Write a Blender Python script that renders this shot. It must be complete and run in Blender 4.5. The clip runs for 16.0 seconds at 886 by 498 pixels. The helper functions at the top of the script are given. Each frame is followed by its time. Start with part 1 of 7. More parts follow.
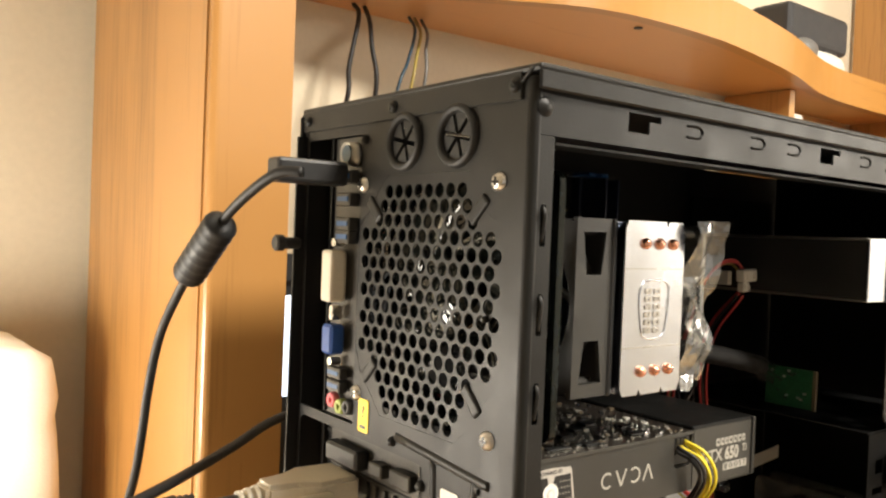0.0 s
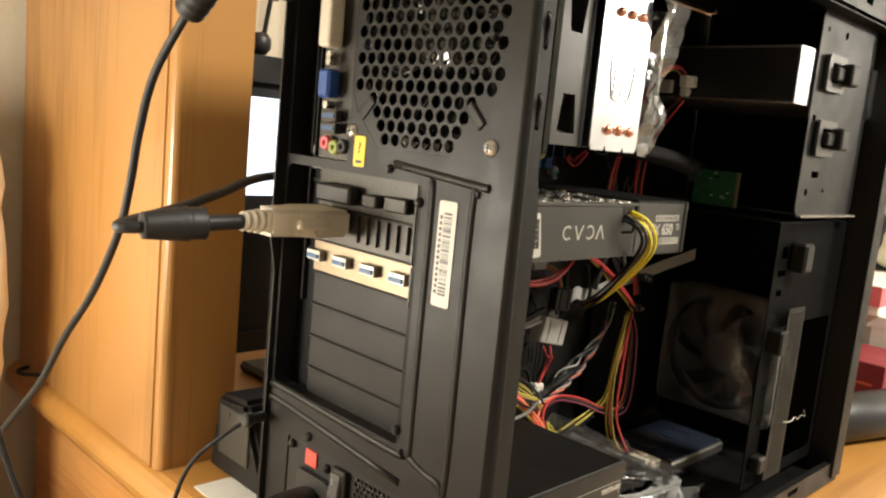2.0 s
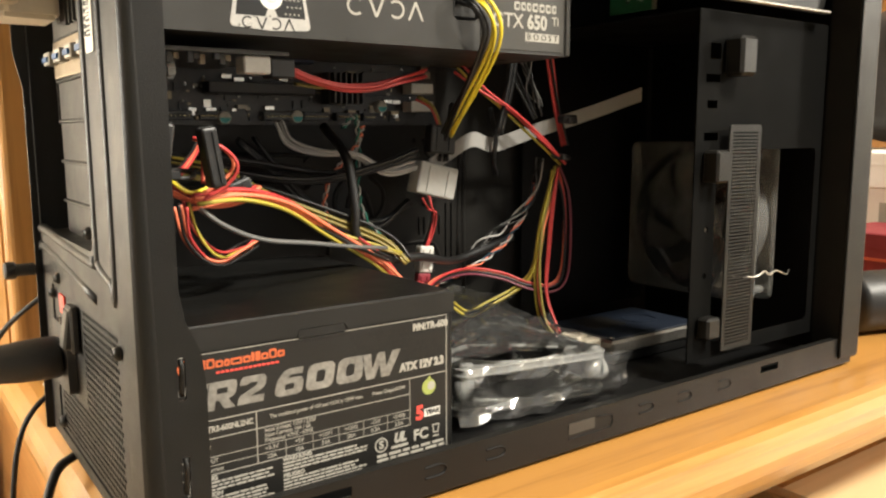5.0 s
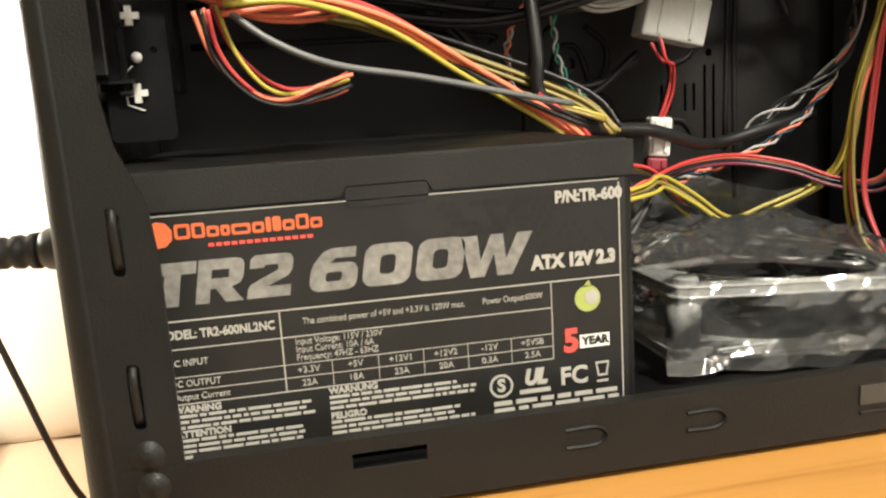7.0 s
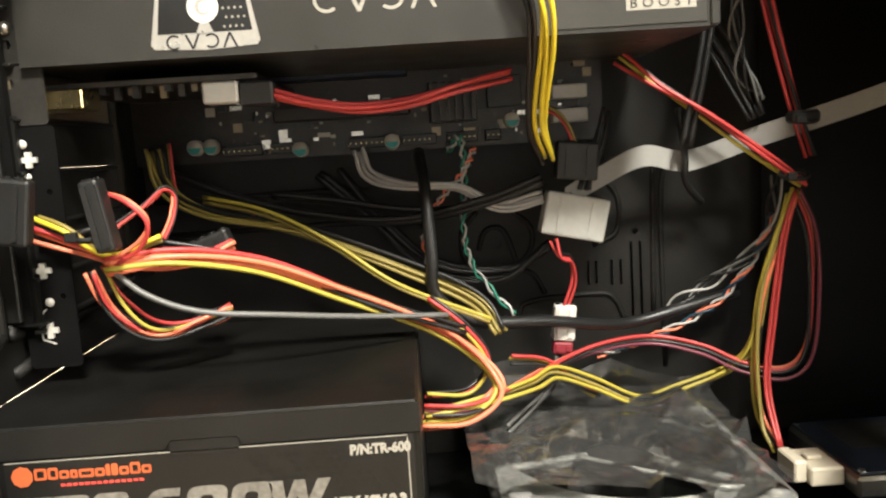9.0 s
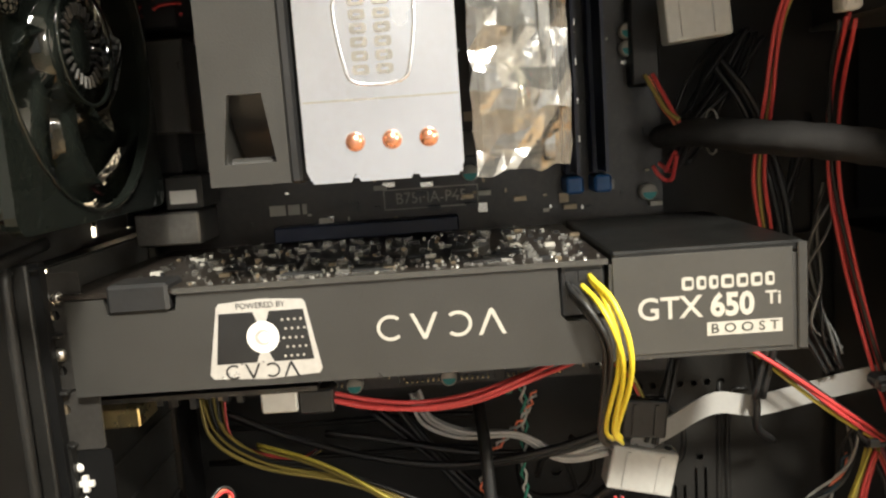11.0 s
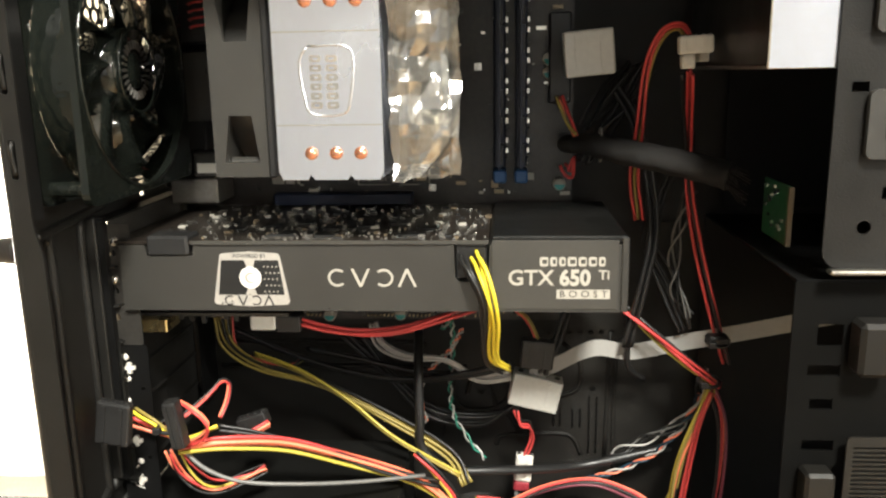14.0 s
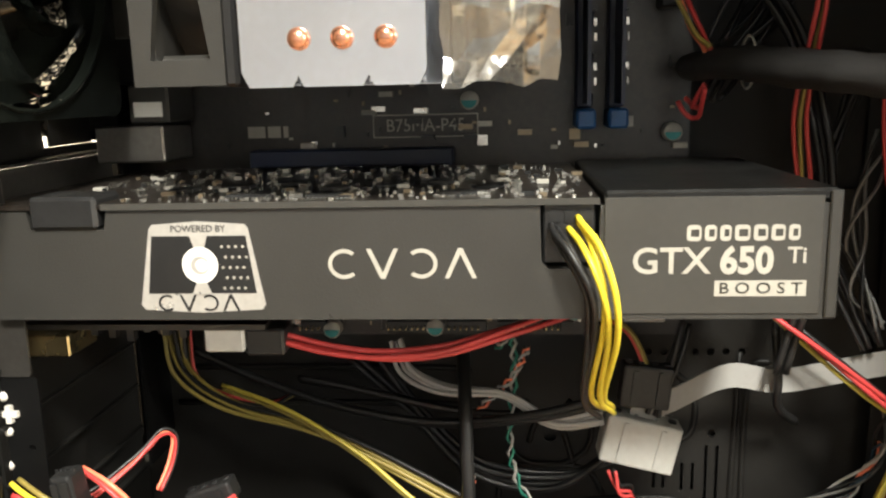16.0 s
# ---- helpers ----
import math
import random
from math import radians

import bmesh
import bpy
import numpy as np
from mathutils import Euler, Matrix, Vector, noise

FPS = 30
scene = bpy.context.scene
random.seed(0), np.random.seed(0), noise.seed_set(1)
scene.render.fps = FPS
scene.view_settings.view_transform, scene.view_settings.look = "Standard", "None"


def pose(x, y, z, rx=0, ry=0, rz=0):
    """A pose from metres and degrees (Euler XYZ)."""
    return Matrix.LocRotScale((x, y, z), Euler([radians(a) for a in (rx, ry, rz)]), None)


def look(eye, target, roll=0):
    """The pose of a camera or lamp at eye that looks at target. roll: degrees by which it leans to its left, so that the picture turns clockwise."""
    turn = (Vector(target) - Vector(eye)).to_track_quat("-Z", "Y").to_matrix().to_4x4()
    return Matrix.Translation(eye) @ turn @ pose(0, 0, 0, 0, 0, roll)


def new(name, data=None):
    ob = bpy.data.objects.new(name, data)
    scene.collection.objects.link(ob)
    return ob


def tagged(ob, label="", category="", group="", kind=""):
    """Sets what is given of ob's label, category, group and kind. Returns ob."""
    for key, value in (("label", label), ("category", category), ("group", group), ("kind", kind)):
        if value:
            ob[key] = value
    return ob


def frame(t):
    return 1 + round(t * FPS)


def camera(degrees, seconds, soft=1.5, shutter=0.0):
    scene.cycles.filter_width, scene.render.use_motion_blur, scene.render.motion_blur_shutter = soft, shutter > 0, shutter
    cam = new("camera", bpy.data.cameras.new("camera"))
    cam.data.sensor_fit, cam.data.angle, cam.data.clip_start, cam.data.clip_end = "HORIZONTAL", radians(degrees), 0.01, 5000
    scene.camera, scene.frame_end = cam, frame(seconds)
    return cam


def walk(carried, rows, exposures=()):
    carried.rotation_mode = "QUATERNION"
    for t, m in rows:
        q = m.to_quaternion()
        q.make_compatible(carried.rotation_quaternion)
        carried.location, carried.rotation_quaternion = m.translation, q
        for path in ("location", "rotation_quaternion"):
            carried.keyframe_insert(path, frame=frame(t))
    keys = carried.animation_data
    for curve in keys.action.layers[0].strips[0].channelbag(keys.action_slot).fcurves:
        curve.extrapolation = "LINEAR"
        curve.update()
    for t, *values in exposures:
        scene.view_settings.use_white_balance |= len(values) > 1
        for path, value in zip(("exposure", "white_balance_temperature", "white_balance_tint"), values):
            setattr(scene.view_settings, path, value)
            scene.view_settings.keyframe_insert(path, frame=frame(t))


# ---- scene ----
cam = camera(57.7, 16.0, soft=2.3)
PATH = [
    (0, (-0.22, -0.23, 0.381), (0.995, 1.359, 0.338), 2.3),
    (0.5, (-0.251, -0.236, 0.376), (1.083, 1.252, 0.292), 4.0),
    (1, (-0.267, -0.236, 0.351), (1.109, 1.207, 0.199), 4.3),
    (1.5, (-0.282, -0.235, 0.323), (1.116, 1.178, 0.101), 4.6),
    (2, (-0.282, -0.233, 0.3), (1.122, 1.162, 0.013), 5.5),
    (2.5, (-0.244, -0.234, 0.276), (1.207, 1.103, -0.05), 5.7),
    (3, (-0.215, -0.236, 0.255), (1.287, 1.031, -0.114), 5.3),
    (3.2, (-0.212, -0.234, 0.251), (1.301, 1.013, -0.141), 5.1),
    (5.3, (-0.044, -0.297, 0.164), (0.969, 1.402, -0.131), -1.0),
    (5.5, (-0.025, -0.283, 0.152), (0.879, 1.471, -0.171), -1.3),
    (6, (0.006, -0.239, 0.132), (0.689, 1.607, -0.225), -2.0),
    (6.5, (0.034, -0.215, 0.123), (0.598, 1.67, -0.235), -2.6),
    (7, (0.056, -0.199, 0.117), (0.424, 1.735, -0.231), -3.6),
    (7.5, (0.083, -0.195, 0.127), (0.253, 1.77, -0.205), -4.1),
    (8, (0.117, -0.211, 0.141), (0.229, 1.765, -0.151), -3.8),
    (8.5, (0.151, -0.233, 0.162), (0.244, 1.744, -0.122), -3.8),
    (9, (0.16, -0.24, 0.189), (0.21, 1.742, -0.069), -3.7),
    (9.5, (0.152, -0.216, 0.21), (0.164, 1.774, 0.012), -4.4),
    (10, (0.14, -0.189, 0.25), (0.125, 1.799, 0.039), -4.4),
    (10.2, (0.139, -0.185, 0.267), (0.137, 1.803, 0.045), -4.1),
    (12.3, (0.187, -0.288, 0.337), (0.083, 1.673, -0.044), -3.3),
    (12.5, (0.187, -0.296, 0.341), (0.084, 1.662, -0.054), -2.7),
    (13, (0.202, -0.314, 0.347), (0.083, 1.641, -0.06), -2.2),
    (13.5, (0.212, -0.325, 0.353), (0.078, 1.625, -0.072), -1.5),
    (14, (0.216, -0.326, 0.347), (0.063, 1.621, -0.085), -1.0),
    (14.5, (0.199, -0.288, 0.328), (0.034, 1.657, -0.107), -0.9),
    (15, (0.184, -0.233, 0.317), (0.018, 1.71, -0.124), -1.4),
    (15.5, (0.18, -0.195, 0.305), (0.016, 1.755, -0.111), -1.4),
    (16, (0.181, -0.171, 0.296), (0.019, 1.785, -0.089), -1.4),
]
walk(cam, [(t, look(eye, target, roll)) for t, eye, target, roll in PATH], exposures=[(0, -0.10, 6500, 10), (1, -0.25, 6500, 10), (2, -0.35, 6500, 9), (3, 0.0, 6500, 9), (5.5, 0.1, 6400, 8), (8.0, 0.25, 6250, 7), (9.0, 0.35, 6250, 7), (10, 0.6, 6300, 8), (12.5, 0.45, 6150, 7), (16, 0.45, 6150, 7)])

# ---- world and lamps ----
world = bpy.data.worlds.new("world")
scene.world = world
world.use_nodes = True
world.node_tree.nodes["Background"].inputs[0].default_value = (1.0, 0.86, 0.66, 1)
world.node_tree.nodes["Background"].inputs[1].default_value = 0.02


def lamp(name, kind, eye, target, watts, colour, size):
    data = bpy.data.lights.new(name, kind)
    data.energy, data.color = watts, colour
    if kind == "AREA":
        data.shape, data.size = "DISK", size
    else:
        data.shadow_soft_size = size
    ob = new(name, data)
    ob.matrix_world = look(eye, target)
    return ob


WARM = (1.0, 0.92, 0.80)
lamp("room_lamp_light", "AREA", (0.62, -1.50, 1.95), (0.3, 0.0, 0.2), 118, WARM, 0.45)
lamp("bed_lamp_light", "POINT", (-0.40, 0.36, 0.20), (0, 0, 0), 14, WARM, 0.08)
# unseen light, added to brighten the east wall and glow in the cooler plate
lamp("unseen_east_light", "POINT", (2.35, -1.20, 0.80), (0, 0, 0), 80, WARM, 0.12)


# ---- materials ----
def mat(name, colour, rough=0.5, metal=0.0, vary=0.12, scale=40.0, bump=0.0, grain=400.0, coat=0.0, spec=0.5):
    m = bpy.data.materials.new(name)
    m.use_nodes = True
    nt = m.node_tree
    b = nt.nodes["Principled BSDF"]
    b.inputs["Roughness"].default_value, b.inputs["Metallic"].default_value = rough, metal
    b.inputs["Coat Weight"].default_value = coat
    b.inputs["Specular IOR Level"].default_value = spec
    tc = nt.nodes.new("ShaderNodeTexCoord")
    n1, n2 = nt.nodes.new("ShaderNodeTexNoise"), nt.nodes.new("ShaderNodeTexNoise")
    n1.inputs["Scale"].default_value, n2.inputs["Scale"].default_value = scale, grain
    n1.inputs["Detail"].default_value = 5
    for n in (n1, n2):
        nt.links.new(tc.outputs["Object"], n.inputs["Vector"])
    mix = nt.nodes.new("ShaderNodeMath")
    mix.operation = "ADD"
    nt.links.new(n1.outputs["Fac"], mix.inputs[0])
    nt.links.new(n2.outputs["Fac"], mix.inputs[1])
    ramp = nt.nodes.new("ShaderNodeMapRange")
    ramp.inputs[1].default_value, ramp.inputs[2].default_value = 0.6, 1.4
    ramp.inputs[3].default_value, ramp.inputs[4].default_value = 1 - vary, 1 + vary
    nt.links.new(mix.outputs[0], ramp.inputs[0])
    mul = nt.nodes.new("ShaderNodeVectorMath")
    mul.operation = "SCALE"
    mul.inputs[0].default_value = colour
    nt.links.new(ramp.outputs[0], mul.inputs["Scale"])
    nt.links.new(mul.outputs[0], b.inputs["Base Color"])
    r2 = nt.nodes.new("ShaderNodeMapRange")
    r2.inputs[1].default_value, r2.inputs[2].default_value = 0.3, 0.7
    r2.inputs[3].default_value, r2.inputs[4].default_value = max(0.02, rough - 0.07), min(1, rough + 0.07)
    nt.links.new(n1.outputs["Fac"], r2.inputs[0])
    nt.links.new(r2.outputs[0], b.inputs["Roughness"])
    if bump:
        bp = nt.nodes.new("ShaderNodeBump")
        bp.inputs["Strength"].default_value, bp.inputs["Distance"].default_value = bump, 0.001
        nt.links.new(n2.outputs["Fac"], bp.inputs["Height"])
        nt.links.new(bp.outputs[0], b.inputs["Normal"])
    return m


def wood(name, light, dark, along, rough=0.35, scale=1.0, coat=0.25):
    m = bpy.data.materials.new(name)
    m.use_nodes = True
    nt = m.node_tree
    b = nt.nodes["Principled BSDF"]
    b.inputs["Roughness"].default_value = rough
    b.inputs["Coat Weight"].default_value, b.inputs["Coat Roughness"].default_value = coat, 0.13
    tc, mp = nt.nodes.new("ShaderNodeTexCoord"), nt.nodes.new("ShaderNodeMapping")
    mp.inputs["Scale"].default_value = [scale * (0.045 if a == along else 1.0) for a in "xyz"]
    nt.links.new(tc.outputs["Object"], mp.inputs["Vector"])
    n1, n2, n3 = (nt.nodes.new("ShaderNodeTexNoise") for _ in range(3))
    for n, s, d in ((n1, 32, 3), (n2, 260, 6), (n3, 5, 2)):
        n.inputs["Scale"].default_value, n.inputs["Detail"].default_value = s, d
        nt.links.new(mp.outputs[0], n.inputs["Vector"])
    n1.inputs["Distortion"].default_value = 1.2
    a1, a2 = nt.nodes.new("ShaderNodeMath"), nt.nodes.new("ShaderNodeMath")
    a1.operation = a2.operation = "MULTIPLY_ADD"
    a1.inputs[1].default_value, a2.inputs[1].default_value = 0.55, 0.5
    nt.links.new(n1.outputs["Fac"], a1.inputs[0])
    nt.links.new(n3.outputs["Fac"], a1.inputs[2])
    nt.links.new(n2.outputs["Fac"], a2.inputs[0])
    nt.links.new(a1.outputs[0], a2.inputs[2])
    cr = nt.nodes.new("ShaderNodeValToRGB")
    cr.color_ramp.elements[0].position, cr.color_ramp.elements[1].position = 0.7, 1.0
    cr.color_ramp.elements[0].color, cr.color_ramp.elements[1].color = (*dark, 1), (*light, 1)
    nt.links.new(a2.outputs[0], cr.inputs[0])
    nt.links.new(cr.outputs[0], b.inputs["Base Color"])
    bp = nt.nodes.new("ShaderNodeBump")
    bp.inputs["Strength"].default_value, bp.inputs["Distance"].default_value = 0.12, 0.0006
    nt.links.new(n2.outputs["Fac"], bp.inputs["Height"])
    nt.links.new(bp.outputs[0], b.inputs["Normal"])
    return m


def glass(name, colour, rough=0.05, alpha=0.25, ior=1.5, bump=0.5):
    """Thin clear plastic: mostly see-through, with sharp gloss."""
    m = bpy.data.materials.new(name)
    m.use_nodes = True
    nt = m.node_tree
    nt.nodes.remove(nt.nodes["Principled BSDF"])
    out = nt.nodes["Material Output"]
    tr, gl, df = nt.nodes.new("ShaderNodeBsdfTransparent"), nt.nodes.new("ShaderNodeBsdfGlossy"), nt.nodes.new("ShaderNodeBsdfDiffuse")
    tr.inputs[0].default_value = (*colour, 1)
    gl.inputs["Roughness"].default_value = rough
    df.inputs[0].default_value = (*colour, 1)
    fr, m1, m2 = nt.nodes.new("ShaderNodeFresnel"), nt.nodes.new("ShaderNodeMixShader"), nt.nodes.new("ShaderNodeMixShader")
    fr.inputs[0].default_value = ior
    tc, no, bp = nt.nodes.new("ShaderNodeTexCoord"), nt.nodes.new("ShaderNodeTexNoise"), nt.nodes.new("ShaderNodeBump")
    no.inputs["Scale"].default_value, no.inputs["Detail"].default_value = 55, 3
    bp.inputs["Strength"].default_value, bp.inputs["Distance"].default_value = bump, 0.004
    nt.links.new(tc.outputs["Object"], no.inputs["Vector"])
    nt.links.new(no.outputs["Fac"], bp.inputs["Height"])
    for n in (gl, fr):
        nt.links.new(bp.outputs[0], n.inputs["Normal"])
    m1.inputs[0].default_value = alpha
    nt.links.new(tr.outputs[0], m1.inputs[1])
    nt.links.new(df.outputs[0], m1.inputs[2])
    nt.links.new(fr.outputs[0], m2.inputs[0])
    nt.links.new(m1.outputs[0], m2.inputs[1])
    nt.links.new(gl.outputs[0], m2.inputs[2])
    nt.links.new(m2.outputs[0], out.inputs[0])
    return m


M = {
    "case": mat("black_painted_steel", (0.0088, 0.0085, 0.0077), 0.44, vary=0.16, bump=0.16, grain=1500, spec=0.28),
    # cage and case_in: darker black steel, the inner shade partly in its colour
    "cage": mat("shaded_cage_steel", (0.0045, 0.0045, 0.0043), 0.62, vary=0.15, bump=0.1, grain=1500, spec=0.03),
    "case_in": mat("shaded_inner_steel", (0.0045, 0.0045, 0.0045), 0.5, vary=0.15, bump=0.1, grain=1500, spec=0.15),
    "tray": mat("tray_steel", (0.0115, 0.0108, 0.0096), 0.5, vary=0.15, bump=0.1, grain=1200, spec=0.25),
    "black": mat("black_plastic", (0.014, 0.014, 0.014), 0.45, vary=0.15, bump=0.1),
    "rubber": mat("black_rubber", (0.0105, 0.0105, 0.0105), 0.55, vary=0.2, bump=0.2, spec=0.4),
    "psu": mat("psu_steel", (0.0105, 0.0102, 0.0092), 0.5, vary=0.15, bump=0.15, grain=1800, spec=0.4),
    # darker copy of psu_steel, for the body and the card's shroud end
    "psu_dark": mat("dark_psu_steel", (0.0065, 0.0065, 0.0060), 0.4, vary=0.25, bump=0.12, grain=1500, spec=0.35),
    "psu_label": mat("psu_label_print", (0.0105, 0.0100, 0.0090), 0.42, vary=0.12, scale=60),
    "hexprint": mat("dark_print", (0.0075, 0.0075, 0.007), 0.38),
    "gpu": mat("card_shroud", (0.032, 0.031, 0.028), 0.34, vary=0.08, bump=0.08, grain=1600),
    "gpu_plate": mat("card_plate", (0.060, 0.058, 0.052), 0.34, 0.3, vary=0.06),
    "print": mat("pale_print", (0.37, 0.355, 0.31), 0.5, vary=0.08),
    "white": mat("white_plastic", (0.62, 0.60, 0.55), 0.45, vary=0.06, bump=0.05),
    "paper": mat("white_paper", (0.78, 0.76, 0.70), 0.6, vary=0.04),
    "ivory": mat("ivory_plastic", (0.60, 0.54, 0.43), 0.42, vary=0.06, bump=0.06),
    "milky": mat("milky_plastic", (0.52, 0.52, 0.49), 0.35, vary=0.08),
    "psu_silver": mat("worn_silver_print", (0.27, 0.26, 0.235), 0.35, 0.35, vary=0.4, scale=70),
    "silver": mat("silver_print", (0.62, 0.60, 0.56), 0.3, 0.6, vary=0.12, scale=25),
    "steel": mat("bare_steel", (0.62, 0.60, 0.56), 0.3, 1.0, vary=0.1),
    "zinc": mat("zinc_sheet", (0.36, 0.345, 0.315), 0.38, 1.0, vary=0.15, bump=0.05),
    "alu": mat("polished_aluminium", (0.80, 0.83, 0.90), 0.24, 1.0, vary=0.06, scale=14),
    "copper": mat("copper", (0.85, 0.42, 0.28), 0.25, 1.0, vary=0.12),
    "bronze": mat("tan_bracket_steel", (0.25, 0.20, 0.135), 0.4, 0.7, vary=0.12),
    "gold": mat("brass_shell", (0.62, 0.50, 0.26), 0.3, 1.0, vary=0.1),
    "pcb": mat("dark_circuit_board", (0.0150, 0.0120, 0.0095), 0.35, vary=0.55, scale=300),
    "pcb_green": mat("green_circuit_board", (0.012, 0.075, 0.032), 0.4, vary=0.3, scale=200),
    "chip": mat("chip_black", (0.012, 0.012, 0.012), 0.4),
    "solder": mat("solder", (0.65, 0.64, 0.60), 0.25, 1.0),
    "blue": mat("blue_plastic", (0.012, 0.07, 0.20), 0.45),
    "drive_lid": mat("blue_grey_drive_lid", (0.011, 0.016, 0.027), 0.42),
    "dimm": mat("dark_blue_slot", (0.005, 0.010, 0.030), 0.42),
    "vga": mat("vga_blue", (0.015, 0.06, 0.24), 0.45),
    "pink": mat("pink_plastic", (0.70, 0.16, 0.18), 0.45),
    "red_label": mat("red_sticker", (0.72, 0.08, 0.06), 0.5),
    "orange_print": mat("orange_print", (0.56, 0.12, 0.04), 0.5),
    "yellow_label": mat("yellow_sticker", (0.85, 0.62, 0.02), 0.5, vary=0.04),
    "lime": mat("lime_print", (0.33, 0.38, 0.10), 0.5),
    "teal": mat("cap_print_teal", (0.03, 0.25, 0.25), 0.5),
    "w_red": mat("red_wire", (0.50, 0.050, 0.048), 0.38),
    "w_orange": mat("orange_wire", (0.88, 0.225, 0.12), 0.38),
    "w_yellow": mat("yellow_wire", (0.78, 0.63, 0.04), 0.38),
    # duller yellows for wires deep in the case, its shade partly in the colour
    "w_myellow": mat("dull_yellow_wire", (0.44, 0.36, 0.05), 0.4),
    "w_dyellow": mat("darkened_yellow_wire", (0.27, 0.21, 0.05), 0.42),
    "w_black": mat("black_wire", (0.012, 0.012, 0.012), 0.4),
    "w_white": mat("white_wire", (0.44, 0.43, 0.41), 0.42),
    "w_green": mat("green_wire", (0.03, 0.22, 0.15), 0.4),
    "w_purple": mat("purple_wire", (0.16, 0.03, 0.05), 0.4),
    "w_blue": mat("blue_wire", (0.012, 0.045, 0.075), 0.4),
    "w_grey": mat("grey_wire", (0.13, 0.13, 0.125), 0.4),
    "ribbon": mat("grey_flat_cable", (0.30, 0.295, 0.28), 0.5, vary=0.06),
    "braid": mat("black_braid", (0.020, 0.019, 0.018), 0.65, vary=0.6, scale=900, bump=0.8, grain=2500, spec=0.25),
    "wall": mat("beige_wall_paint", (0.60, 0.53, 0.40), 0.8, vary=0.05, scale=3, bump=0.15, grain=120),
    "wall_white": mat("pale_wall_paint", (0.80, 0.77, 0.70), 0.8, vary=0.04, scale=3, bump=0.15, grain=120),
    "wall_blue": mat("blue_reflection_wall", (0.60, 0.66, 0.78), 0.8, vary=0.04, scale=3, bump=0.15, grain=120),
    "floor": mat("floor_tile", (0.30, 0.24, 0.17), 0.5, vary=0.15, scale=6),
    "throw": mat("tan_throw_cloth", (0.50, 0.39, 0.27), 0.9, vary=0.10, scale=9, bump=0.5, grain=900),
    "cloth": mat("cream_cloth", (0.83, 0.76, 0.63), 0.9, vary=0.07, scale=8, bump=0.5, grain=900),
    "bag_black": mat("black_bag_cloth", (0.02, 0.02, 0.022), 0.6, vary=0.3, bump=0.4),
    "bag_teal": mat("teal_bag_cloth", (0.03, 0.42, 0.50), 0.6, vary=0.2),
    "bag_cream": mat("cream_bag_cloth", (0.65, 0.60, 0.46), 0.7, vary=0.15),
    "maroon": mat("maroon_card", (0.22, 0.02, 0.03), 0.5),
    "redcard": mat("red_card", (0.62, 0.12, 0.06), 0.5),
    "desk": wood("desk_wood", (0.46, 0.225, 0.055), (0.25, 0.100, 0.020), "x", 0.3),
    "desk_side": wood("desk_side_wood", (0.62, 0.31, 0.10), (0.38, 0.15, 0.035), "y", 0.32),
    "panel": wood("panel_wood", (0.43, 0.215, 0.062), (0.205, 0.090, 0.020), "z", 0.38),
    "shelf": wood("shelf_wood", (0.60, 0.29, 0.09), (0.36, 0.13, 0.03), "x", 0.35),
    "pine": wood("pale_wood", (0.72, 0.52, 0.28), (0.56, 0.36, 0.16), "x", 0.45),
    "clear": glass("clear_plastic", (0.95, 0.96, 0.93), 0.05, 0.12, 2.1, 0.45),
    # greyer, rougher copy of clear for the intake fan
    "clear_dim": glass("dim_clear_plastic", (0.84, 0.84, 0.80), 0.12, 0.16, 1.9, 0.4),
    "film": glass("clear_wrap", (0.985, 0.985, 0.97), 0.11, 0.03, 2.1, 0.6),
    "fold": glass("creased_wrap_fold", (0.97, 0.95, 0.88), 0.15, 0.07, 3.0, 0.5),
    # post and rim: white mixed in to paint the gleam of thick clear edges
    "post": glass("thick_clear_plastic", (0.95, 0.96, 0.93), 0.07, 0.24, 2.2, 0.8),
    "rim": glass("milky_clear_edge", (0.95, 0.96, 0.93), 0.08, 0.26, 2.0, 1.0),
    "dull": mat("dull_bracket_steel", (0.055, 0.052, 0.047), 0.42, 0.6, vary=0.2, bump=0.05),
    "smoke": glass("smoked_plastic", (0.010, 0.012, 0.010), 0.05, 0.70, 1.5, 0.35),
}


# ---- building helpers ----
ORIGIN = {}


def thing(name, at, label, category, group="", kind=""):
    ob = new(name)
    ob.empty_display_size = 0.02
    ob.location = at
    ORIGIN[ob] = Vector(at)
    return tagged(ob, label, category, group, kind)


def part(name, bm, material, parent=None, label="", smooth=False):
    """Links a bmesh, given in world coordinates, as one mesh under a thing or a part."""
    base = ORIGIN[parent] if parent else Vector((0, 0, 0))
    if base.length:
        bmesh.ops.translate(bm, verts=bm.verts, vec=-base)
    me = bpy.data.meshes.new(name)
    bm.normal_update()
    bm.to_mesh(me)
    bm.free()
    if smooth:
        me.polygons.foreach_set("use_smooth", [True] * len(me.polygons))
    me.materials.append(M[material])
    ob = new(name, me)
    if parent:
        ob.parent = parent
    ORIGIN[ob] = base
    return tagged(ob, label) if label else ob


def alone(name, bm, material, label, category, group="", kind="", smooth=False, at=None):
    """A top-level thing of one mesh, with its origin at at."""
    at = Vector(at or (0, 0, 0))
    bmesh.ops.translate(bm, verts=bm.verts, vec=-at)
    ob = part(name, bm, material, None, "", smooth)
    ob.location = at
    ORIGIN[ob] = at
    return tagged(ob, label, category, group, kind)


def add(bm, other):
    me = bpy.data.meshes.new("join")
    other.to_mesh(me)
    other.free()
    bm.from_mesh(me)
    bpy.data.meshes.remove(me)
    return bm


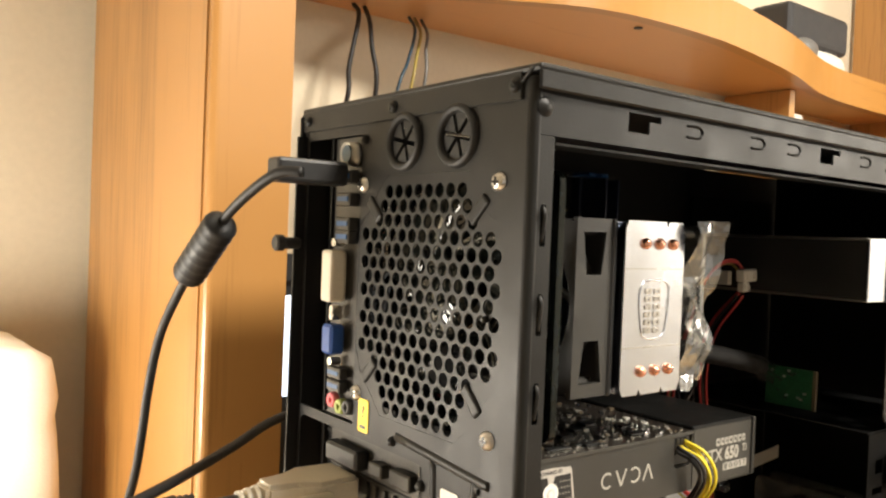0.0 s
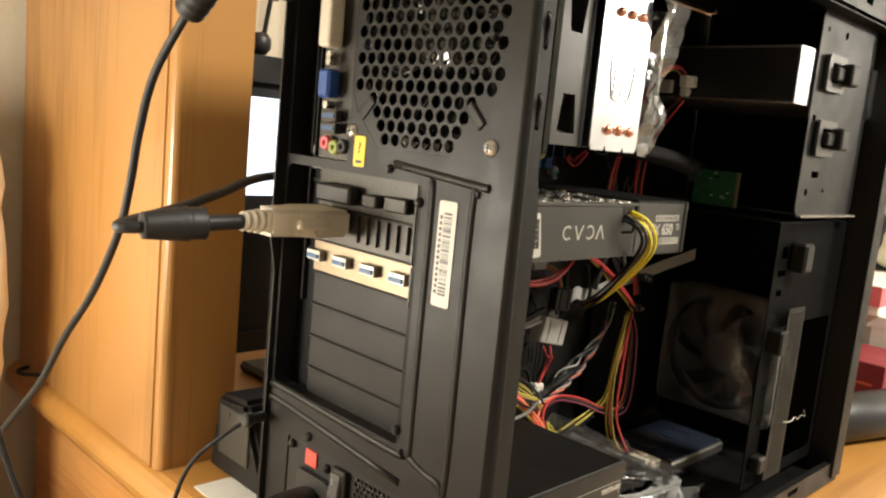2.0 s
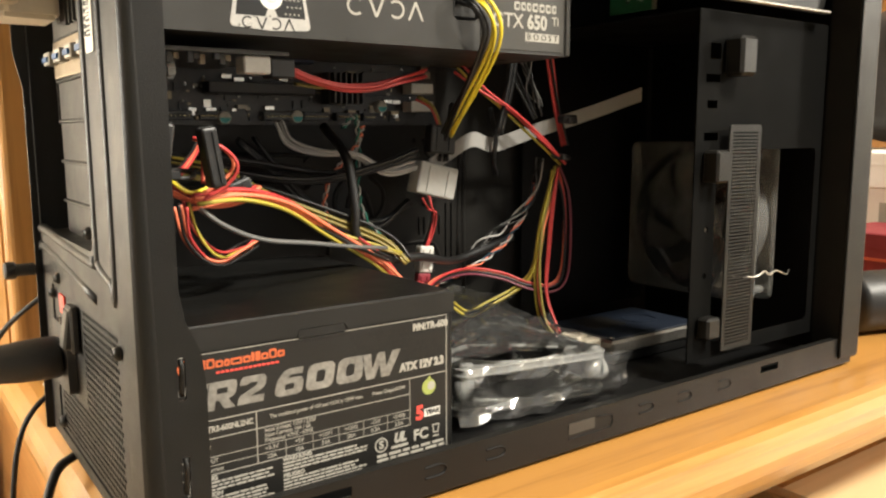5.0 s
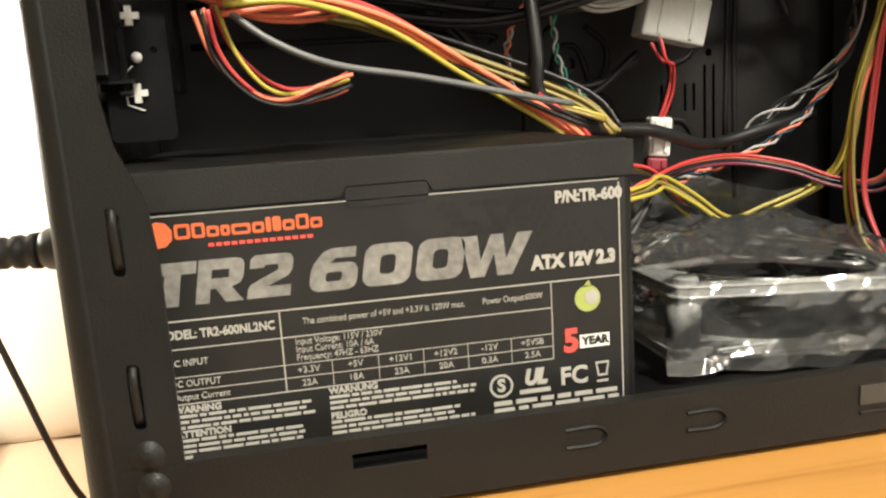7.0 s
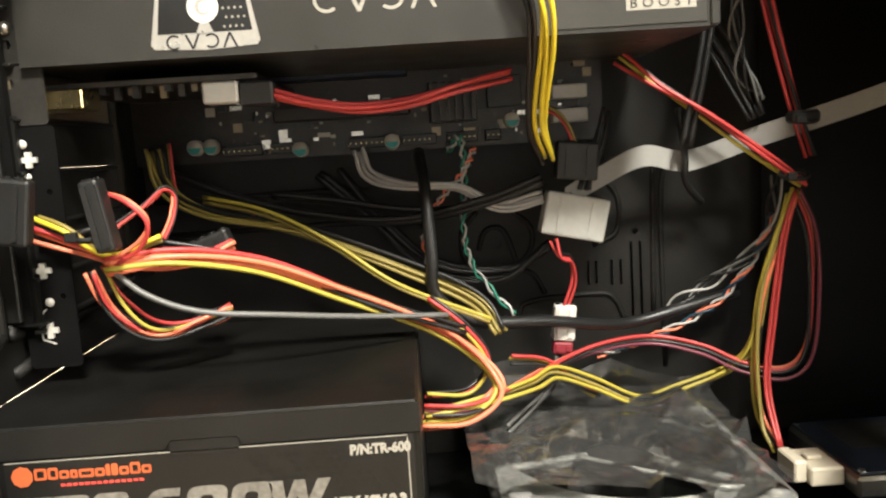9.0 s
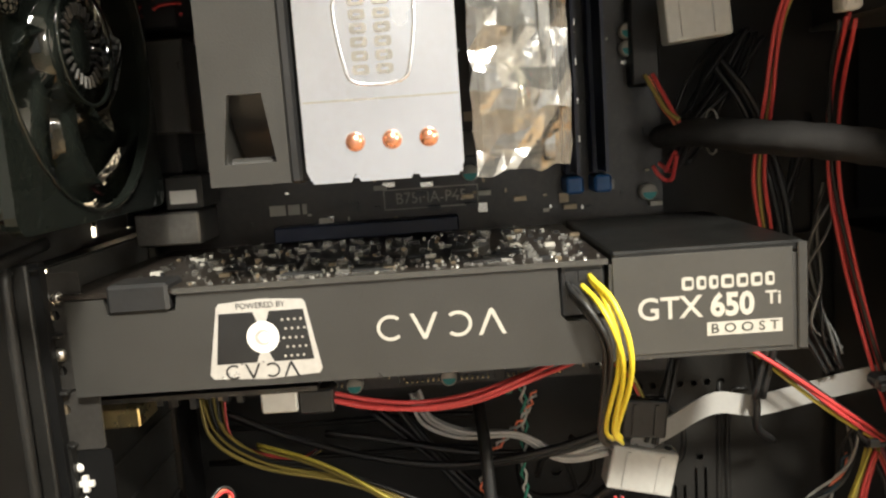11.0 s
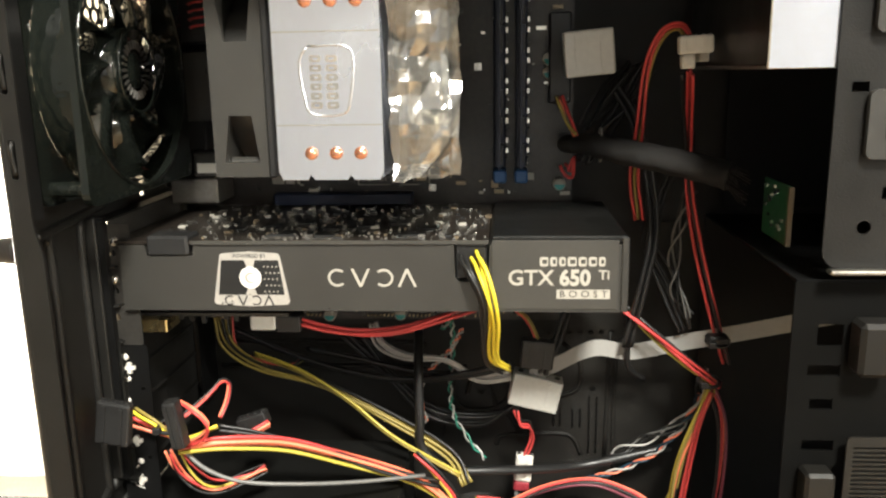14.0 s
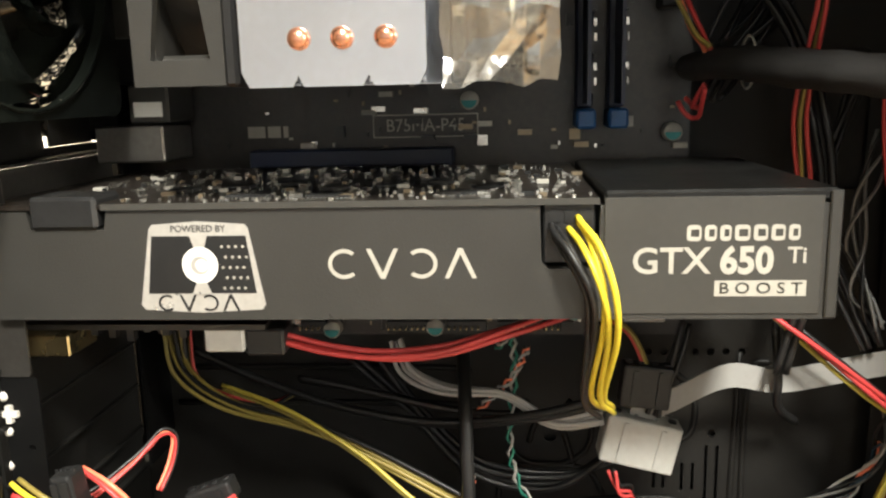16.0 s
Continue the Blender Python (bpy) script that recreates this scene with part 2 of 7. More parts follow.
def box(x0, x1, y0, y1, z0, z1, bevel=0.0, seg=1, bm=None):
    out = bmesh.new()
    bmesh.ops.create_cube(out, size=1, matrix=Matrix.LocRotScale(((x0 + x1) / 2, (y0 + y1) / 2, (z0 + z1) / 2), None, (x1 - x0, y1 - y0, z1 - z0)))
    if bevel:
        bmesh.ops.bevel(out, geom=out.edges[:], offset=bevel, segments=seg, affect="EDGES", profile=0.5)
    return add(bm, out) if bm else out


def turned(bm, m):
    bmesh.ops.transform(bm, matrix=m, verts=bm.verts)
    return bm


AXIS = {"x": Matrix.Rotation(math.pi / 2, 4, "Y"), "y": Matrix.Rotation(-math.pi / 2, 4, "X"), "z": Matrix.Identity(4)}


def cyl(centre, r, length, axis="z", r2=None, n=16, bevel=0.0, bm=None):
    out = bmesh.new()
    bmesh.ops.create_cone(out, cap_ends=True, segments=n, radius1=r, radius2=r if r2 is None else r2, depth=length, matrix=Matrix.Translation(centre) @ AXIS[axis])
    if bevel:
        rim = [e for e in out.edges if any(len(f.verts) > 4 for f in e.link_faces)]
        bmesh.ops.bevel(out, geom=rim, offset=bevel, segments=1, affect="EDGES")
    return add(bm, out) if bm else out


def lathe(profile, centre, axis="z", n=24):
    """Turns a profile of (radius, height) about an axis."""
    out = bmesh.new()
    rings = []
    for r, h in profile:
        rings.append([out.verts.new((r * math.cos(2 * math.pi * k / n), r * math.sin(2 * math.pi * k / n), h)) for k in range(n)])
    for a, b in zip(rings, rings[1:]):
        for k in range(n):
            out.faces.new((a[k], a[(k + 1) % n], b[(k + 1) % n], b[k]))
    bmesh.ops.remove_doubles(out, verts=out.verts, dist=1e-6)
    bmesh.ops.recalc_face_normals(out, faces=out.faces)
    return turned(out, Matrix.Translation(centre) @ AXIS[axis])


def plate(outer, holes, thick, place, bevel=0.0):
    """A sheet with holes. outer and holes: loops of (u, v); place(u, v, w) gives the world point, w from 0 to thick."""
    out = bmesh.new()
    edges = []
    for loop in (outer, *holes):
        vs = [out.verts.new((u, v, 0)) for u, v in loop]
        edges += [out.edges.new((vs[k], vs[(k + 1) % len(vs)])) for k in range(len(vs))]
    bmesh.ops.triangle_fill(out, use_beauty=True, use_dissolve=False, edges=edges)
    made = bmesh.ops.extrude_face_region(out, geom=out.faces[:])
    bmesh.ops.translate(out, verts=[g for g in made["geom"] if isinstance(g, bmesh.types.BMVert)], vec=(0, 0, thick))
    for v in out.verts:
        v.co = place(*v.co)
    bmesh.ops.recalc_face_normals(out, faces=out.faces)
    return out


def rect(u0, u1, v0, v1):
    return [(u0, v0), (u1, v0), (u1, v1), (u0, v1)]


def disc(u, v, r, n=12, turn=0.0):
    return [(u + r * math.cos(turn + 2 * math.pi * k / n), v + r * math.sin(turn + 2 * math.pi * k / n)) for k in range(n)]


def rounded(u0, u1, v0, v1, r, n=4):
    out = []
    for cu, cv, a in ((u1 - r, v1 - r, 0), (u0 + r, v1 - r, 90), (u0 + r, v0 + r, 180), (u1 - r, v0 + r, 270)):
        out += [(cu + r * math.cos(radians(a + 90 * k / n)), cv + r * math.sin(radians(a + 90 * k / n))) for k in range(n + 1)]
    return out


def on_x(x):
    return lambda u, v, w: Vector((x + w, u, v))


def on_y(y):
    return lambda u, v, w: Vector((u, y + w, v))


def on_z(z):
    return lambda u, v, w: Vector((u, v, z + w))


def curve(points, steps=6):
    """Points of a smooth line through the given points."""
    p = [Vector(q) for q in points]
    p = [2 * p[0] - p[1], *p, 2 * p[-1] - p[-2]]
    out = []
    for a, b, c, d in zip(p, p[1:], p[2:], p[3:]):
        for k in range(steps):
            t = k / steps
            out.append(0.5 * (2 * b + (c - a) * t + (2 * a - 5 * b + 4 * c - d) * t * t + (3 * b - a - 3 * c + d) * t ** 3))
    return out + [p[-2]]


def sweep(line, radius, n=6, flat=1.0, up=None):
    """A round (or flat) cable along a line; radius may be a list, one for each point."""
    out = bmesh.new()
    rings, side = [], None
    for k, q in enumerate(line):
        way = (line[min(k + 1, len(line) - 1)] - line[max(k - 1, 0)]).normalized()
        if side is None:
            side = way.cross(Vector(up or ((0, 0, 1) if abs(way.z) < 0.9 else (1, 0, 0)))).normalized()
        side = (side - way * side.dot(way)).normalized()
        over = way.cross(side)
        r = radius[k] if isinstance(radius, list) else radius
        rings.append([out.verts.new(q + r * (math.cos(2 * math.pi * j / n) * side + flat * math.sin(2 * math.pi * j / n) * over)) for j in range(n)])
    for a, b in zip(rings, rings[1:]):
        for j in range(n):
            out.faces.new((a[j], a[(j + 1) % n], b[(j + 1) % n], b[j]))
    out.faces.new(rings[0][::-1])
    out.faces.new(rings[-1])
    return out


def lettering(text, size, material, parent, centre, spin, extrude=0.00015, stretch=1.0, align="CENTER", shear=0.0, bold=0.0, name="lettering"):
    """Raised writing; spin turns it from lying flat, read along +x, into place."""
    data = bpy.data.curves.new("text", "FONT")
    data.body, data.size, data.extrude, data.align_x, data.align_y = text, size, extrude, align, "CENTER"
    data.shear, data.offset, data.resolution_u = shear, bold, 3
    ob = bpy.data.objects.new("text", data)
    scene.collection.objects.link(ob)
    bpy.context.view_layer.update()
    me = bpy.data.meshes.new_from_object(ob.evaluated_get(bpy.context.evaluated_depsgraph_get()))
    bpy.data.objects.remove(ob)
    bm = bmesh.new()
    bm.from_mesh(me)
    bpy.data.meshes.remove(me)
    turned(bm, Matrix.Translation(centre) @ spin @ Matrix.Diagonal((stretch, 1, 1, 1)))
    return part(name, bm, material, parent)


FACE_Y = Matrix.Rotation(math.pi / 2, 4, "X")
FACE_X = Matrix.Rotation(-math.pi / 2, 4, "Z") @ Matrix.Rotation(math.pi / 2, 4, "X")

# ---- the room ----
DESK = 0.010
alone("floor", box(-3.0, 3.2, -3.2, 0.70, -0.78, -0.74), "floor", "brown floor of a small lamp-lit room", "floor", kind="structure")
alone("wall_north", box(-3.0, 3.2, 0.70, 0.80, -0.74, 2.36), "wall", "beige painted wall behind the desk", "wall", kind="structure")
# unseen wall, tinted blue so the cooler's end plate mirrors a cool tone
alone("wall_south", box(-3.0, 3.2, -3.3, -3.2, -0.74, 2.36), "wall_blue", "unseen wall tinted pale blue for a cool reflection", "wall", kind="structure")
alone("wall_west", box(-3.1, -3.0, -3.2, 0.70, -0.74, 2.36), "wall", "beige painted wall", "wall", kind="structure")
# paler than the beige walls: strong light at this end is in its colour
alone("wall_east", box(3.2, 3.3, -3.2, 0.70, -0.74, 2.36), "wall_white", "wall at the end of the desk, paled for strong light", "wall", kind="structure")
alone("ceiling", box(-3.0, 3.2, -3.2, 0.70, 2.36, 2.42), "wall_white", "plain white ceiling", "ceiling", kind="structure")

# desk: a thick top with rounded left and front edges, on an end panel
desk = thing("desk", (0.9, 0.3, -0.74), "honey-coloured wooden desk with rounded edges", "desk")
top = bmesh.new()
W, R = 2.05, 0.019
profile = [(R * math.sin(a) - R, R * math.cos(a) - R) for a in [math.pi * k / 10 for k in range(11)]]
path = [(W, -0.05), (0.05, -0.05), (0.02, -0.042), (0.0, -0.02), (-0.006, 0.02), (-0.008, 0.25), (-0.010, 0.69)]
path = [(v.x, v.y) for v in curve([(a, b, 0) for a, b in path], 5)]
rings = []
for k, (x, y) in enumerate(path):
    a, b = Vector(path[max(k - 1, 0)]), Vector(path[min(k + 1, len(path) - 1)])
    d = (b - a).normalized()
    out = Vector((d.y, -d.x)) * -1
    rings.append([top.verts.new((x + out.x * p, y + out.y * p, DESK + h)) for p, h in profile])
for a, b in zip(rings, rings[1:]):
    for j in range(len(profile) - 1):
        top.faces.new((a[j], a[j + 1], b[j + 1], b[j]))
back = top.verts.new((W, 0.69, DESK))
top.faces.new([r[0] for r in rings] + [back])
bmesh.ops.recalc_face_normals(top, faces=top.faces)
part("desktop", top, "desk", desk)
part("end_panel", box(0.012, 0.042, 0.02, 0.66, -0.74, DESK - 2 * R, 0.002), "desk_side", desk)
part("end_panel", box(1.98, 2.01, 0.02, 0.66, -0.74, DESK - 2 * R, 0.002), "desk_side", desk)
part("back_panel", box(0.043, 1.979, 0.63, 0.645, -0.40, DESK - 2 * R - 0.001), "desk_side", desk)
part("underframe", box(0.043, 1.979, 0.03, 0.05, -0.075, DESK - 2 * R - 0.001), "desk_side", desk)

# hutch over the desk: side panel with a rounded front, curved shelf
hutch = thing("desk_hutch", (0.04, 0.5, DESK), "reddish wooden desk hutch with a curved shelf", "hutch")
side = box(0.001, 0.066, 0.345, 0.680, DESK, 1.55)
front = [e for e in side.edges if all(v.co.y < 0.35 for v in e.verts) and abs(e.verts[0].co.z - e.verts[1].co.z) > 0.5]
bmesh.ops.bevel(side, geom=[e for e in front if e.verts[0].co.x < 0.04], offset=0.006, segments=4, affect="EDGES", profile=0.5)
part("side_panel", side, "panel", hutch)
part("edge_strip", box(-0.0004, 0.0009, 0.3560, 0.3570, DESK, 1.55), "panel", hutch)
edge = [(0.067, 0.565, 0), (0.22, 0.565, 0), (0.35, 0.548, 0), (0.422, 0.516, 0), (0.491, 0.474, 0), (0.565, 0.449, 0), (0.67, 0.440, 0), (0.806, 0.446, 0), (1.036, 0.487, 0), (1.23, 0.541, 0), (1.38, 0.56, 0), (1.65, 0.565, 0)]
line = [(v.x, v.y) for v in curve(edge, 4)]
part("shelf_board", plate([(x, y + 0.0185) for x, y in line] + [(1.65, 0.690), (0.067, 0.690)], [], 0.020, on_z(0.665)), "shelf", hutch)
fascia = [(x, y - 0.003) for x, y in line ] + [(x, y + 0.018) for x, y in reversed(line)]
part("fascia", plate(fascia, [], 0.062, on_z(0.6640)), "desk", hutch, "pale honey-coloured wavy front board")
part("divider", box(1.155, 1.173, 0.555, 0.690, 0.42, 0.6635, 0.001), "panel", hutch)
part("divider", box(1.651, 1.675, 0.40, 0.69, DESK, 1.10, 0.001), "panel", hutch)
part("lower_shelf", box(1.174, 1.650, 0.56, 0.688, 0.445, 0.463, 0.001), "shelf", hutch)
part("back_board", box(1.174, 1.650, 0.6885, 0.697, 0.42, 0.6635), "panel", hutch)

# bed with cream cushions beside the desk
def cushion(x0, x1, y0, y1, z0, z1, puff, seed):
    bm = bmesh.new()
    bmesh.ops.create_cube(bm, size=2)
    bmesh.ops.subdivide_edges(bm, edges=bm.edges[:], cuts=22, use_grid_fill=True)
    cx, cy, cz, hx, hy, hz = (x0 + x1) / 2, (y0 + y1) / 2, (z0 + z1) / 2, (x1 - x0) / 2, (y1 - y0) / 2, (z1 - z0) / 2
    for v in bm.verts:
        q = v.co.copy()
        n = (abs(q.x) ** puff + abs(q.y) ** puff + abs(q.z) ** puff) ** (1 / puff)
        q /= n
        w = Vector((cx + q.x * hx, cy + q.y * hy, cz + q.z * hz))
        f = noise.noise(Vector((w.x * 7 + seed, w.y * 7, w.z * 11))) * 0.007 + noise.noise(Vector((w.x * 20, w.y * 20 + seed, w.z * 34))) * 0.005
        v.co = w + q * f
    return bm


bed = thing("sofa_bed", (-0.6, 0.3, -0.74), "cream cloth sofa bed with soft creased cushions beside the desk", "sofa bed")
part("back_cushion", cushion(-1.10, -0.050, 0.545, 0.695, -0.16, 0.270, 14, 1.7), "cloth", bed, smooth=True)
part("seat_cushion", cushion(-1.15, -0.03, -0.25, 0.66, -0.42, -0.155, 8, 5.1), "throw", bed, "tan cloth seat cushion", smooth=True)
part("base", box(-1.14, -0.04, -0.22, 0.66, -0.74, -0.40, 0.01), "cloth", bed)

# ---- the computer case ----
TOP, BOT, DEEP, WIDE, TRAY = 0.4455, 0.018, 0.508, 0.1935, 0.190
case = thing("computer_case", (0.25, 0.10, DESK), "open black steel tower computer case with its side panel removed", "computer case")

FY, FZ = 0.0745, 0.350
vent = [(FY + 0.030, FZ + 0.058), (FY - 0.034, FZ + 0.058), (FY - 0.040, FZ + 0.052), (FY - 0.042, FZ + 0.041), (FY - 0.054, FZ + 0.036), (FY - 0.0575, FZ + 0.030),
        (FY - 0.0575, FZ - 0.032), (FY - 0.050, FZ - 0.040), (FY - 0.040, FZ - 0.045), (FY - 0.037, FZ - 0.056), (FY - 0.030, FZ - 0.062), (FY + 0.030, FZ - 0.062),
        (FY + 0.040, FZ - 0.052), (FY + 0.050, FZ - 0.042), (FY + 0.0555, FZ - 0.030), (FY + 0.0555, FZ + 0.032), (FY + 0.046, FZ + 0.040), (FY + 0.037, FZ + 0.052)]


def inside(u, v, loop):
    hit = False
    for (a, b), (c, d) in zip(loop, loop[1:] + loop[:1]):
        if (b > v) != (d > v) and u < (c - a) * (v - b) / (d - b) + a:
            hit = not hit
    return hit


# rear sheet, with openings for the ports, fan, slots and power supply
SLOT0, SLOT1, SLOTY0, SLOTY1 = 0.132, 0.2765, 0.066, 0.178
SIDE = 0.0020
rear = plate(rect(SIDE + 0.0040, WIDE, BOT, TOP - 0.0005),
             [vent, rect(0.130, 0.188, 0.278, 0.430), rounded(SLOTY0, 0.188, SLOT0, SLOT1 - 0.004, 0.005), rounded(0.024, 0.168, 0.024, 0.104, 0.003),
              disc(0.091, 0.4235, 0.0115, 16), disc(0.050, 0.4235, 0.0115, 16)], 0.0012, on_x(0.0))
part("rear_panel", rear, "case", case)


def lean(z):
    """How far the rear bend draws in towards the foot of the case."""
    return 0.0035 * min(1.0, max(0.0, (0.28 - z) / 0.22))


# rolled corner between the rear sheet and the open side
bend = bmesh.new()
rows = []
for z in [BOT + (TOP - 0.001 - BOT) * k / 24 for k in range(25)]:
    row = []
    for r in (0.0040, 0.0028):
        for k in range(7):
            a = radians(90 * k / 6)
            row.append(bend.verts.new((0.0040 - r * math.cos(a) + lean(z) * k / 6, SIDE + 0.0040 - r * math.sin(a), z)))
    rows.append(row[:7] + row[7:][::-1])
for p, q in zip(rows, rows[1:]):
    for j in range(13):
        bend.faces.new((p[j], p[j + 1], q[j + 1], q[j]))
bmesh.ops.recalc_face_normals(bend, faces=bend.faces)
part("corner_bend", bend, "case", case, smooth=True)
holes = []
pitch = 0.0082
for j in range(-9, 10):
    for i in range(-9, 10):
        u, v = FY + (i + 0.5 * (j % 2)) * pitch, FZ + j * pitch * 0.866
        if all(inside(u + 0.0042 * math.cos(a), v + 0.0042 * math.sin(a), vent) for a in (0.5, 1.6, 2.6, 3.7, 4.7, 5.8)) and min(math.hypot(u - FY - s, v - FZ - w) for s in (-0.0415, 0.0415) for w in (-0.0415, 0.0415)) > 0.0075:
            holes.append(disc(u, v, 0.00345, 10))
part("fan_grille", plate([(FY + (u - FY) * 0.9985, FZ + (v - FZ) * 0.9985) for u, v in vent], holes, 0.0010, on_x(0.0001)), "case", case, "round-holed black fan grille")
for s in (-1, 1):
    for w in (-1, 1):
        arm = box(-0.0030, 0.0030, -0.0075, 0.0075, -0.0016, 0.0016, 0.0012, 2)
        turned(arm, Matrix.Translation((0.0002, FY + s * 0.0410, FZ + w * 0.0410)) @ Matrix.Rotation(radians(90), 4, "Y") @ Matrix.Rotation(radians(0), 4, "Z") @ Matrix.Rotation(radians(45 * s * w), 4, "Z"))
        part("grille_boss", arm, "case", case)

# raised ribs pressed into the rear sheet
for pts in ([(0.0012, 0.089, 0.281), (0.0012, 0.030, 0.276), (0.0012, 0.020, 0.2755)],
            [(0.0012, 0.060, 0.275), (0.0012, 0.058, 0.262), (0.0012, 0.058, 0.140), (0.0012, 0.056, 0.128), (0.0012, 0.036, 0.123), (0.0012, 0.030, 0.128), (0.0012, 0.030, 0.262), (0.0012, 0.026, 0.272)],
            [(0.0012, 0.192, 0.128), (0.0012, 0.184, 0.131), (0.0012, 0.072, 0.127), (0.0012, 0.066, 0.130)],
            [(0.0012, 0.190, 0.119), (0.0012, 0.182, 0.122), (0.0012, 0.064, 0.112)]):
    part("pressed_rib", sweep(curve(pts, 5), 0.0026, 10), "case", case, smooth=True)

# hood over the rear top edge, top sheet, bottom sheet, far side
part("top_panel", box(-0.0012, DEEP, -0.0022, WIDE + 0.003, TOP, TOP + 0.0035, 0.0015, 2), "case", case)
part("top_hood", box(-0.0014, -0.0002, 0.0085, WIDE + 0.002, TOP - 0.0105, TOP + 0.001, 0.0005), "case", case)
part("hood_seam", sweep([Vector((-0.0008, 0.0150, TOP - 0.0085)), Vector((-0.0012, 0.0020, TOP + 0.0020))], 0.0008, 6), "case", case)
part("top_side_trim", box(-0.0010, DEEP, -0.0022, -0.0004, TOP - 0.007, TOP + 0.001, 0.0008), "case", case)
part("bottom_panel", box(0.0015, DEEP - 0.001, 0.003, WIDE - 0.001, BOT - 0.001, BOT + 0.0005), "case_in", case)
part("far_side_panel", box(-0.003, DEEP, WIDE, WIDE + 0.002, BOT - 0.002, TOP - 0.001, 0.0008), "case", case)
flange = plate([(-0.004, BOT), (0.0, BOT), (0.0, TOP - 0.013), (-0.006, TOP - 0.013), (-0.007, 0.225), (-0.003, 0.205)], [], 0.0015, on_y(WIDE - 0.0025))
part("side_panel_flange", flange, "case", case)
for z in (0.371, 0.109):
    screw = cyl((-0.010, WIDE - 0.004, z), 0.0034, 0.012, "x", n=14, bevel=0.0008)
    cyl((-0.0165, WIDE - 0.004, z), 0.0048, 0.006, "x", n=14, bevel=0.001, bm=screw)
    part("thumb_screw", screw, "black", case, "black thumb screw")
part("motherboard_tray", plate(rect(0.0015, DEEP - 0.125, BOT + 0.001, TOP - 0.001),
                               [disc(0.200, 0.134, 0.003), rounded(0.30, 0.335, 0.25, 0.31, 0.004), disc(0.275, 0.136, 0.002, 10), *[rounded(u, u + 0.0016, z0, z1, 0.0007) for u, z0, z1 in ((0.248, 0.108, 0.121), (0.2525, 0.108, 0.121), (0.261, 0.107, 0.121), (0.266, 0.107, 0.121), (0.272, 0.088, 0.130), (0.2770, 0.088, 0.130))],
                                *[disc(0.245 + 0.007 * k, 0.176, 0.0018, 8) for k in range(7)]], 0.001, on_y(TRAY)), "tray", case)
for pts in ([(0.175, TRAY, 0.10), (0.18, TRAY, 0.118), (0.215, TRAY, 0.118), (0.225, TRAY, 0.105)], [(0.02, TRAY, 0.168), (0.15, TRAY, 0.168), (0.16, TRAY, 0.163)],
            [(0.02, TRAY, 0.150), (0.15, TRAY, 0.150), (0.16, TRAY, 0.145)], [(0.29, TRAY, 0.06), (0.29, TRAY, 0.16), (0.30, TRAY, 0.172)],
            [(0.210, TRAY, 0.094), (0.216, TRAY, 0.101), (0.253, TRAY, 0.103), (0.263, TRAY, 0.099), (0.268, TRAY, 0.088)], [(0.286, TRAY, 0.176), (0.284, TRAY, 0.086)], [(0.255, TRAY, 0.168), (0.265, TRAY, 0.158), (0.267, TRAY, 0.146), (0.264, TRAY, 0.135), (0.252, TRAY, 0.130)],
            [(0.190, TRAY, 0.131), (0.193, TRAY, 0.140), (0.199, TRAY, 0.143), (0.205, TRAY, 0.139), (0.211, TRAY, 0.120)],
            [(0.190, TRAY, 0.152), (0.181, TRAY, 0.140), (0.184, TRAY, 0.124), (0.200, TRAY, 0.119), (0.216, TRAY, 0.126), (0.219, TRAY, 0.141), (0.208, TRAY, 0.152)]):
    part("pressed_rib", sweep(curve(pts, 5), 0.0016, 6), "tray", case, smooth=True)

# open side: four frame members with slots
top_slots = [[(u, 0.4365), (u, 0.4280), (u + 0.0145, 0.4280), (u + 0.0145, 0.4335), (u + 0.0225, 0.4335), (u + 0.0225, 0.4365)] for u in (0.0565, 0.2210, 0.3860)]
part("top_rail", plate(rect(0.0040, DEEP - 0.001, 0.4213, TOP - 0.0005), top_slots, 0.0012, on_y(SIDE)), "case", case)
part("top_rail_lip", box(0.014, DEEP - 0.02, SIDE + 0.0013, 0.016, 0.4180, 0.4190), "case_in", case)
low_slots = [[(u, 0.0238), (u + 0.020, 0.0238), (u + 0.020, 0.0285), (u, 0.0285)] for u in (0.0665, 0.3930)]
part("bottom_rail", plate(rect(0.0075, DEEP - 0.001, 0.0125, 0.0325), low_slots, 0.0012, on_y(SIDE)), "case", case)
part("bottom_rail_lip", box(0.026, DEEP - 0.02, SIDE + 0.0013, 0.0080, 0.0310, 0.0320), "case", case)
column = [(0.0040 + lean(0.0326), 0.0326), (0.0245, 0.0326), (0.0245, 0.085), (0.0230, 0.099), (0.0175, 0.112), (0.0155, 0.124), (0.0150, 0.27), (0.0120, 0.285), (0.0120, 0.4210), (0.0040, 0.4210), (0.0040, 0.2800)]
CLIPS = [(0.0072, z) for z in (0.3765, 0.3405, 0.3045)] + [(0.0150, z) for z in (0.0815, 0.0425)]
part("rear_column", plate(column, [rounded(x - 0.0016, x + 0.0016, z, z + 0.017, 0.0012) for x, z in CLIPS], 0.0012, on_y(SIDE)), "case", case)
for x, z in CLIPS:
    part("clip", sweep(curve([(x, SIDE + 0.0008, z + 0.002), (x, SIDE - 0.0004, z + 0.009), (x, SIDE - 0.0008, z + 0.013), (x, SIDE + 0.0006, z + 0.0162)], 4), 0.0011, 6), "case", case, "bent spring clip", smooth=True)
part("rear_column_return", box(0.0108, 0.0119, SIDE + 0.0013, 0.012, 0.286, 0.4178), "case_in", case)
part("front_column", box(DEEP - 0.020, DEEP, -0.0005, 0.0015, BOT, TOP - 0.001, 0.0006), "case", case)
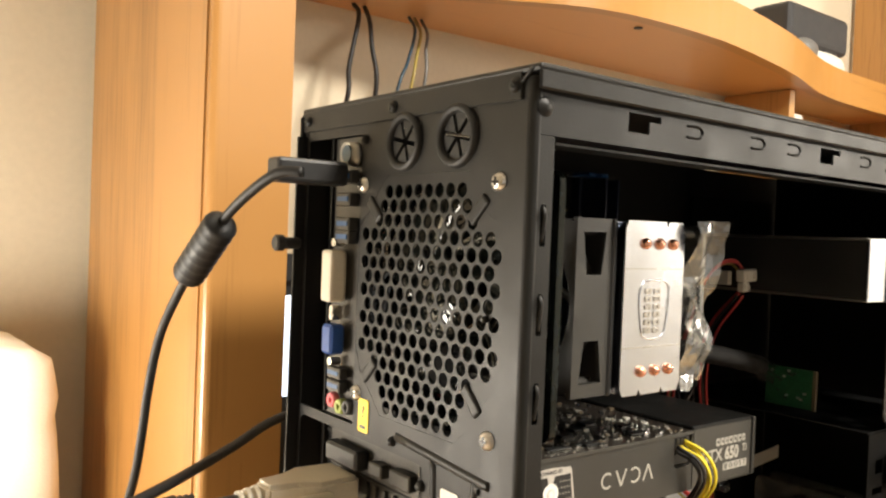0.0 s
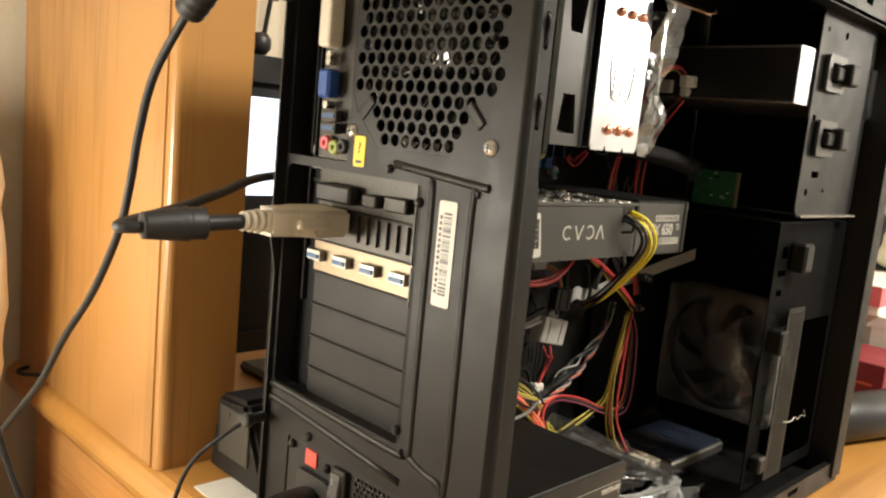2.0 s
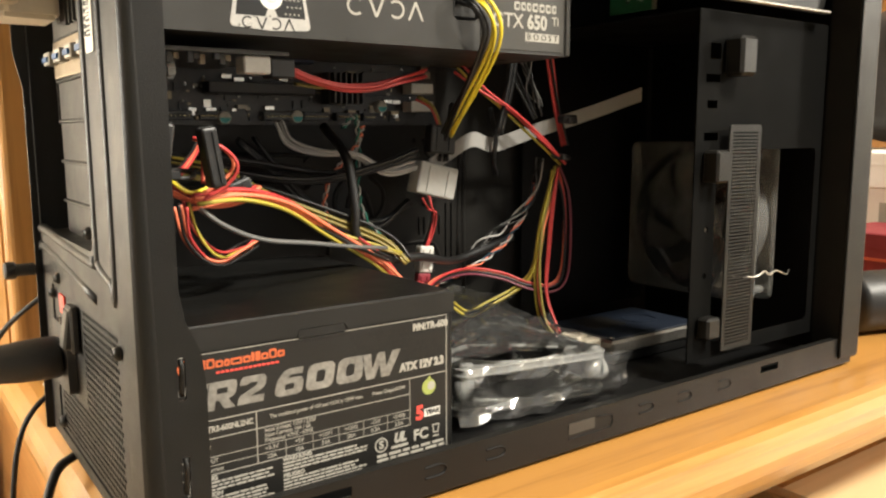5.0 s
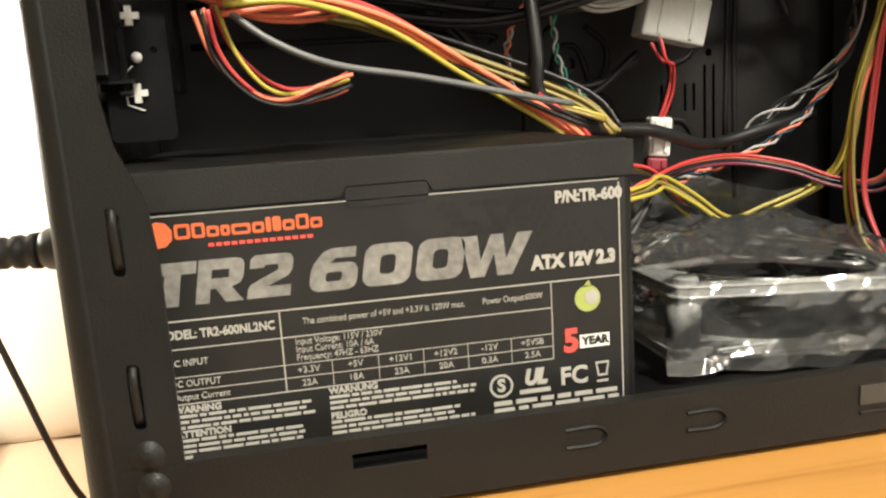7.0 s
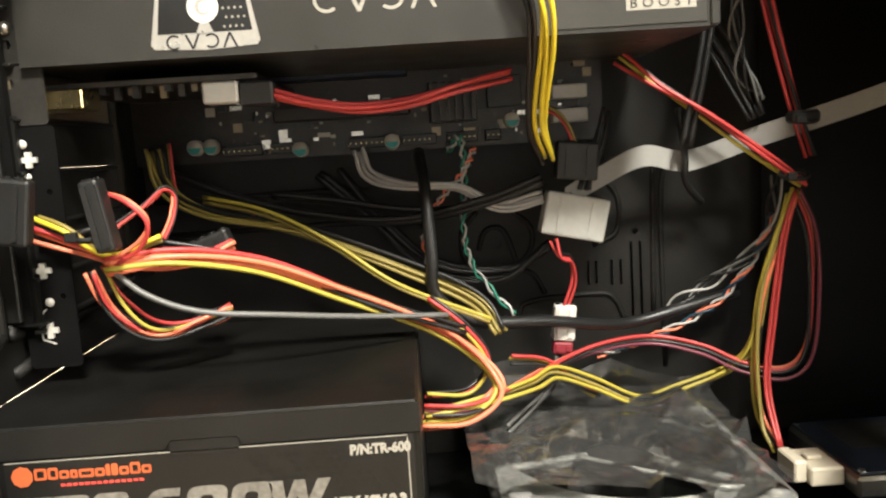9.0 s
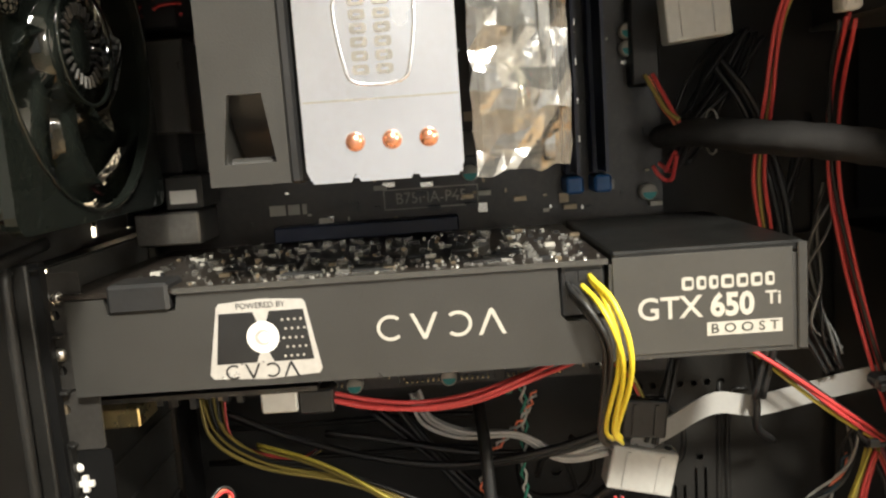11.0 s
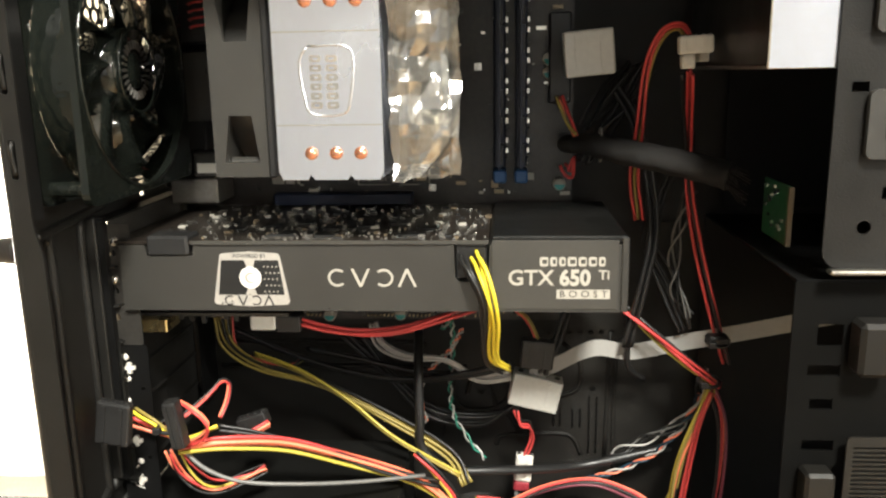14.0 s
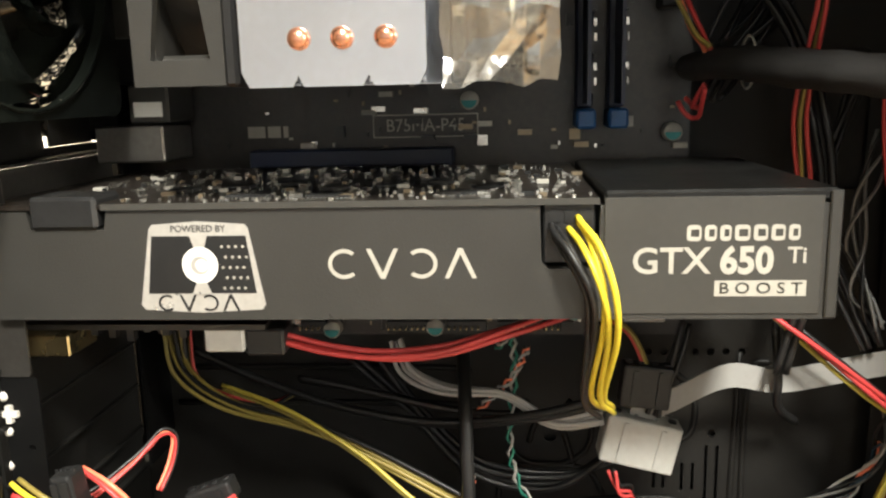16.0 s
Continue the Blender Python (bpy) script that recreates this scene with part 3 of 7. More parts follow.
part("front_column_return", box(DEEP - 0.020, DEEP - 0.0188, 0.0016, 0.022, BOT + 0.002, TOP - 0.03), "case", case)
part("front_panel", box(DEEP, DEEP + 0.012, 0.002, WIDE - 0.002, BOT - 0.004, TOP + 0.002, 0.004, 3), "case", case)
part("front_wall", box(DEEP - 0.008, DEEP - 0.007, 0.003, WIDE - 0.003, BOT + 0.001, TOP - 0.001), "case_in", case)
for u, v in [(u, 0.4325) for u in (0.0985, 0.1520, 0.1870, 0.2680, 0.3000, 0.4300)] + [(u, 0.0240) for u in (0.1255, 0.1620, 0.2740, 0.3090, 0.3480)]:
    part("stamped_hook", sweep(curve([(u, SIDE - 0.0002, v + 0.0026), (u + 0.009, SIDE - 0.0002, v + 0.0026), (u + 0.0120, SIDE - 0.0002, v), (u + 0.009, SIDE - 0.0002, v - 0.0026), (u, SIDE - 0.0002, v - 0.0026)], 4), 0.0006, 5), "case_in", case)
part("floor_mark", box(0.2180, 0.2375, SIDE - 0.0004, SIDE + 0.0008, 0.0215, 0.0275), "gpu_plate", case, "paler stamped rectangle")
part("stamped_hook", sweep([Vector((u, SIDE - 0.0002, v)) for u, v in ((0.2180, 0.0190), (0.2500, 0.0190), (0.2520, 0.0220), (0.2510, 0.0262), (0.2400, 0.0272))], 0.0005, 5), "case_in", case)
for x, z in ((0.0062, 0.4325), (0.0165, 0.0270), (0.0160, 0.0355)):
    rivet = lathe([(0.0, -0.0016), (0.0022, -0.0014), (0.0034, -0.0004), (0.0042, 0.0)], (x, SIDE - 0.0002, z), "y", 16)
    part("rivet", rivet, "case", case, "black rivet", smooth=True)
for x in (0.05, 0.45):
    for y in (0.03, 0.17):
        part("foot", cyl((x, y, (DESK + BOT) / 2), 0.012, BOT - DESK - 0.0005, "z", 0.013, 18), "rubber", case)


def screw_on_x(name, y, z, r, material, label, x=-0.0004):
    head = lathe([(0.0, -0.0022), (r * 0.55, -0.0020), (r * 0.9, -0.0010), (r, 0.0005)], (x, y, z), "x", 14)
    ob = part(name, head, material, case, label, smooth=True)
    cross = box(x - 0.0025, x - 0.0019, y - r * 0.5, y + r * 0.5, z - r * 0.13, z + r * 0.13)
    box(x - 0.0025, x - 0.0019, y - r * 0.13, y + r * 0.13, z - r * 0.5, z + r * 0.5, bm=cross)
    part("cross_recess", cross, "chip", ob)


for y, z in ((FY + 0.0525, FZ + 0.0535), (FY - 0.0535, FZ + 0.0525), (FY - 0.0525, FZ - 0.0555), (FY + 0.0525, FZ - 0.0545)):
    screw_on_x("fan_screw", y, z, 0.0042, "steel", "silver cross-head fan screw")
for y, z, r in ((0.092, 0.278, 0.0026), (0.067, 0.263, 0.0028), (0.069, 0.140, 0.0030), (0.026, 0.345, 0.0016), (0.127, 0.427, 0.0026), (0.146, 0.1095, 0.003), (0.1625, 0.0995, 0.003), (0.126, 0.0965, 0.003), (0.0315, 0.0960, 0.0032), (0.160, 0.030, 0.0035), (0.024, 0.027, 0.003)):
    screw_on_x("case_screw", y, z, r, "case", "black case screw")
for y in (0.012, 0.100, 0.187):
    screw_on_x("case_screw", y, TOP - 0.0045, 0.0032, "case", "black case screw", -0.0015)
for y in (0.091, 0.050):
    ring = lathe([(0.0105, 0.001), (0.0105, -0.0015), (0.0125, -0.0032), (0.0142, -0.0018), (0.0145, 0.0004)], (0.0, y, 0.4235), "x", 24)
    ob = part("hose_grommet", ring, "rubber", case, "round black rubber hose grommet with slit flaps", smooth=True)
    for k in range(6):
        a = radians(60 * k + 12)
        w = [(y + 0.011 * math.cos(a + d), 0.4235 + 0.011 * math.sin(a + d)) for d in (0.10, 0.35, 0.6, 0.85, 0.947)]
        part("flap", plate([(y + 0.0022 * math.cos(a + 0.52), 0.4235 + 0.0022 * math.sin(a + 0.52))] + w, [], 0.0012, on_x(-0.0002)), "rubber", ob)

# slot covers
for k in range(7):
    z1 = SLOT1 - 0.006 - k * 0.02032
    z0 = z1 - 0.0202
    if k in (0, 1, 2):
        continue
    cover = box(0.010, 0.0112, 0.068, 0.166, z0, z1)
    part("slot_cover", cover, "case", case)
    part("slot_rib", box(0.0085, 0.0125, 0.068, 0.166, z0 - 0.0021, z0 - 0.0004, 0.0005), "case", case)
part("slot_rib", box(0.0085, 0.0125, 0.068, 0.166, 0.2275, 0.2290, 0.0005), "case", case)
part("slot_rib", box(0.0085, 0.0125, 0.068, 0.166, 0.2485, 0.2500, 0.0005), "case", case)
part("slot_rib", box(0.0085, 0.0125, 0.068, 0.166, 0.2075, 0.2090, 0.0005), "case", case)
# two strips added to block light leaking in round the slot openings
part("top_light_stop", box(0.0013, 0.0105, 0.064, 0.178, 0.2738, 0.2748), "case_in", case)
part("frame_light_stop", box(0.0016, 0.0099, 0.0658, 0.0700, SLOT0 - 0.001, SLOT1), "case_in", case)
part("slot_frame", box(0.0013, 0.0070, 0.0625, 0.0655, SLOT0, SLOT1, 0.0006), "case", case)
part("channel_back", box(0.0150, 0.0162, 0.1625, 0.1925, SLOT0 - 0.002, 0.434), "case_in", case)
part("channel_side", box(0.0013, 0.0149, 0.1625, 0.1637, 0.2790, 0.433), "case_in", case)
part("slot_sill", box(0.0013, 0.014, 0.066, 0.178, SLOT0 - 0.002, SLOT0 - 0.0008), "case", case)
strip = plate(rounded(0.004, 0.024, 0.112, 0.2055, 0.002), [disc(0.0195, 0.140 + 0.0203 * k, 0.0012, 8) for k in range(3)], 0.001, on_y(0.072))
part("slot_flange", strip, "case_in", case)

# 5.25-inch bay bracket and drive cage
bay = plate(rounded(0.350, 0.470, 0.262, 0.419, 0.008), [rounded(0.366, 0.392, z, z + 0.022, 0.003) for z in (0.312, 0.362)] + [rect(0.356, 0.363, 0.336, 0.340), rect(0.372, 0.386, 0.292, 0.297), disc(0.366, 0.280, 0.003), disc(0.400, 0.282, 0.002), rect(0.410, 0.424, 0.33, 0.334), disc(0.400, 0.405, 0.003), disc(0.362, 0.405, 0.002)], 0.0012, on_y(0.017))
part("bay_bracket", bay, "case", case, "grey-black drive bay bracket with punched holes")
part("bay_lip", box(0.352, 0.468, 0.011, 0.0168, 0.2605, 0.2625, 0.0007), "zinc", case)
part("far_bay_bracket", box(0.350, 0.470, 0.176, 0.1772, 0.262, 0.419), "case_in", case)
for z in (0.323, 0.373):
    clipper = part("drive_latch", plate(rounded(0.362, 0.398, z - 0.014, z + 0.014, 0.003), [rounded(0.369, 0.387, z - 0.007, z + 0.008, 0.002)], 0.003, on_y(0.0125)), "gpu", case, "grey plastic drive latch")
    part("latch_knob", box(0.386, 0.402, 0.003, 0.0125, z - 0.008, z + 0.009, 0.002, 2), "case", clipper)
    part("latch_button", box(0.371, 0.384, 0.008, 0.0125, z - 0.005, z + 0.005, 0.001), "case", clipper)
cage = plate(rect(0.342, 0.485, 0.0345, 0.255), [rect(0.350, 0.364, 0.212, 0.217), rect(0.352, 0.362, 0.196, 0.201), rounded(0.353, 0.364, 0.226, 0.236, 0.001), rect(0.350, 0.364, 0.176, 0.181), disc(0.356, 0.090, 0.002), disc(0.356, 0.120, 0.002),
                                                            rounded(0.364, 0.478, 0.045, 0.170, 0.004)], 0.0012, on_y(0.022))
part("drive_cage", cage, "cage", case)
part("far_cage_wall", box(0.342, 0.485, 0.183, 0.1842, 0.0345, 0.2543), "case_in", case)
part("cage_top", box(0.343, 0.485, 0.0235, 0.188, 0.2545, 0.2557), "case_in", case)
part("cage_latch", box(0.349, 0.362, 0.010, 0.0218, 0.150, 0.170, 0.0015), "case", case, "black plastic drive latch")
part("cage_latch", box(0.349, 0.362, 0.012, 0.0218, 0.050, 0.064, 0.0015), "case", case, "black plastic drive latch")
part("bay_latch", box(0.366, 0.382, 0.008, 0.0218, 0.216, 0.240, 0.002), "case", case, "black plastic drive latch")
guard = plate(rounded(0.367, 0.400, 0.040, 0.186, 0.002), [rounded(0.3700, 0.3970, 0.0440 + 0.0022 * j, 0.0450 + 0.0022 * j, 0.0003, 1) for j in range(63)], 0.001, on_y(0.015))
part("drive_guard", guard, "case", case, "dark grey metal strip with fine slits")
# white dots and crosses stand for light showing through holes in the flange
for x, z in ((0.0115, 0.1990), (0.0118, 0.1865), (0.0105, 0.1740), (0.0143, 0.1380)):
    part("light_dot", lathe([(0.0, -0.0012), (0.0014, -0.0009), (0.0018, 0.0)], (x, 0.0718, z), "y", 10), "white", case, "white dot painting light through a hole", smooth=True)
for z in (0.1930, 0.1505, 0.1270):
    cross = box(0.0105, 0.0165, 0.0705, 0.0722, z - 0.0010, z + 0.0010)
    box(0.0125, 0.0145, 0.0703, 0.0721, z - 0.0030, z + 0.0030, bm=cross)
    part("light_cross", cross, "white", case, "white cross painting light through a cross-shaped hole")
# thin white lines paint the bright edges beside the crosses
for pts in ([(0.0085, 0.0714, 0.146), (0.0085, 0.0714, 0.157)], [(0.0128, 0.0714, 0.1355), (0.0098, 0.0714, 0.1325), (0.0102, 0.0714, 0.1235), (0.0150, 0.0714, 0.1215)]):
    part("bright_edge_line", sweep([Vector(p) for p in pts], 0.0003, 5), "white", case, "white line painting a bright edge")

# ---- power supply ----
psu = thing("power_supply", (0.08, 0.095, BOT + 0.001), "black power supply with a printed rating label", "power supply")
part("body", box(0.0025, 0.155, 0.0202, 0.170, 0.0195, 0.105, 0.0012), "psu_dark", psu)
lid = plate([(0.003, 0.0945), (0.070, 0.0945), (0.072, 0.0975), (0.094, 0.0975), (0.096, 0.0945), (0.1552, 0.0945), (0.1552, 0.1045), (0.003, 0.1045)], [], 0.0008, on_y(0.0193))
part("lid", lid, "psu", psu)
part("lid_tab", plate(rounded(0.0715, 0.0945, 0.0915, 0.0972, 0.001, 2), [], 0.0006, on_y(0.0196)), "psu", psu)
label = part("label", box(0.0165, 0.1525, 0.01985, 0.0201, 0.0205, 0.0938), "psu_label", psu, "dark printed rating label")
LY = 0.0197
hexes = bmesh.new()
rnd = random.Random(4)
for j in range(7):
    for i in range(16):
        u, v = 0.098 + 0.0031 * (i + 0.5 * (j % 2)), 0.0735 + 0.0027 * j
        if rnd.random() < 0.75 - abs(i - 6) * 0.045 and v < 0.0925 and u < 0.150:
            add(hexes, plate(disc(u, v, 0.00135, 6, 0.52), [], 0.0001, on_y(LY + 0.00012)))
part("honeycomb_print", hexes, "hexprint", label)
for u0, u1, v0, v1 in ((0.0170, 0.1505, 0.0647, 0.0651), (0.0170, 0.1290, 0.0570, 0.0573), (0.0508, 0.0512, 0.0415, 0.0650), (0.1287, 0.1290, 0.0415, 0.0650), (0.1503, 0.1507, 0.0230, 0.0925),
                       (0.0170, 0.1290, 0.0492, 0.0494), (0.0170, 0.1290, 0.0454, 0.0456), (0.0170, 0.1290, 0.0415, 0.0418), (0.0640, 0.0642, 0.0415, 0.0494), (0.0770, 0.0772, 0.0415, 0.0494),
                       (0.0900, 0.0902, 0.0415, 0.0494), (0.1030, 0.1032, 0.0415, 0.0494), (0.1160, 0.1162, 0.0415, 0.0494), (0.0170, 0.1505, 0.0932, 0.0935)):
    part("printed_line", box(u0, u1, LY - 0.0001, LY + 0.0001, v0, v1), "print", label)


def psu_text(text, size, u, v, material="print", **more):
    return lettering(text, size, material, label, (u, LY, v), FACE_Y, **more)


GLYPH = {
    "T": ([(0.33, 0), (0.68, 0), (0.68, 0.72), (1, 0.72), (1, 1), (0, 1), (0, 0.72), (0.33, 0.72)], []),
    "R": ([(0, 0), (0.30, 0), (0.30, 0.32), (0.42, 0.32), (0.66, 0), (1.05, 0), (0.76, 0.34), (0.94, 0.42), (1, 0.55), (1, 0.85), (0.94, 0.96), (0.82, 1), (0, 1)], [rect(0.30, 0.68, 0.56, 0.76)]),
    "2": ([(0, 0), (1, 0), (1, 0.26), (0.46, 0.26), (0.92, 0.48), (1, 0.62), (1, 0.85), (0.93, 0.96), (0.82, 1), (0.10, 1), (0, 0.90), (0, 0.70), (0.32, 0.70), (0.36, 0.76), (0.66, 0.76), (0.66, 0.63), (0.05, 0.32), (0, 0.22)], []),
    "6": ([(0.20, 0), (0.82, 0), (0.95, 0.06), (1, 0.18), (1, 0.46), (0.93, 0.60), (0.82, 0.65), (0.40, 0.65), (0.50, 0.76), (0.92, 0.76), (0.92, 1), (0.40, 1), (0.22, 0.92), (0.05, 0.66), (0, 0.50), (0, 0.18), (0.06, 0.06)], [rounded(0.33, 0.67, 0.22, 0.44, 0.06, 2)]),
    "0": (rounded(0, 1, 0, 1, 0.24, 4), [rounded(0.34, 0.66, 0.27, 0.73, 0.10, 3)]),
}


def heavy(letter, u0, u1, v0, v1, slant=0.18):
    """One wide slanted character of the model name."""
    def put(loop):
        return [(u0 + (u1 - u0) * a + slant * (v1 - v0) * (b - 0.5), v0 + (v1 - v0) * b) for a, b in loop]
    outer, inner = GLYPH[letter]
    part("character", plate(put(outer), [put(h) for h in inner], 0.0002, on_y(LY)), "psu_silver", label)


for letter, u0, u1 in (("T", 0.0180, 0.0300), ("R", 0.0305, 0.0425), ("2", 0.0440, 0.0555), ("6", 0.0605, 0.0735), ("0", 0.0750, 0.0885), ("0", 0.0900, 0.1035)):
    heavy(letter, u0, u1, 0.0690, 0.0808)
part("letter_w", plate([(0.1030, 0.0805), (0.1077, 0.0805), (0.1083, 0.0732), (0.1116, 0.0805), (0.1152, 0.0805), (0.1158, 0.0732), (0.1195, 0.0805), (0.1240, 0.0805), (0.1174, 0.0685), (0.1130, 0.0685), (0.1123, 0.0750), (0.1092, 0.0685), (0.1050, 0.0685)], [], 0.0002, on_y(LY)), "psu_silver", label)
psu_text("P/N:TR-600", 0.0046, 0.1412, 0.0893, stretch=0.92, bold=0.00022)
psu_text("ATX 12V 2.3", 0.0053, 0.1362, 0.0708, stretch=0.90, bold=0.00035)
psu_text("MODEL: TR2-600NL2NC", 0.0034, 0.0340, 0.0610, stretch=0.86, bold=0.0001)
psu_text("The combined power of +5V and +3.3V is 120W max.", 0.0026, 0.0800, 0.0612, stretch=0.80)
psu_text("Power Output:600W", 0.0026, 0.1172, 0.0612, stretch=0.80)
for k, text in enumerate(("Input Voltage: 115V / 230V", "Input Current: 10A / 6A", "Frequency: 47HZ - 63HZ")):
    psu_text(text, 0.0026, 0.0545, 0.0556 - 0.0023 * k, stretch=0.85, align="LEFT")
for k, text in enumerate(("AC INPUT", "DC OUTPUT", "Output Current")):
    psu_text(text, 0.0026, 0.0205, (0.0532, 0.0474, 0.0436)[k], stretch=0.9, align="LEFT")
for k, (a, b) in enumerate((("+3.3V", "22A"), ("+5V", "18A"), ("+12V1", "23A"), ("+12V2", "20A"), ("-12V", "0.3A"), ("+5VSB", "2.5A"))):
    psu_text(a, 0.0026, 0.0575 + 0.0130 * k, 0.0474)
    psu_text(b, 0.0026, 0.0575 + 0.0130 * k, 0.0436)
for text, u, v in (("WARNING", 0.0205, 0.0400), ("ATTENTION", 0.0205, 0.0330), ("WARNUNG", 0.0625, 0.0402), ("PELIGRO", 0.0625, 0.0328)):
    psu_text(text, 0.0026, u, v, align="LEFT", bold=0.0001)
bars = random.Random(8)
for u0, u1, vs in ((0.0205, 0.0590, (0.0378, 0.0362, 0.0346)), (0.0205, 0.0590, (0.0308, 0.0292, 0.0276, 0.0260)), (0.0625, 0.1050, (0.0380, 0.0364, 0.0348)), (0.0625, 0.1050, (0.0306, 0.0290, 0.0274, 0.0258))):
    for v in vs:
        u = u0
        end = u1 - bars.uniform(0.0, 0.007)
        while u < end - 0.001:
            w = bars.uniform(0.0012, 0.0062)
            part("text_bar", box(u, min(u + w, end), LY - 0.0001, LY + 0.0001, v, v + 0.0008), "print", label)
            u += w + 0.0006
# maker's mark as plain shapes, safety marks
u = 0.0262
for w, tall in ((0.0040, 1), (0.0034, 1), (0.0032, 0), (0.0024, 0), (0.0050, 0), (0.0032, 0), (0.0014, 1), (0.0022, 1), (0.0032, 0), (0.0034, 1), (0.0032, 0)):
    high = 0.0040 if tall else 0.0029
    shape = rounded(u, u + w, 0.0869, 0.0869 + high, min(0.0006, w / 3), 2)
    part("maker_mark", plate(shape, [rounded(u + 0.0008, u + w - 0.0008, 0.0877, 0.0869 + high - 0.0009, 0.0002, 1)] if w > 0.0023 else [], 0.0002, on_y(LY - 0.0001)), "orange_print", label)
    u += w + 0.0004
part("maker_mark_flame", plate(disc(0.0222, 0.0884, 0.0036, 9, 0.3), [], 0.0002, on_y(LY - 0.0001)), "orange_print", label)
for k in range(14):
    part("text_bar", box(0.0345 + 0.0020 * k, 0.0360 + 0.0020 * k, LY - 0.0001, LY + 0.0001, 0.0843, 0.0852), "red_label", label)
part("apple_mark", plate(disc(0.1400, 0.0588, 0.0040, 18), [], 0.0002, on_y(LY - 0.0001)), "lime", label, "round lime green mark")
part("apple_shine", plate(disc(0.1413, 0.0592, 0.0022, 14), [], 0.0002, on_y(LY - 0.0002)), "print", label, "pale round highlight")
part("apple_leaf", plate([(0.1385, 0.0622), (0.1405, 0.0644), (0.1412, 0.0626)], [], 0.0002, on_y(LY - 0.0001)), "lime", label)
psu_text("5", 0.0095, 0.1345, 0.0462, "red_label", bold=0.0004)
part("year_plate", box(0.1372, 0.1465, LY - 0.00005, LY + 0.0001, 0.0438, 0.0478), "paper", label)
psu_text("YEAR", 0.0034, 0.1420, 0.0459, "chip", bold=0.00015, extrude=0.0003)
part("ring_mark", plate(disc(0.1125, 0.0352, 0.0036, 20), [disc(0.1125, 0.0352, 0.0029, 20)], 0.0002, on_y(LY - 0.0001)), "print", label)
psu_text("S", 0.0052, 0.1125, 0.0352, bold=0.0002)
psu_text("UL", 0.0062, 0.1228, 0.0366, stretch=0.9, shear=0.25, bold=0.0004)
part("text_bar", box(0.1180, 0.1275, LY - 0.0001, LY + 0.0001, 0.0319, 0.0332), "print", label)
psu_text("FC", 0.0075, 0.1350, 0.0355, bold=0.0002)
part("bin_mark", plate([(0.1418, 0.0390), (0.1462, 0.0390), (0.1455, 0.0345), (0.1425, 0.0345)], [[(0.1424, 0.0384), (0.1456, 0.0384), (0.1450, 0.0351), (0.1430, 0.0351)]], 0.0002, on_y(LY - 0.0001)), "print", label)
part("bin_mark_bar", box(0.1422, 0.1458, LY - 0.0001, LY + 0.0001, 0.0326, 0.0333), "print", label)
for v in (0.0292, 0.0270):
    u = 0.1100
    while u < 0.147:
        w = bars.uniform(0.003, 0.008)
        part("text_bar", box(u, min(u + w, 0.1490), LY - 0.0001, LY + 0.0001, v, v + 0.0013), "print", label)
        u += w + 0.0012
# back of the power supply: honeycomb vent, inlet, switch
vent_holes = [disc(0.0370 + 0.0038 * (i + 0.5 * (j % 2)), 0.0275 + 0.0033 * j, 0.0015, 6) for j in range(23) for i in range(33 if j < 8 else 17)]
part("rear_vent", plate(rect(0.0245, 0.1675, 0.0245, 0.1035), vent_holes, 0.0008, on_x(0.0008)), "psu", psu, "black honeycomb vent plate")
part("inlet_frame", plate(rounded(0.120, 0.152, 0.055, 0.089, 0.003), [], 0.004, on_x(-0.0035)), "black", psu)
switch = part("power_switch", box(-0.0036, 0.0005, 0.1055, 0.1190, 0.0790, 0.1015, 0.001), "black", psu)
rocker = box(-0.0022, 0.002, -0.0050, 0.0050, -0.0095, 0.0095, 0.001)
part("rocker", turned(rocker, Matrix.Translation((-0.0036, 0.1125, 0.0902)) @ Matrix.Rotation(radians(9), 4, "Y")), "gpu", switch)
lettering("I", 0.005, "print", switch, (-0.0068, 0.1125, 0.0950), FACE_X)
lettering("O", 0.005, "print", switch, (-0.0056, 0.1125, 0.0855), FACE_X)
part("voltage_sticker", box(-0.0003, 0.0006, 0.137, 0.148, 0.0920, 0.1015), "red_label", case, "small red sticker")

# ---- graphics card ----
gpu = thing("graphics_card", (0.14, 0.12, 0.225), "dual-slot graphics card with a dark plastic shroud", "graphics card")
pcb = part("circuit_board", box(0.014, 0.208, 0.0675, 0.186, 0.2624, 0.2640), "pcb", gpu, "crowded dark circuit board")
part("board_edge", box(0.055, 0.208, 0.0668, 0.0674, 0.2622, 0.2642), "gpu_plate", pcb)
shroud = plate([(0.016, 0.2268), (0.277, 0.2268), (0.277, 0.2618), (0.2085, 0.2618), (0.2078, 0.2440), (0.2060, 0.2425), (0.1930, 0.2425), (0.1910, 0.2445), (0.1905, 0.2618), (0.056, 0.2618), (0.055, 0.2560), (0.031, 0.2560), (0.030, 0.2618), (0.016, 0.2618)], [], 0.107, on_y(0.068))
part("shroud", shroud, "gpu", gpu)
part("shroud_end", box(0.2095, 0.277, 0.068, 0.176, 0.2622, 0.2660, 0.0008), "psu_dark", gpu)
part("shroud_rim", box(0.274, 0.2775, 0.0668, 0.0679, 0.2272, 0.2655, 0.0004), "gpu", gpu)
part("name_plate", box(0.2095, 0.2725, 0.0674, 0.0679, 0.2285, 0.2640, 0.0002), "gpu_plate", gpu, "grey metal name plate")
part("link_cover", box(0.0315, 0.0535, 0.0665, 0.084, 0.2560, 0.2665, 0.0012), "black", gpu, "black rubber connector cap")
part("power_socket", box(0.1915, 0.2070, 0.0690, 0.084, 0.2440, 0.2635, 0.0006), "black", gpu, "black six-pin power socket")
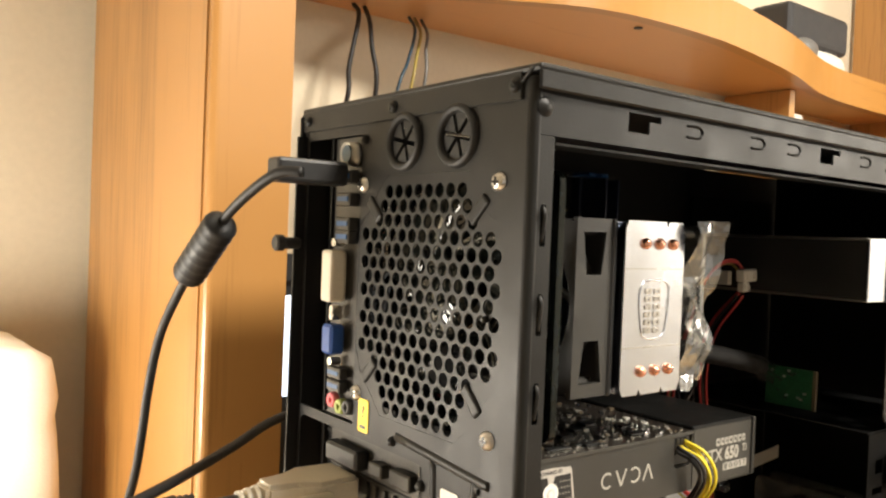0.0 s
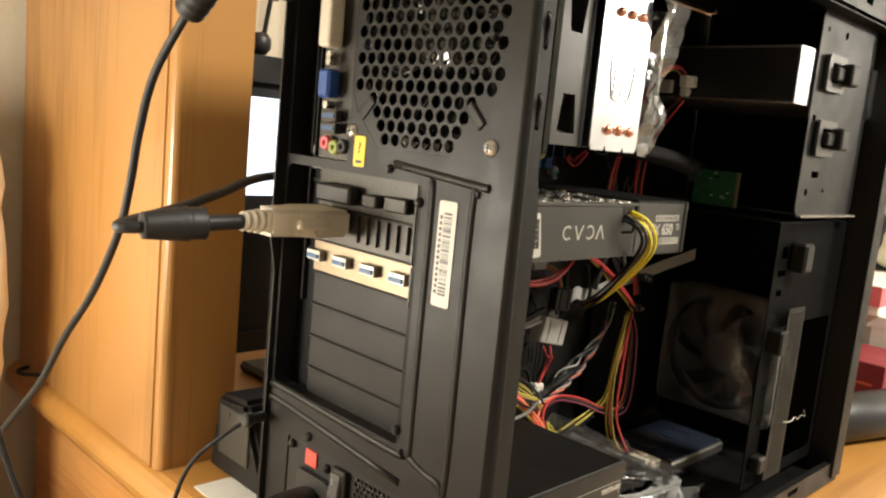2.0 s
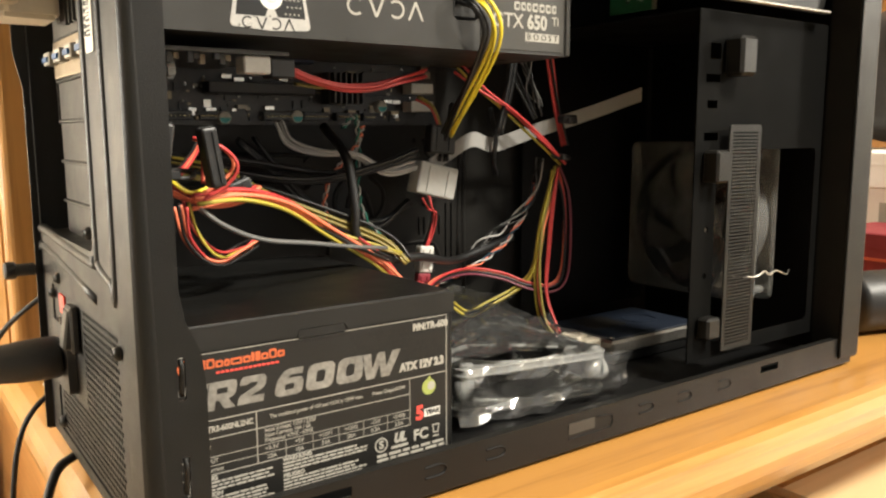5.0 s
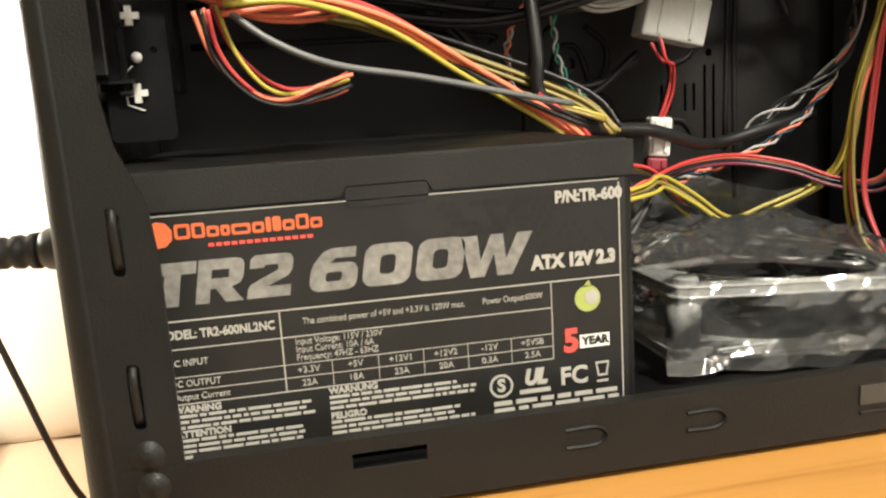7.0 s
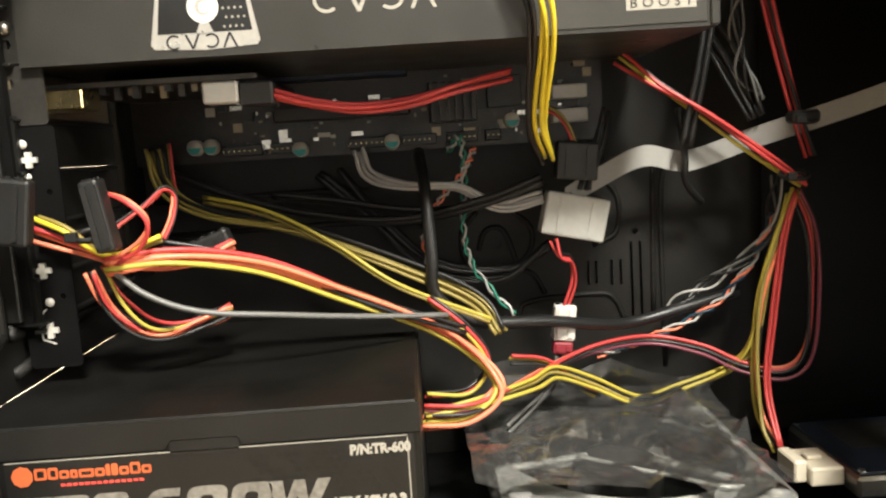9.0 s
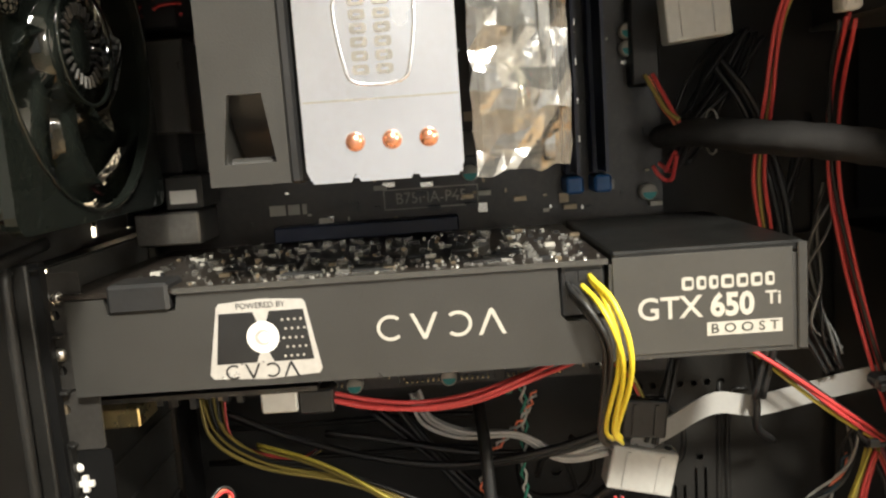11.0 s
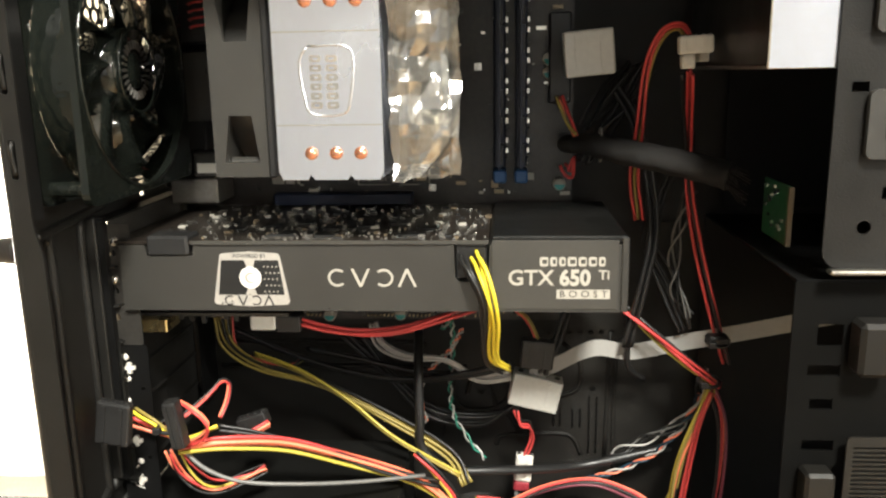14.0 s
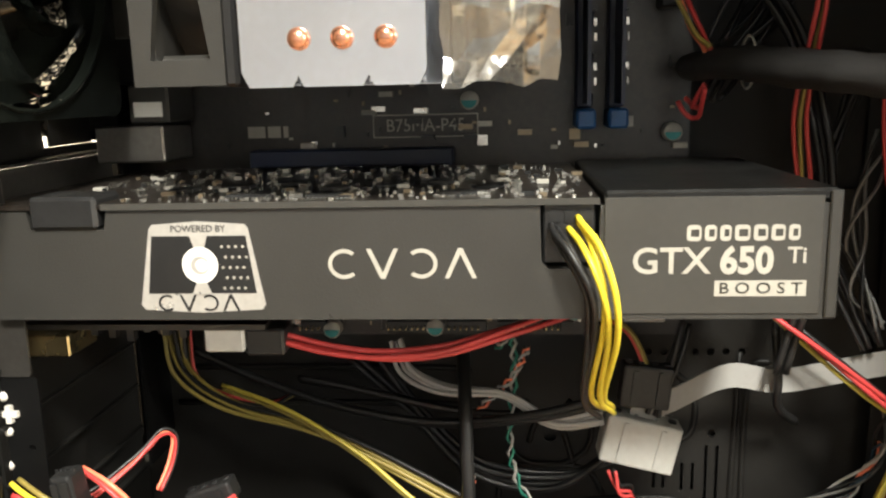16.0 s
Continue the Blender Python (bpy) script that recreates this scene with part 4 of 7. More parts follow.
for k in range(3):
    for v in (0.2585, 0.2520):
        part("socket_pin", box(0.1932 + 0.0046 * k, 0.1966 + 0.0046 * k, 0.0684, 0.0692, v - 0.0018, v + 0.0018), "chip", gpu)
rnd = random.Random(3)
for k in range(190):
    u, v = rnd.uniform(0.030, 0.205), rnd.uniform(0.069, 0.165)
    w, d, h = rnd.choice(((0.001, 0.002, 0.0009), (0.0016, 0.0009, 0.0009), (0.0025, 0.0016, 0.0012), (0.004, 0.003, 0.0014), (0.0012, 0.0012, 0.0016)))
    if u < 0.056 and v < 0.086:
        continue
    part("component", box(u, u + w, v, v + d, 0.2641, 0.2641 + h), rnd.choice(("solder", "solder", "chip", "print", "bronze", "chip")), pcb)
for u in range(26):
    for v0 in (0.072, 0.085, 0.108):
        if rnd.random() < 0.55:
            part("solder_joint", lathe([(0.0009, 0.0), (0.0007, 0.0008), (0.0, 0.0013)], (0.058 + 0.0057 * u + 0.002 * rnd.random(), v0 + rnd.uniform(-0.003, 0.003), 0.2640), "z", 6), "solder", pcb)
for u in range(10):
    part("solder_row", box(0.183 + 0.0013 * (u % 2), 0.184 + 0.0013 * (u % 2), 0.073 + 0.0045 * u, 0.0755 + 0.0045 * u, 0.2641, 0.2656), "solder", pcb)
for k in range(7):
    part("chip", box(0.066 + 0.0175 * k, 0.066 + 0.0175 * k + 0.009, 0.092 + 0.007 * (k % 3), 0.100 + 0.007 * (k % 3), 0.2641, 0.2656, 0.0003), "chip", pcb)
specks = bmesh.new()
for k in range(460):
    u, v = rnd.uniform(0.030, 0.206), 0.0690 + 0.110 * rnd.random() ** 1.3
    if u < 0.056 and v < 0.086:
        continue
    w, d = rnd.choice(((0.0005, 0.0011), (0.0011, 0.0005), (0.0007, 0.0007), (0.0016, 0.0009)))
    box(u, u + w, v, v + d, 0.2641, 0.2641 + rnd.uniform(0.0004, 0.0011), bm=specks)
tagged(part("solder_specks", specks, "solder", pcb), "tiny bright solder points", kind="stuff")
for u0, v0 in ((0.118, 0.071), (0.160, 0.074), (0.092, 0.073)):
    for k in range(12):
        part("pin", box(u0 + 0.0013 * k, u0 + 0.0007 + 0.0013 * k, v0, v0 + 0.0018, 0.2641, 0.2648), "solder", pcb)
    part("chip", box(u0, u0 + 0.0150, v0 + 0.0019, v0 + 0.0075, 0.2641, 0.2654, 0.0003), "chip", pcb)
# slot bracket
bracket = part("slot_bracket", box(0.0090, 0.0100, 0.073, 0.166, 0.2290, 0.2735), "dull", gpu, "dull steel slot bracket")
flap = plate(rounded(0.0025, 0.0205, 0.2290, 0.2720, 0.0015), [disc(0.010, 0.2565, 0.0020, 8), disc(0.010, 0.2360, 0.0020, 8)], 0.001, on_y(0.072))
part("bracket_flap", flap, "dull", bracket)
for u, v in ((0.0075, 0.2630), (0.0120, 0.2628), (0.0105, 0.2420)):
    part("bracket_screw", lathe([(0.0, -0.0022), (0.0018, -0.0018), (0.0026, 0.0)], (u, 0.0718, v), "y", 10), "steel", bracket, smooth=True)
# exhaust grille and ports seen from behind
for k in range(7):
    part("grille_bar", box(0.0070, 0.0088, 0.0735 + 0.0085 * k, 0.0755 + 0.0085 * k, 0.2325, 0.2475), "dull", bracket)
part("port", box(0.0030, 0.0088, 0.081, 0.099, 0.2545, 0.2625, 0.0008), "dull", bracket, "steel display port")
part("port", box(0.0030, 0.0088, 0.106, 0.118, 0.2545, 0.2615, 0.0008), "dull", bracket, "steel display port")
part("port", box(0.0000, 0.0088, 0.126, 0.158, 0.2535, 0.2640, 0.0014), "black", bracket, "black capped video port")


# sticker and lettering on the shroud
def trapezoid(u, v, w0, w1, h0, h1):
    return [(u - w0, v + h0), (u + w0, v + h0), (u + w1, v + h1), (u - w1, v + h1)]


stk = part("sticker", plate([(0.0650, 0.2318), (0.0662, 0.2302), (0.0850, 0.2292), (0.1040, 0.2302), (0.1052, 0.2318), (0.1010, 0.2562), (0.1000, 0.2574), (0.0850, 0.2584), (0.0705, 0.2574), (0.0695, 0.2562)], [], 0.0003, on_y(0.0676)), "silver", gpu, "silver badge sticker")
part("badge_field", plate(trapezoid(0.0852, 0.2440, 0.0150, 0.0174, 0.0098, -0.0085), [], 0.0001, on_y(0.06745)), "chip", stk)
part("badge_post", plate([(0.0823, 0.2540), (0.0881, 0.2540), (0.0868, 0.2500), (0.0868, 0.2390), (0.0885, 0.2352), (0.0820, 0.2352), (0.0836, 0.2390), (0.0836, 0.2500)], [], 0.0001, on_y(0.0673)), "silver", stk)
part("badge_disc", plate(disc(0.0852, 0.2446, 0.0058, 20), [], 0.0001, on_y(0.0672)), "paper", stk)
part("badge_mark", plate(disc(0.0852, 0.2446, 0.0030, 14), [disc(0.0858, 0.2446, 0.0020, 12)], 0.0001, on_y(0.0671)), "silver", stk)
lettering("POWERED BY", 0.0030, "chip", stk, (0.0852, 0.06755, 0.2560), FACE_Y, stretch=0.95)
for j in range(5):
    for i in range(4):
        part("badge_stud", plate(disc(0.0925 + 0.0022 * i + 0.001 * (j % 2), 0.2372 + 0.0033 * j, 0.0005, 6), [], 0.0001, on_y(0.0673)), "print", stk)


def plain_mark(u, v, s, material, parent, y):
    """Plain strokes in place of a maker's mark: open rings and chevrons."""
    def arc(cu, a0, a1):
        pts = [(cu + 1.05 * s * math.cos(radians(a)), v + s * math.sin(radians(a))) for a in range(a0, a1 + 1, 12)]
        return pts + [(cu + 0.80 * s * math.cos(radians(a)), v + 0.74 * s * math.sin(radians(a))) for a in range(a1, a0 - 1, -12)]
    part("mark_stroke", plate(arc(u, 48, 312), [], 0.0002, on_y(y)), material, parent)
    part("mark_stroke", plate([(u + 1.5 * s, v + s), (u + 1.8 * s, v + s), (u + 2.55 * s, v - 0.6 * s), (u + 3.3 * s, v + s), (u + 3.6 * s, v + s), (u + 2.7 * s, v - s), (u + 2.4 * s, v - s)], [], 0.0002, on_y(y)), material, parent)
    part("mark_stroke", plate(arc(u + 5.1 * s, -132, 132), [], 0.0002, on_y(y)), material, parent)
    part("mark_stroke", plate([(u + 6.6 * s, v - s), (u + 6.9 * s, v - s), (u + 7.65 * s, v + 0.6 * s), (u + 8.4 * s, v - s), (u + 8.7 * s, v - s), (u + 7.8 * s, v + s), (u + 7.5 * s, v + s)], [], 0.0002, on_y(y)), material, parent)


plain_mark(0.1305, 0.2445, 0.0047, "print", gpu, 0.0678)
plain_mark(0.0735, 0.2324, 0.0027, "chip", stk, 0.06745)
lettering("GTX", 0.0112, "print", gpu, (0.2290, 0.0673, 0.2445), FACE_Y, bold=0.00015, stretch=1.0)
lettering("650", 0.0112, "print", gpu, (0.2510, 0.0673, 0.2445), FACE_Y, bold=0.0004, stretch=0.92)
lettering("Ti", 0.0068, "print", gpu, (0.2655, 0.0673, 0.2462), FACE_Y, bold=0.0001)
boost = part("boost_field", box(0.2420, 0.2685, 0.0672, 0.0674, 0.2340, 0.2388), "print", gpu)
lettering("B O O S T", 0.0048, "gpu_plate", gpu, (0.2553, 0.0671, 0.2364), FACE_Y, stretch=1.15)
u = 0.2335
for w in (0.0052, 0.0044, 0.0042, 0.0054, 0.0050, 0.0050, 0.0042):
    part("mark_block", plate(rounded(u, u + w - 0.0010, 0.2508, 0.2556, 0.001, 2), [rect(u + 0.0012, u + w - 0.0016, 0.2521, 0.2543)], 0.0002, on_y(0.0672)), "print", gpu)
    u += w

# ---- usb card in the third slot ----
usb = thing("usb_card", (0.05, 0.12, 0.21), "add-in card with four blue ports on a tan bracket", "expansion card")
part("circuit_board", box(0.014, 0.100, 0.082, 0.184, 0.2195, 0.2210), "pcb", usb)
part("board_edge", box(0.014, 0.100, 0.0812, 0.0819, 0.2193, 0.2212), "dull", usb)
for k in range(9):
    part("component", box(0.038 + 0.0042 * k, 0.0405 + 0.0042 * k, 0.084 + 0.004 * (k % 3), 0.087 + 0.004 * (k % 3), 0.2165 - 0.002 * (k % 2), 0.2194), ("chip", "dull", "bronze")[k % 3], usb)
ub = part("slot_bracket", box(0.0085, 0.0100, 0.072, 0.166, 0.2096, 0.2275), "bronze", usb, "tan steel slot bracket")
part("bracket_flap", plate(rounded(0.0025, 0.0225, 0.2060, 0.2280, 0.0015), [disc(0.0095, 0.2215, 0.002, 8)], 0.001, on_y(0.0715)), "dull", ub)
for k in range(4):
    port = part("usb_port", box(0.0040, 0.0085, 0.078 + 0.0255 * k, 0.0915 + 0.0255 * k, 0.2160, 0.2225, 0.0005), "zinc", usb, "steel port with a blue tongue")
    part("tongue", box(0.0030, 0.0042, 0.0795 + 0.0255 * k, 0.0900 + 0.0255 * k, 0.2175, 0.2200), "blue", port)
part("port_shell", box(0.0105, 0.034, 0.0765, 0.0950, 0.2112, 0.2190, 0.0006), "gold", usb, "brass-coloured port shell")
part("power_socket", box(0.0775, 0.0915, 0.0840, 0.0950, 0.2105, 0.2192, 0.0008), "milky", usb, "white power socket")
part("power_plug", box(0.0917, 0.1050, 0.0848, 0.0960, 0.2090, 0.2185, 0.0008), "black", usb, "black power plug")

# ---- processor cooler ----
cooler = thing("cpu_cooler", (0.135, 0.11, 0.345), "tower processor cooler with a polished aluminium end plate", "cpu cooler")
endp = plate([(0.110, 0.302), (0.112, 0.298), (0.124, 0.298), (0.1255, 0.301), (0.127, 0.298), (0.143, 0.298), (0.1445, 0.301), (0.146, 0.298), (0.158, 0.298), (0.160, 0.302), (0.160, 0.387), (0.158, 0.391), (0.146, 0.391), (0.1445, 0.388), (0.143, 0.391), (0.112, 0.391), (0.110, 0.387)], [], 0.0009, on_y(0.0450))
plate_ob = part("end_plate", endp, "alu", cooler, "polished aluminium end plate")
for v in (0.3235, 0.3655):
    part("scored_line", box(0.1105, 0.1595, 0.0447, 0.0451, v - 0.0003, v + 0.0003), "solder", plate_ob)
shield = [(0.1265, 0.3590), (0.1435, 0.3590), (0.1475, 0.3520), (0.1455, 0.3350), (0.1420, 0.3285), (0.1280, 0.3285), (0.1245, 0.3350), (0.1225, 0.3520)]
part("stamped_outline", sweep(curve([Vector((u, 0.0449, v)) for u, v in shield + shield[:1]], 3), 0.0006, 6), "alu", plate_ob, smooth=True)
rnd = random.Random(12)
for j in range(2):
    for k in range(6):
        v = 0.3325 + 0.0042 * k
        u = 0.1298 + 0.0075 * j
        part("stamped_mark", plate(rounded(u - 0.0026, u + 0.0026, v - 0.0015, v + 0.0015, 0.0008, 2), [rect(u - 0.0012, u + 0.0012, v - 0.0005, v + 0.0005)], 0.0003, on_y(0.0445)), "steel", plate_ob)
for v in (0.3105, 0.3790):
    for k in range(3):
        part("heat_pipe", lathe([(0.0, -0.0030), (0.0020, -0.0026), (0.0030, -0.0012), (0.0031, 0.0)], (0.1262 + 0.0116 * k, 0.0450, v), "y", 16), "copper", cooler, "copper heat pipe end", smooth=True)
for k in range(42):
    part("fin", box(0.1105, 0.1595, 0.0480 + k * 0.0024, 0.0484 + k * 0.0024, 0.299, 0.390), "alu", cooler)
part("base_block", box(0.118, 0.152, 0.152, 0.170, 0.325, 0.363, 0.001), "copper", cooler)


def fan(owner, x0, x1, y0, y1, z0, z1, frame_mat, blade_mat, axis_blades=9, hub=0.019, hub_mat=None):
    """A square case fan with its axle along x: frame ring, hub and blades."""
    cy, cz, h = (y0 + y1) / 2, (z0 + z1) / 2, (y1 - y0) / 2
    ring = plate(rounded(y0, y1, z0, z1, 0.006), [disc(cy, cz, h * 0.955, 36)], 0.0035, on_x(x0))
    part("frame_front", ring, frame_mat, owner)
    part("frame_rear", plate(rounded(y0, y1, z0, z1, 0.006), [disc(cy, cz, h * 0.955, 36)], 0.0035, on_x(x1 - 0.0035)), frame_mat, owner)
    part("duct", lathe([(h * 0.955, x0 - (x0 + x1) / 2 + 0.0036), (h * 0.965, 0.0), (h * 0.955, x1 - (x0 + x1) / 2 - 0.0036)], ((x0 + x1) / 2, cy, cz), "x", 36), frame_mat, owner, smooth=True)
    for s in (-1, 1):
        for w in (-1, 1):
            part("corner_post", cyl(((x0 + x1) / 2, cy + s * h * 0.875, cz + w * h * 0.875), h * 0.06, x1 - x0 - 0.0075, "x", n=10), frame_mat, owner)
    part("hub", lathe([(0.0, -0.010), (hub * 0.85, -0.010), (hub, -0.008), (hub, 0.009), (0.0, 0.009)], ((x0 + x1) / 2, cy, cz), "x", 28), hub_mat or blade_mat, owner, smooth=True)
    for k in range(axis_blades):
        bm = bmesh.new()
        rows = []
        for i in range(5):
            r = hub * 0.98 + (h * 0.93 - hub) * i / 4
            a = 2 * math.pi * k / axis_blades + 0.16 * i
            wide = 0.40 + 0.03 * i
            rows.append([bm.verts.new(((x0 + x1) / 2 + 0.008 * (2 * j / 3 - 1) * (1 - 0.1 * i), cy + r * math.cos(a + wide * (j / 3 - 0.5)), cz + r * math.sin(a + wide * (j / 3 - 0.5)))) for j in range(4)])
        for p, q in zip(rows, rows[1:]):
            for j in range(3):
                bm.faces.new((p[j], p[j + 1], q[j + 1], q[j]))
        made = bmesh.ops.extrude_face_region(bm, geom=bm.faces[:])
        bmesh.ops.translate(bm, verts=[g for g in made["geom"] if isinstance(g, bmesh.types.BMVert)], vec=(0.0012, 0, 0))
        bmesh.ops.recalc_face_normals(bm, faces=bm.faces)
        part("blade", bm, blade_mat, owner, smooth=True)


# grey fan bracket on one side, clear fan on the other
side_bracket = [(0.078, 0.299), (0.106, 0.299), (0.106, 0.391), (0.078, 0.391)]
part("fan_bracket", plate(side_bracket, [[(0.083, 0.306), (0.100, 0.306), (0.097, 0.328), (0.086, 0.328)], [(0.083, 0.384), (0.100, 0.384), (0.097, 0.362), (0.086, 0.362)]], 0.003, on_y(0.0495)), "gpu", cooler, "grey plastic fan frame")
# black strip standing in for the shaded gap beside the end plate
part("dark_gap_strip", box(0.104, 0.108, 0.0485, 0.062, 0.2985, 0.3915, 0.001), "chip", cooler)
cool_fan = thing("cooler_fan", (0.092, 0.10, 0.345), "grey plastic fan clipped to the processor cooler", "fan")
fan(cool_fan, 0.080, 0.104, 0.0528, 0.1440, 0.2995, 0.3905, "gpu", "gpu", 7, 0.018)
clear_fan = thing("clear_fan", (0.178, 0.10, 0.345), "clear plastic fan in creased film on the cooler", "fan")
fan(clear_fan, 0.1665, 0.1900, 0.052, 0.144, 0.2995, 0.3905, "clear", "clear", 7, 0.018)


def creased(w, h, n, m, seed, amount):
    """A flat sheet of film pulled into sharp facets; lies in x and z about the origin."""
    rnd = random.Random(seed)
    ridges = [(rnd.uniform(-w / 2, w / 2), rnd.uniform(-h / 2, h / 2), rnd.uniform(0, math.pi), rnd.uniform(0.006, 0.020)) for _ in range(14)]
    bm = bmesh.new()
    grid = []
    for j in range(m + 1):
        row = []
        for i in range(n + 1):
            u, v = w * (i / n - 0.5) + rnd.uniform(-0.2, 0.2) * w / n, h * (j / m - 0.5) + rnd.uniform(-0.2, 0.2) * h / m
            lift = 0.0
            for c, d, a, wide in ridges:
                far = abs((u - c) * math.cos(a) + (v - d) * math.sin(a))
                lift += max(0.0, 1 - far / wide) * (1 if a > 1.2 else -1)
            row.append(bm.verts.new((u, -amount * lift, v)))
        grid.append(row)
    for p, q in zip(grid, grid[1:]):
        for i in range(n):
            bm.faces.new((p[i], p[i + 1], q[i + 1], q[i]))
    return bm


part("film", turned(creased(0.032, 0.095, 7, 15, 5, 0.0042), Matrix.Translation((0.1795, 0.0466, 0.3452))), "fold", clear_fan, "creased clear film")
rear_fan = thing("rear_fan", (0.022, FY, FZ), "smoked clear case fan with a ribbed hub", "fan")
fan(rear_fan, 0.0075, 0.0325, FY - 0.060, FY + 0.060, FZ - 0.060, FZ + 0.060, "smoke", "smoke", 9, 0.021, "smoke")
for k in range(26):
    a = 2 * math.pi * k / 26
    part("hub_rib", sweep([Vector((0.0316, FY + r * math.cos(a), FZ + r * math.sin(a))) for r in (0.0105, 0.0145)], 0.0007, 5), "dull", rear_fan)
part("hub_cap", lathe([(0.0, 0.0012), (0.0080, 0.0010), (0.0092, 0.0)], (0.0312, FY, FZ), "x", 24), "smoke", rear_fan, smooth=True)
for r in (0.0572, 0.0205):
    part("moulded_ring", sweep([Vector((0.0327, u, v)) for u, v in disc(FY, FZ, r, 40) + disc(FY, FZ, r, 40)[:1]], 0.0008, 6), "smoke", rear_fan, smooth=True)

# ---- motherboard ----
board = thing("motherboard", (0.13, 0.182, 0.31), "dark brown motherboard with blue memory slots", "motherboard")
part("circuit_board", box(0.012, 0.258, 0.1810, 0.1826, 0.187, 0.428), "pcb", board, "dark brown circuit board")
for k in range(2):
    u = 0.2095 + 0.0130 * k
    slot = part("memory_slot", box(u, u + 0.0070, 0.1715, 0.1808, 0.288, 0.424, 0.0008), "dimm", board, "dark blue memory slot")
    part("latch", box(u - 0.0005, u + 0.0075, 0.163, 0.1808, 0.2795, 0.2875, 0.001), "blue", slot, "blue slot latch")
    part("latch", box(u - 0.0005, u + 0.0075, 0.163, 0.1808, 0.4245, 0.4275, 0.001), "blue", slot, "blue slot latch")
    stick = part("memory_module", box(u + 0.0026, u + 0.0040, 0.1500, 0.1714, 0.2895, 0.4225), "dimm", board, "dark blue memory module")
    for j in range(8):
        part("chip", box(u + 0.0041, u + 0.0054, 0.154, 0.166, 0.2935 + 0.0160 * j, 0.3035 + 0.0160 * j), "chip", stick)
    for j in range(22):
        part("contact", box(u + 0.0072, u + 0.0086, 0.1745, 0.1800, 0.2910 + 0.0060 * j, 0.2940 + 0.0060 * j), "solder" if j % 3 else "chip", slot)
part("power_header", box(0.2425, 0.2555, 0.1690, 0.1808, 0.327, 0.380, 0.001), "black", board)
for x, z in ((0.210, 0.199), (0.148, 0.192), (0.101, 0.191), (0.056, 0.195), (0.048, 0.195), (0.243, 0.353), (0.243, 0.345), (0.250, 0.277), (0.165, 0.292)):
    can = part("capacitor", lathe([(0.0040, 0.0), (0.0040, -0.0058), (0.0036, -0.0064), (0.0, -0.0064)], (x, 0.1806, z), "y", 16), "print", board, "pale round capacitor", smooth=True)
    half = [(x + 0.0033 * math.cos(radians(a)), z + 0.0033 * math.sin(radians(a))) for a in range(180, 361, 20)]
    part("band", plate(half, [], 0.0002, on_y(0.1739)), "teal", can)
part("card_slot", box(0.070, 0.158, 0.1690, 0.1808, 0.2655, 0.2725, 0.0006), "dimm", board, "long dark blue card slot")
part("card_slot", box(0.090, 0.158, 0.1690, 0.1808, 0.2050, 0.2120, 0.0006), "black", board, "black card slot")
lettering("B75MA-P45", 0.0078, "print", board, (0.1455, 0.1808, 0.2815), FACE_Y, stretch=0.92)
part("name_frame", plate(rect(0.1225, 0.1685, 0.2765, 0.2865), [rect(0.1230, 0.1680, 0.2770, 0.2860)], 0.0002, on_y(0.1807)), "print", board)
u = 0.0665
for w in (0.0090, 0.0070, 0.0034):
    part("maker_mark_bar", box(u, u + w - 0.0012, 0.1807, 0.1809, 0.2775, 0.2825), "print", board)
    u += w
rnd = random.Random(21)
for k in range(280):
    x, z = rnd.uniform(0.050, 0.252), rnd.choice((rnd.uniform(0.189, 0.222), rnd.uniform(0.189, 0.225), rnd.uniform(0.270, 0.300), rnd.uniform(0.30, 0.425)))
    w, d, h = rnd.choice(((0.0010, 0.0018, 0.0010), (0.0018, 0.0010, 0.0010), (0.0045, 0.0045, 0.0014), (0.0028, 0.0016, 0.0012), (0.006, 0.0022, 0.004)))
    part("component", box(x, x + w, 0.1809 - h, 0.1809, z, z + d), rnd.choice(("solder", "chip", "chip", "print", "bronze")), board)
for x0, x1 in ((0.062, 0.082), (0.086, 0.098), (0.126, 0.146), (0.153, 0.171), (0.176, 0.192), (0.196, 0.204)):
    head = part("pin_header", box(x0, x1, 0.1755, 0.1808, 0.1895, 0.1950, 0.0004), "chip", board, "black pin header")
    for k in range(int((x1 - x0) / 0.0026)):
        part("pin", box(x0 + 0.0010 + 0.0026 * k, x0 + 0.0016 + 0.0026 * k, 0.1715, 0.1754, 0.1918, 0.1924), "gold", head)
for k in range(2):
    part("drive_socket", box(0.2300, 0.2480, 0.1690, 0.1808, 0.1960 + 0.0120 * k, 0.2030 + 0.0120 * k, 0.0006), "milky", board, "pale drive socket")
part("chip", box(0.1980, 0.2160, 0.1785, 0.1808, 0.2060, 0.2220, 0.0004), "chip", board)
part("heat_sink", box(0.168, 0.192, 0.1700, 0.1808, 0.2000, 0.2200, 0.0006), "gpu", board, "black chip heat sink")
for k in range(6):
    part("heat_sink_fin", box(0.1690 + 0.004 * k, 0.1702 + 0.004 * k, 0.1640, 0.1699, 0.2005, 0.2195), "gpu", board)
part("card_slot", box(0.062, 0.158, 0.1690, 0.1808, 0.2245, 0.2310, 0.0006), "dimm", board, "long dark blue card slot")
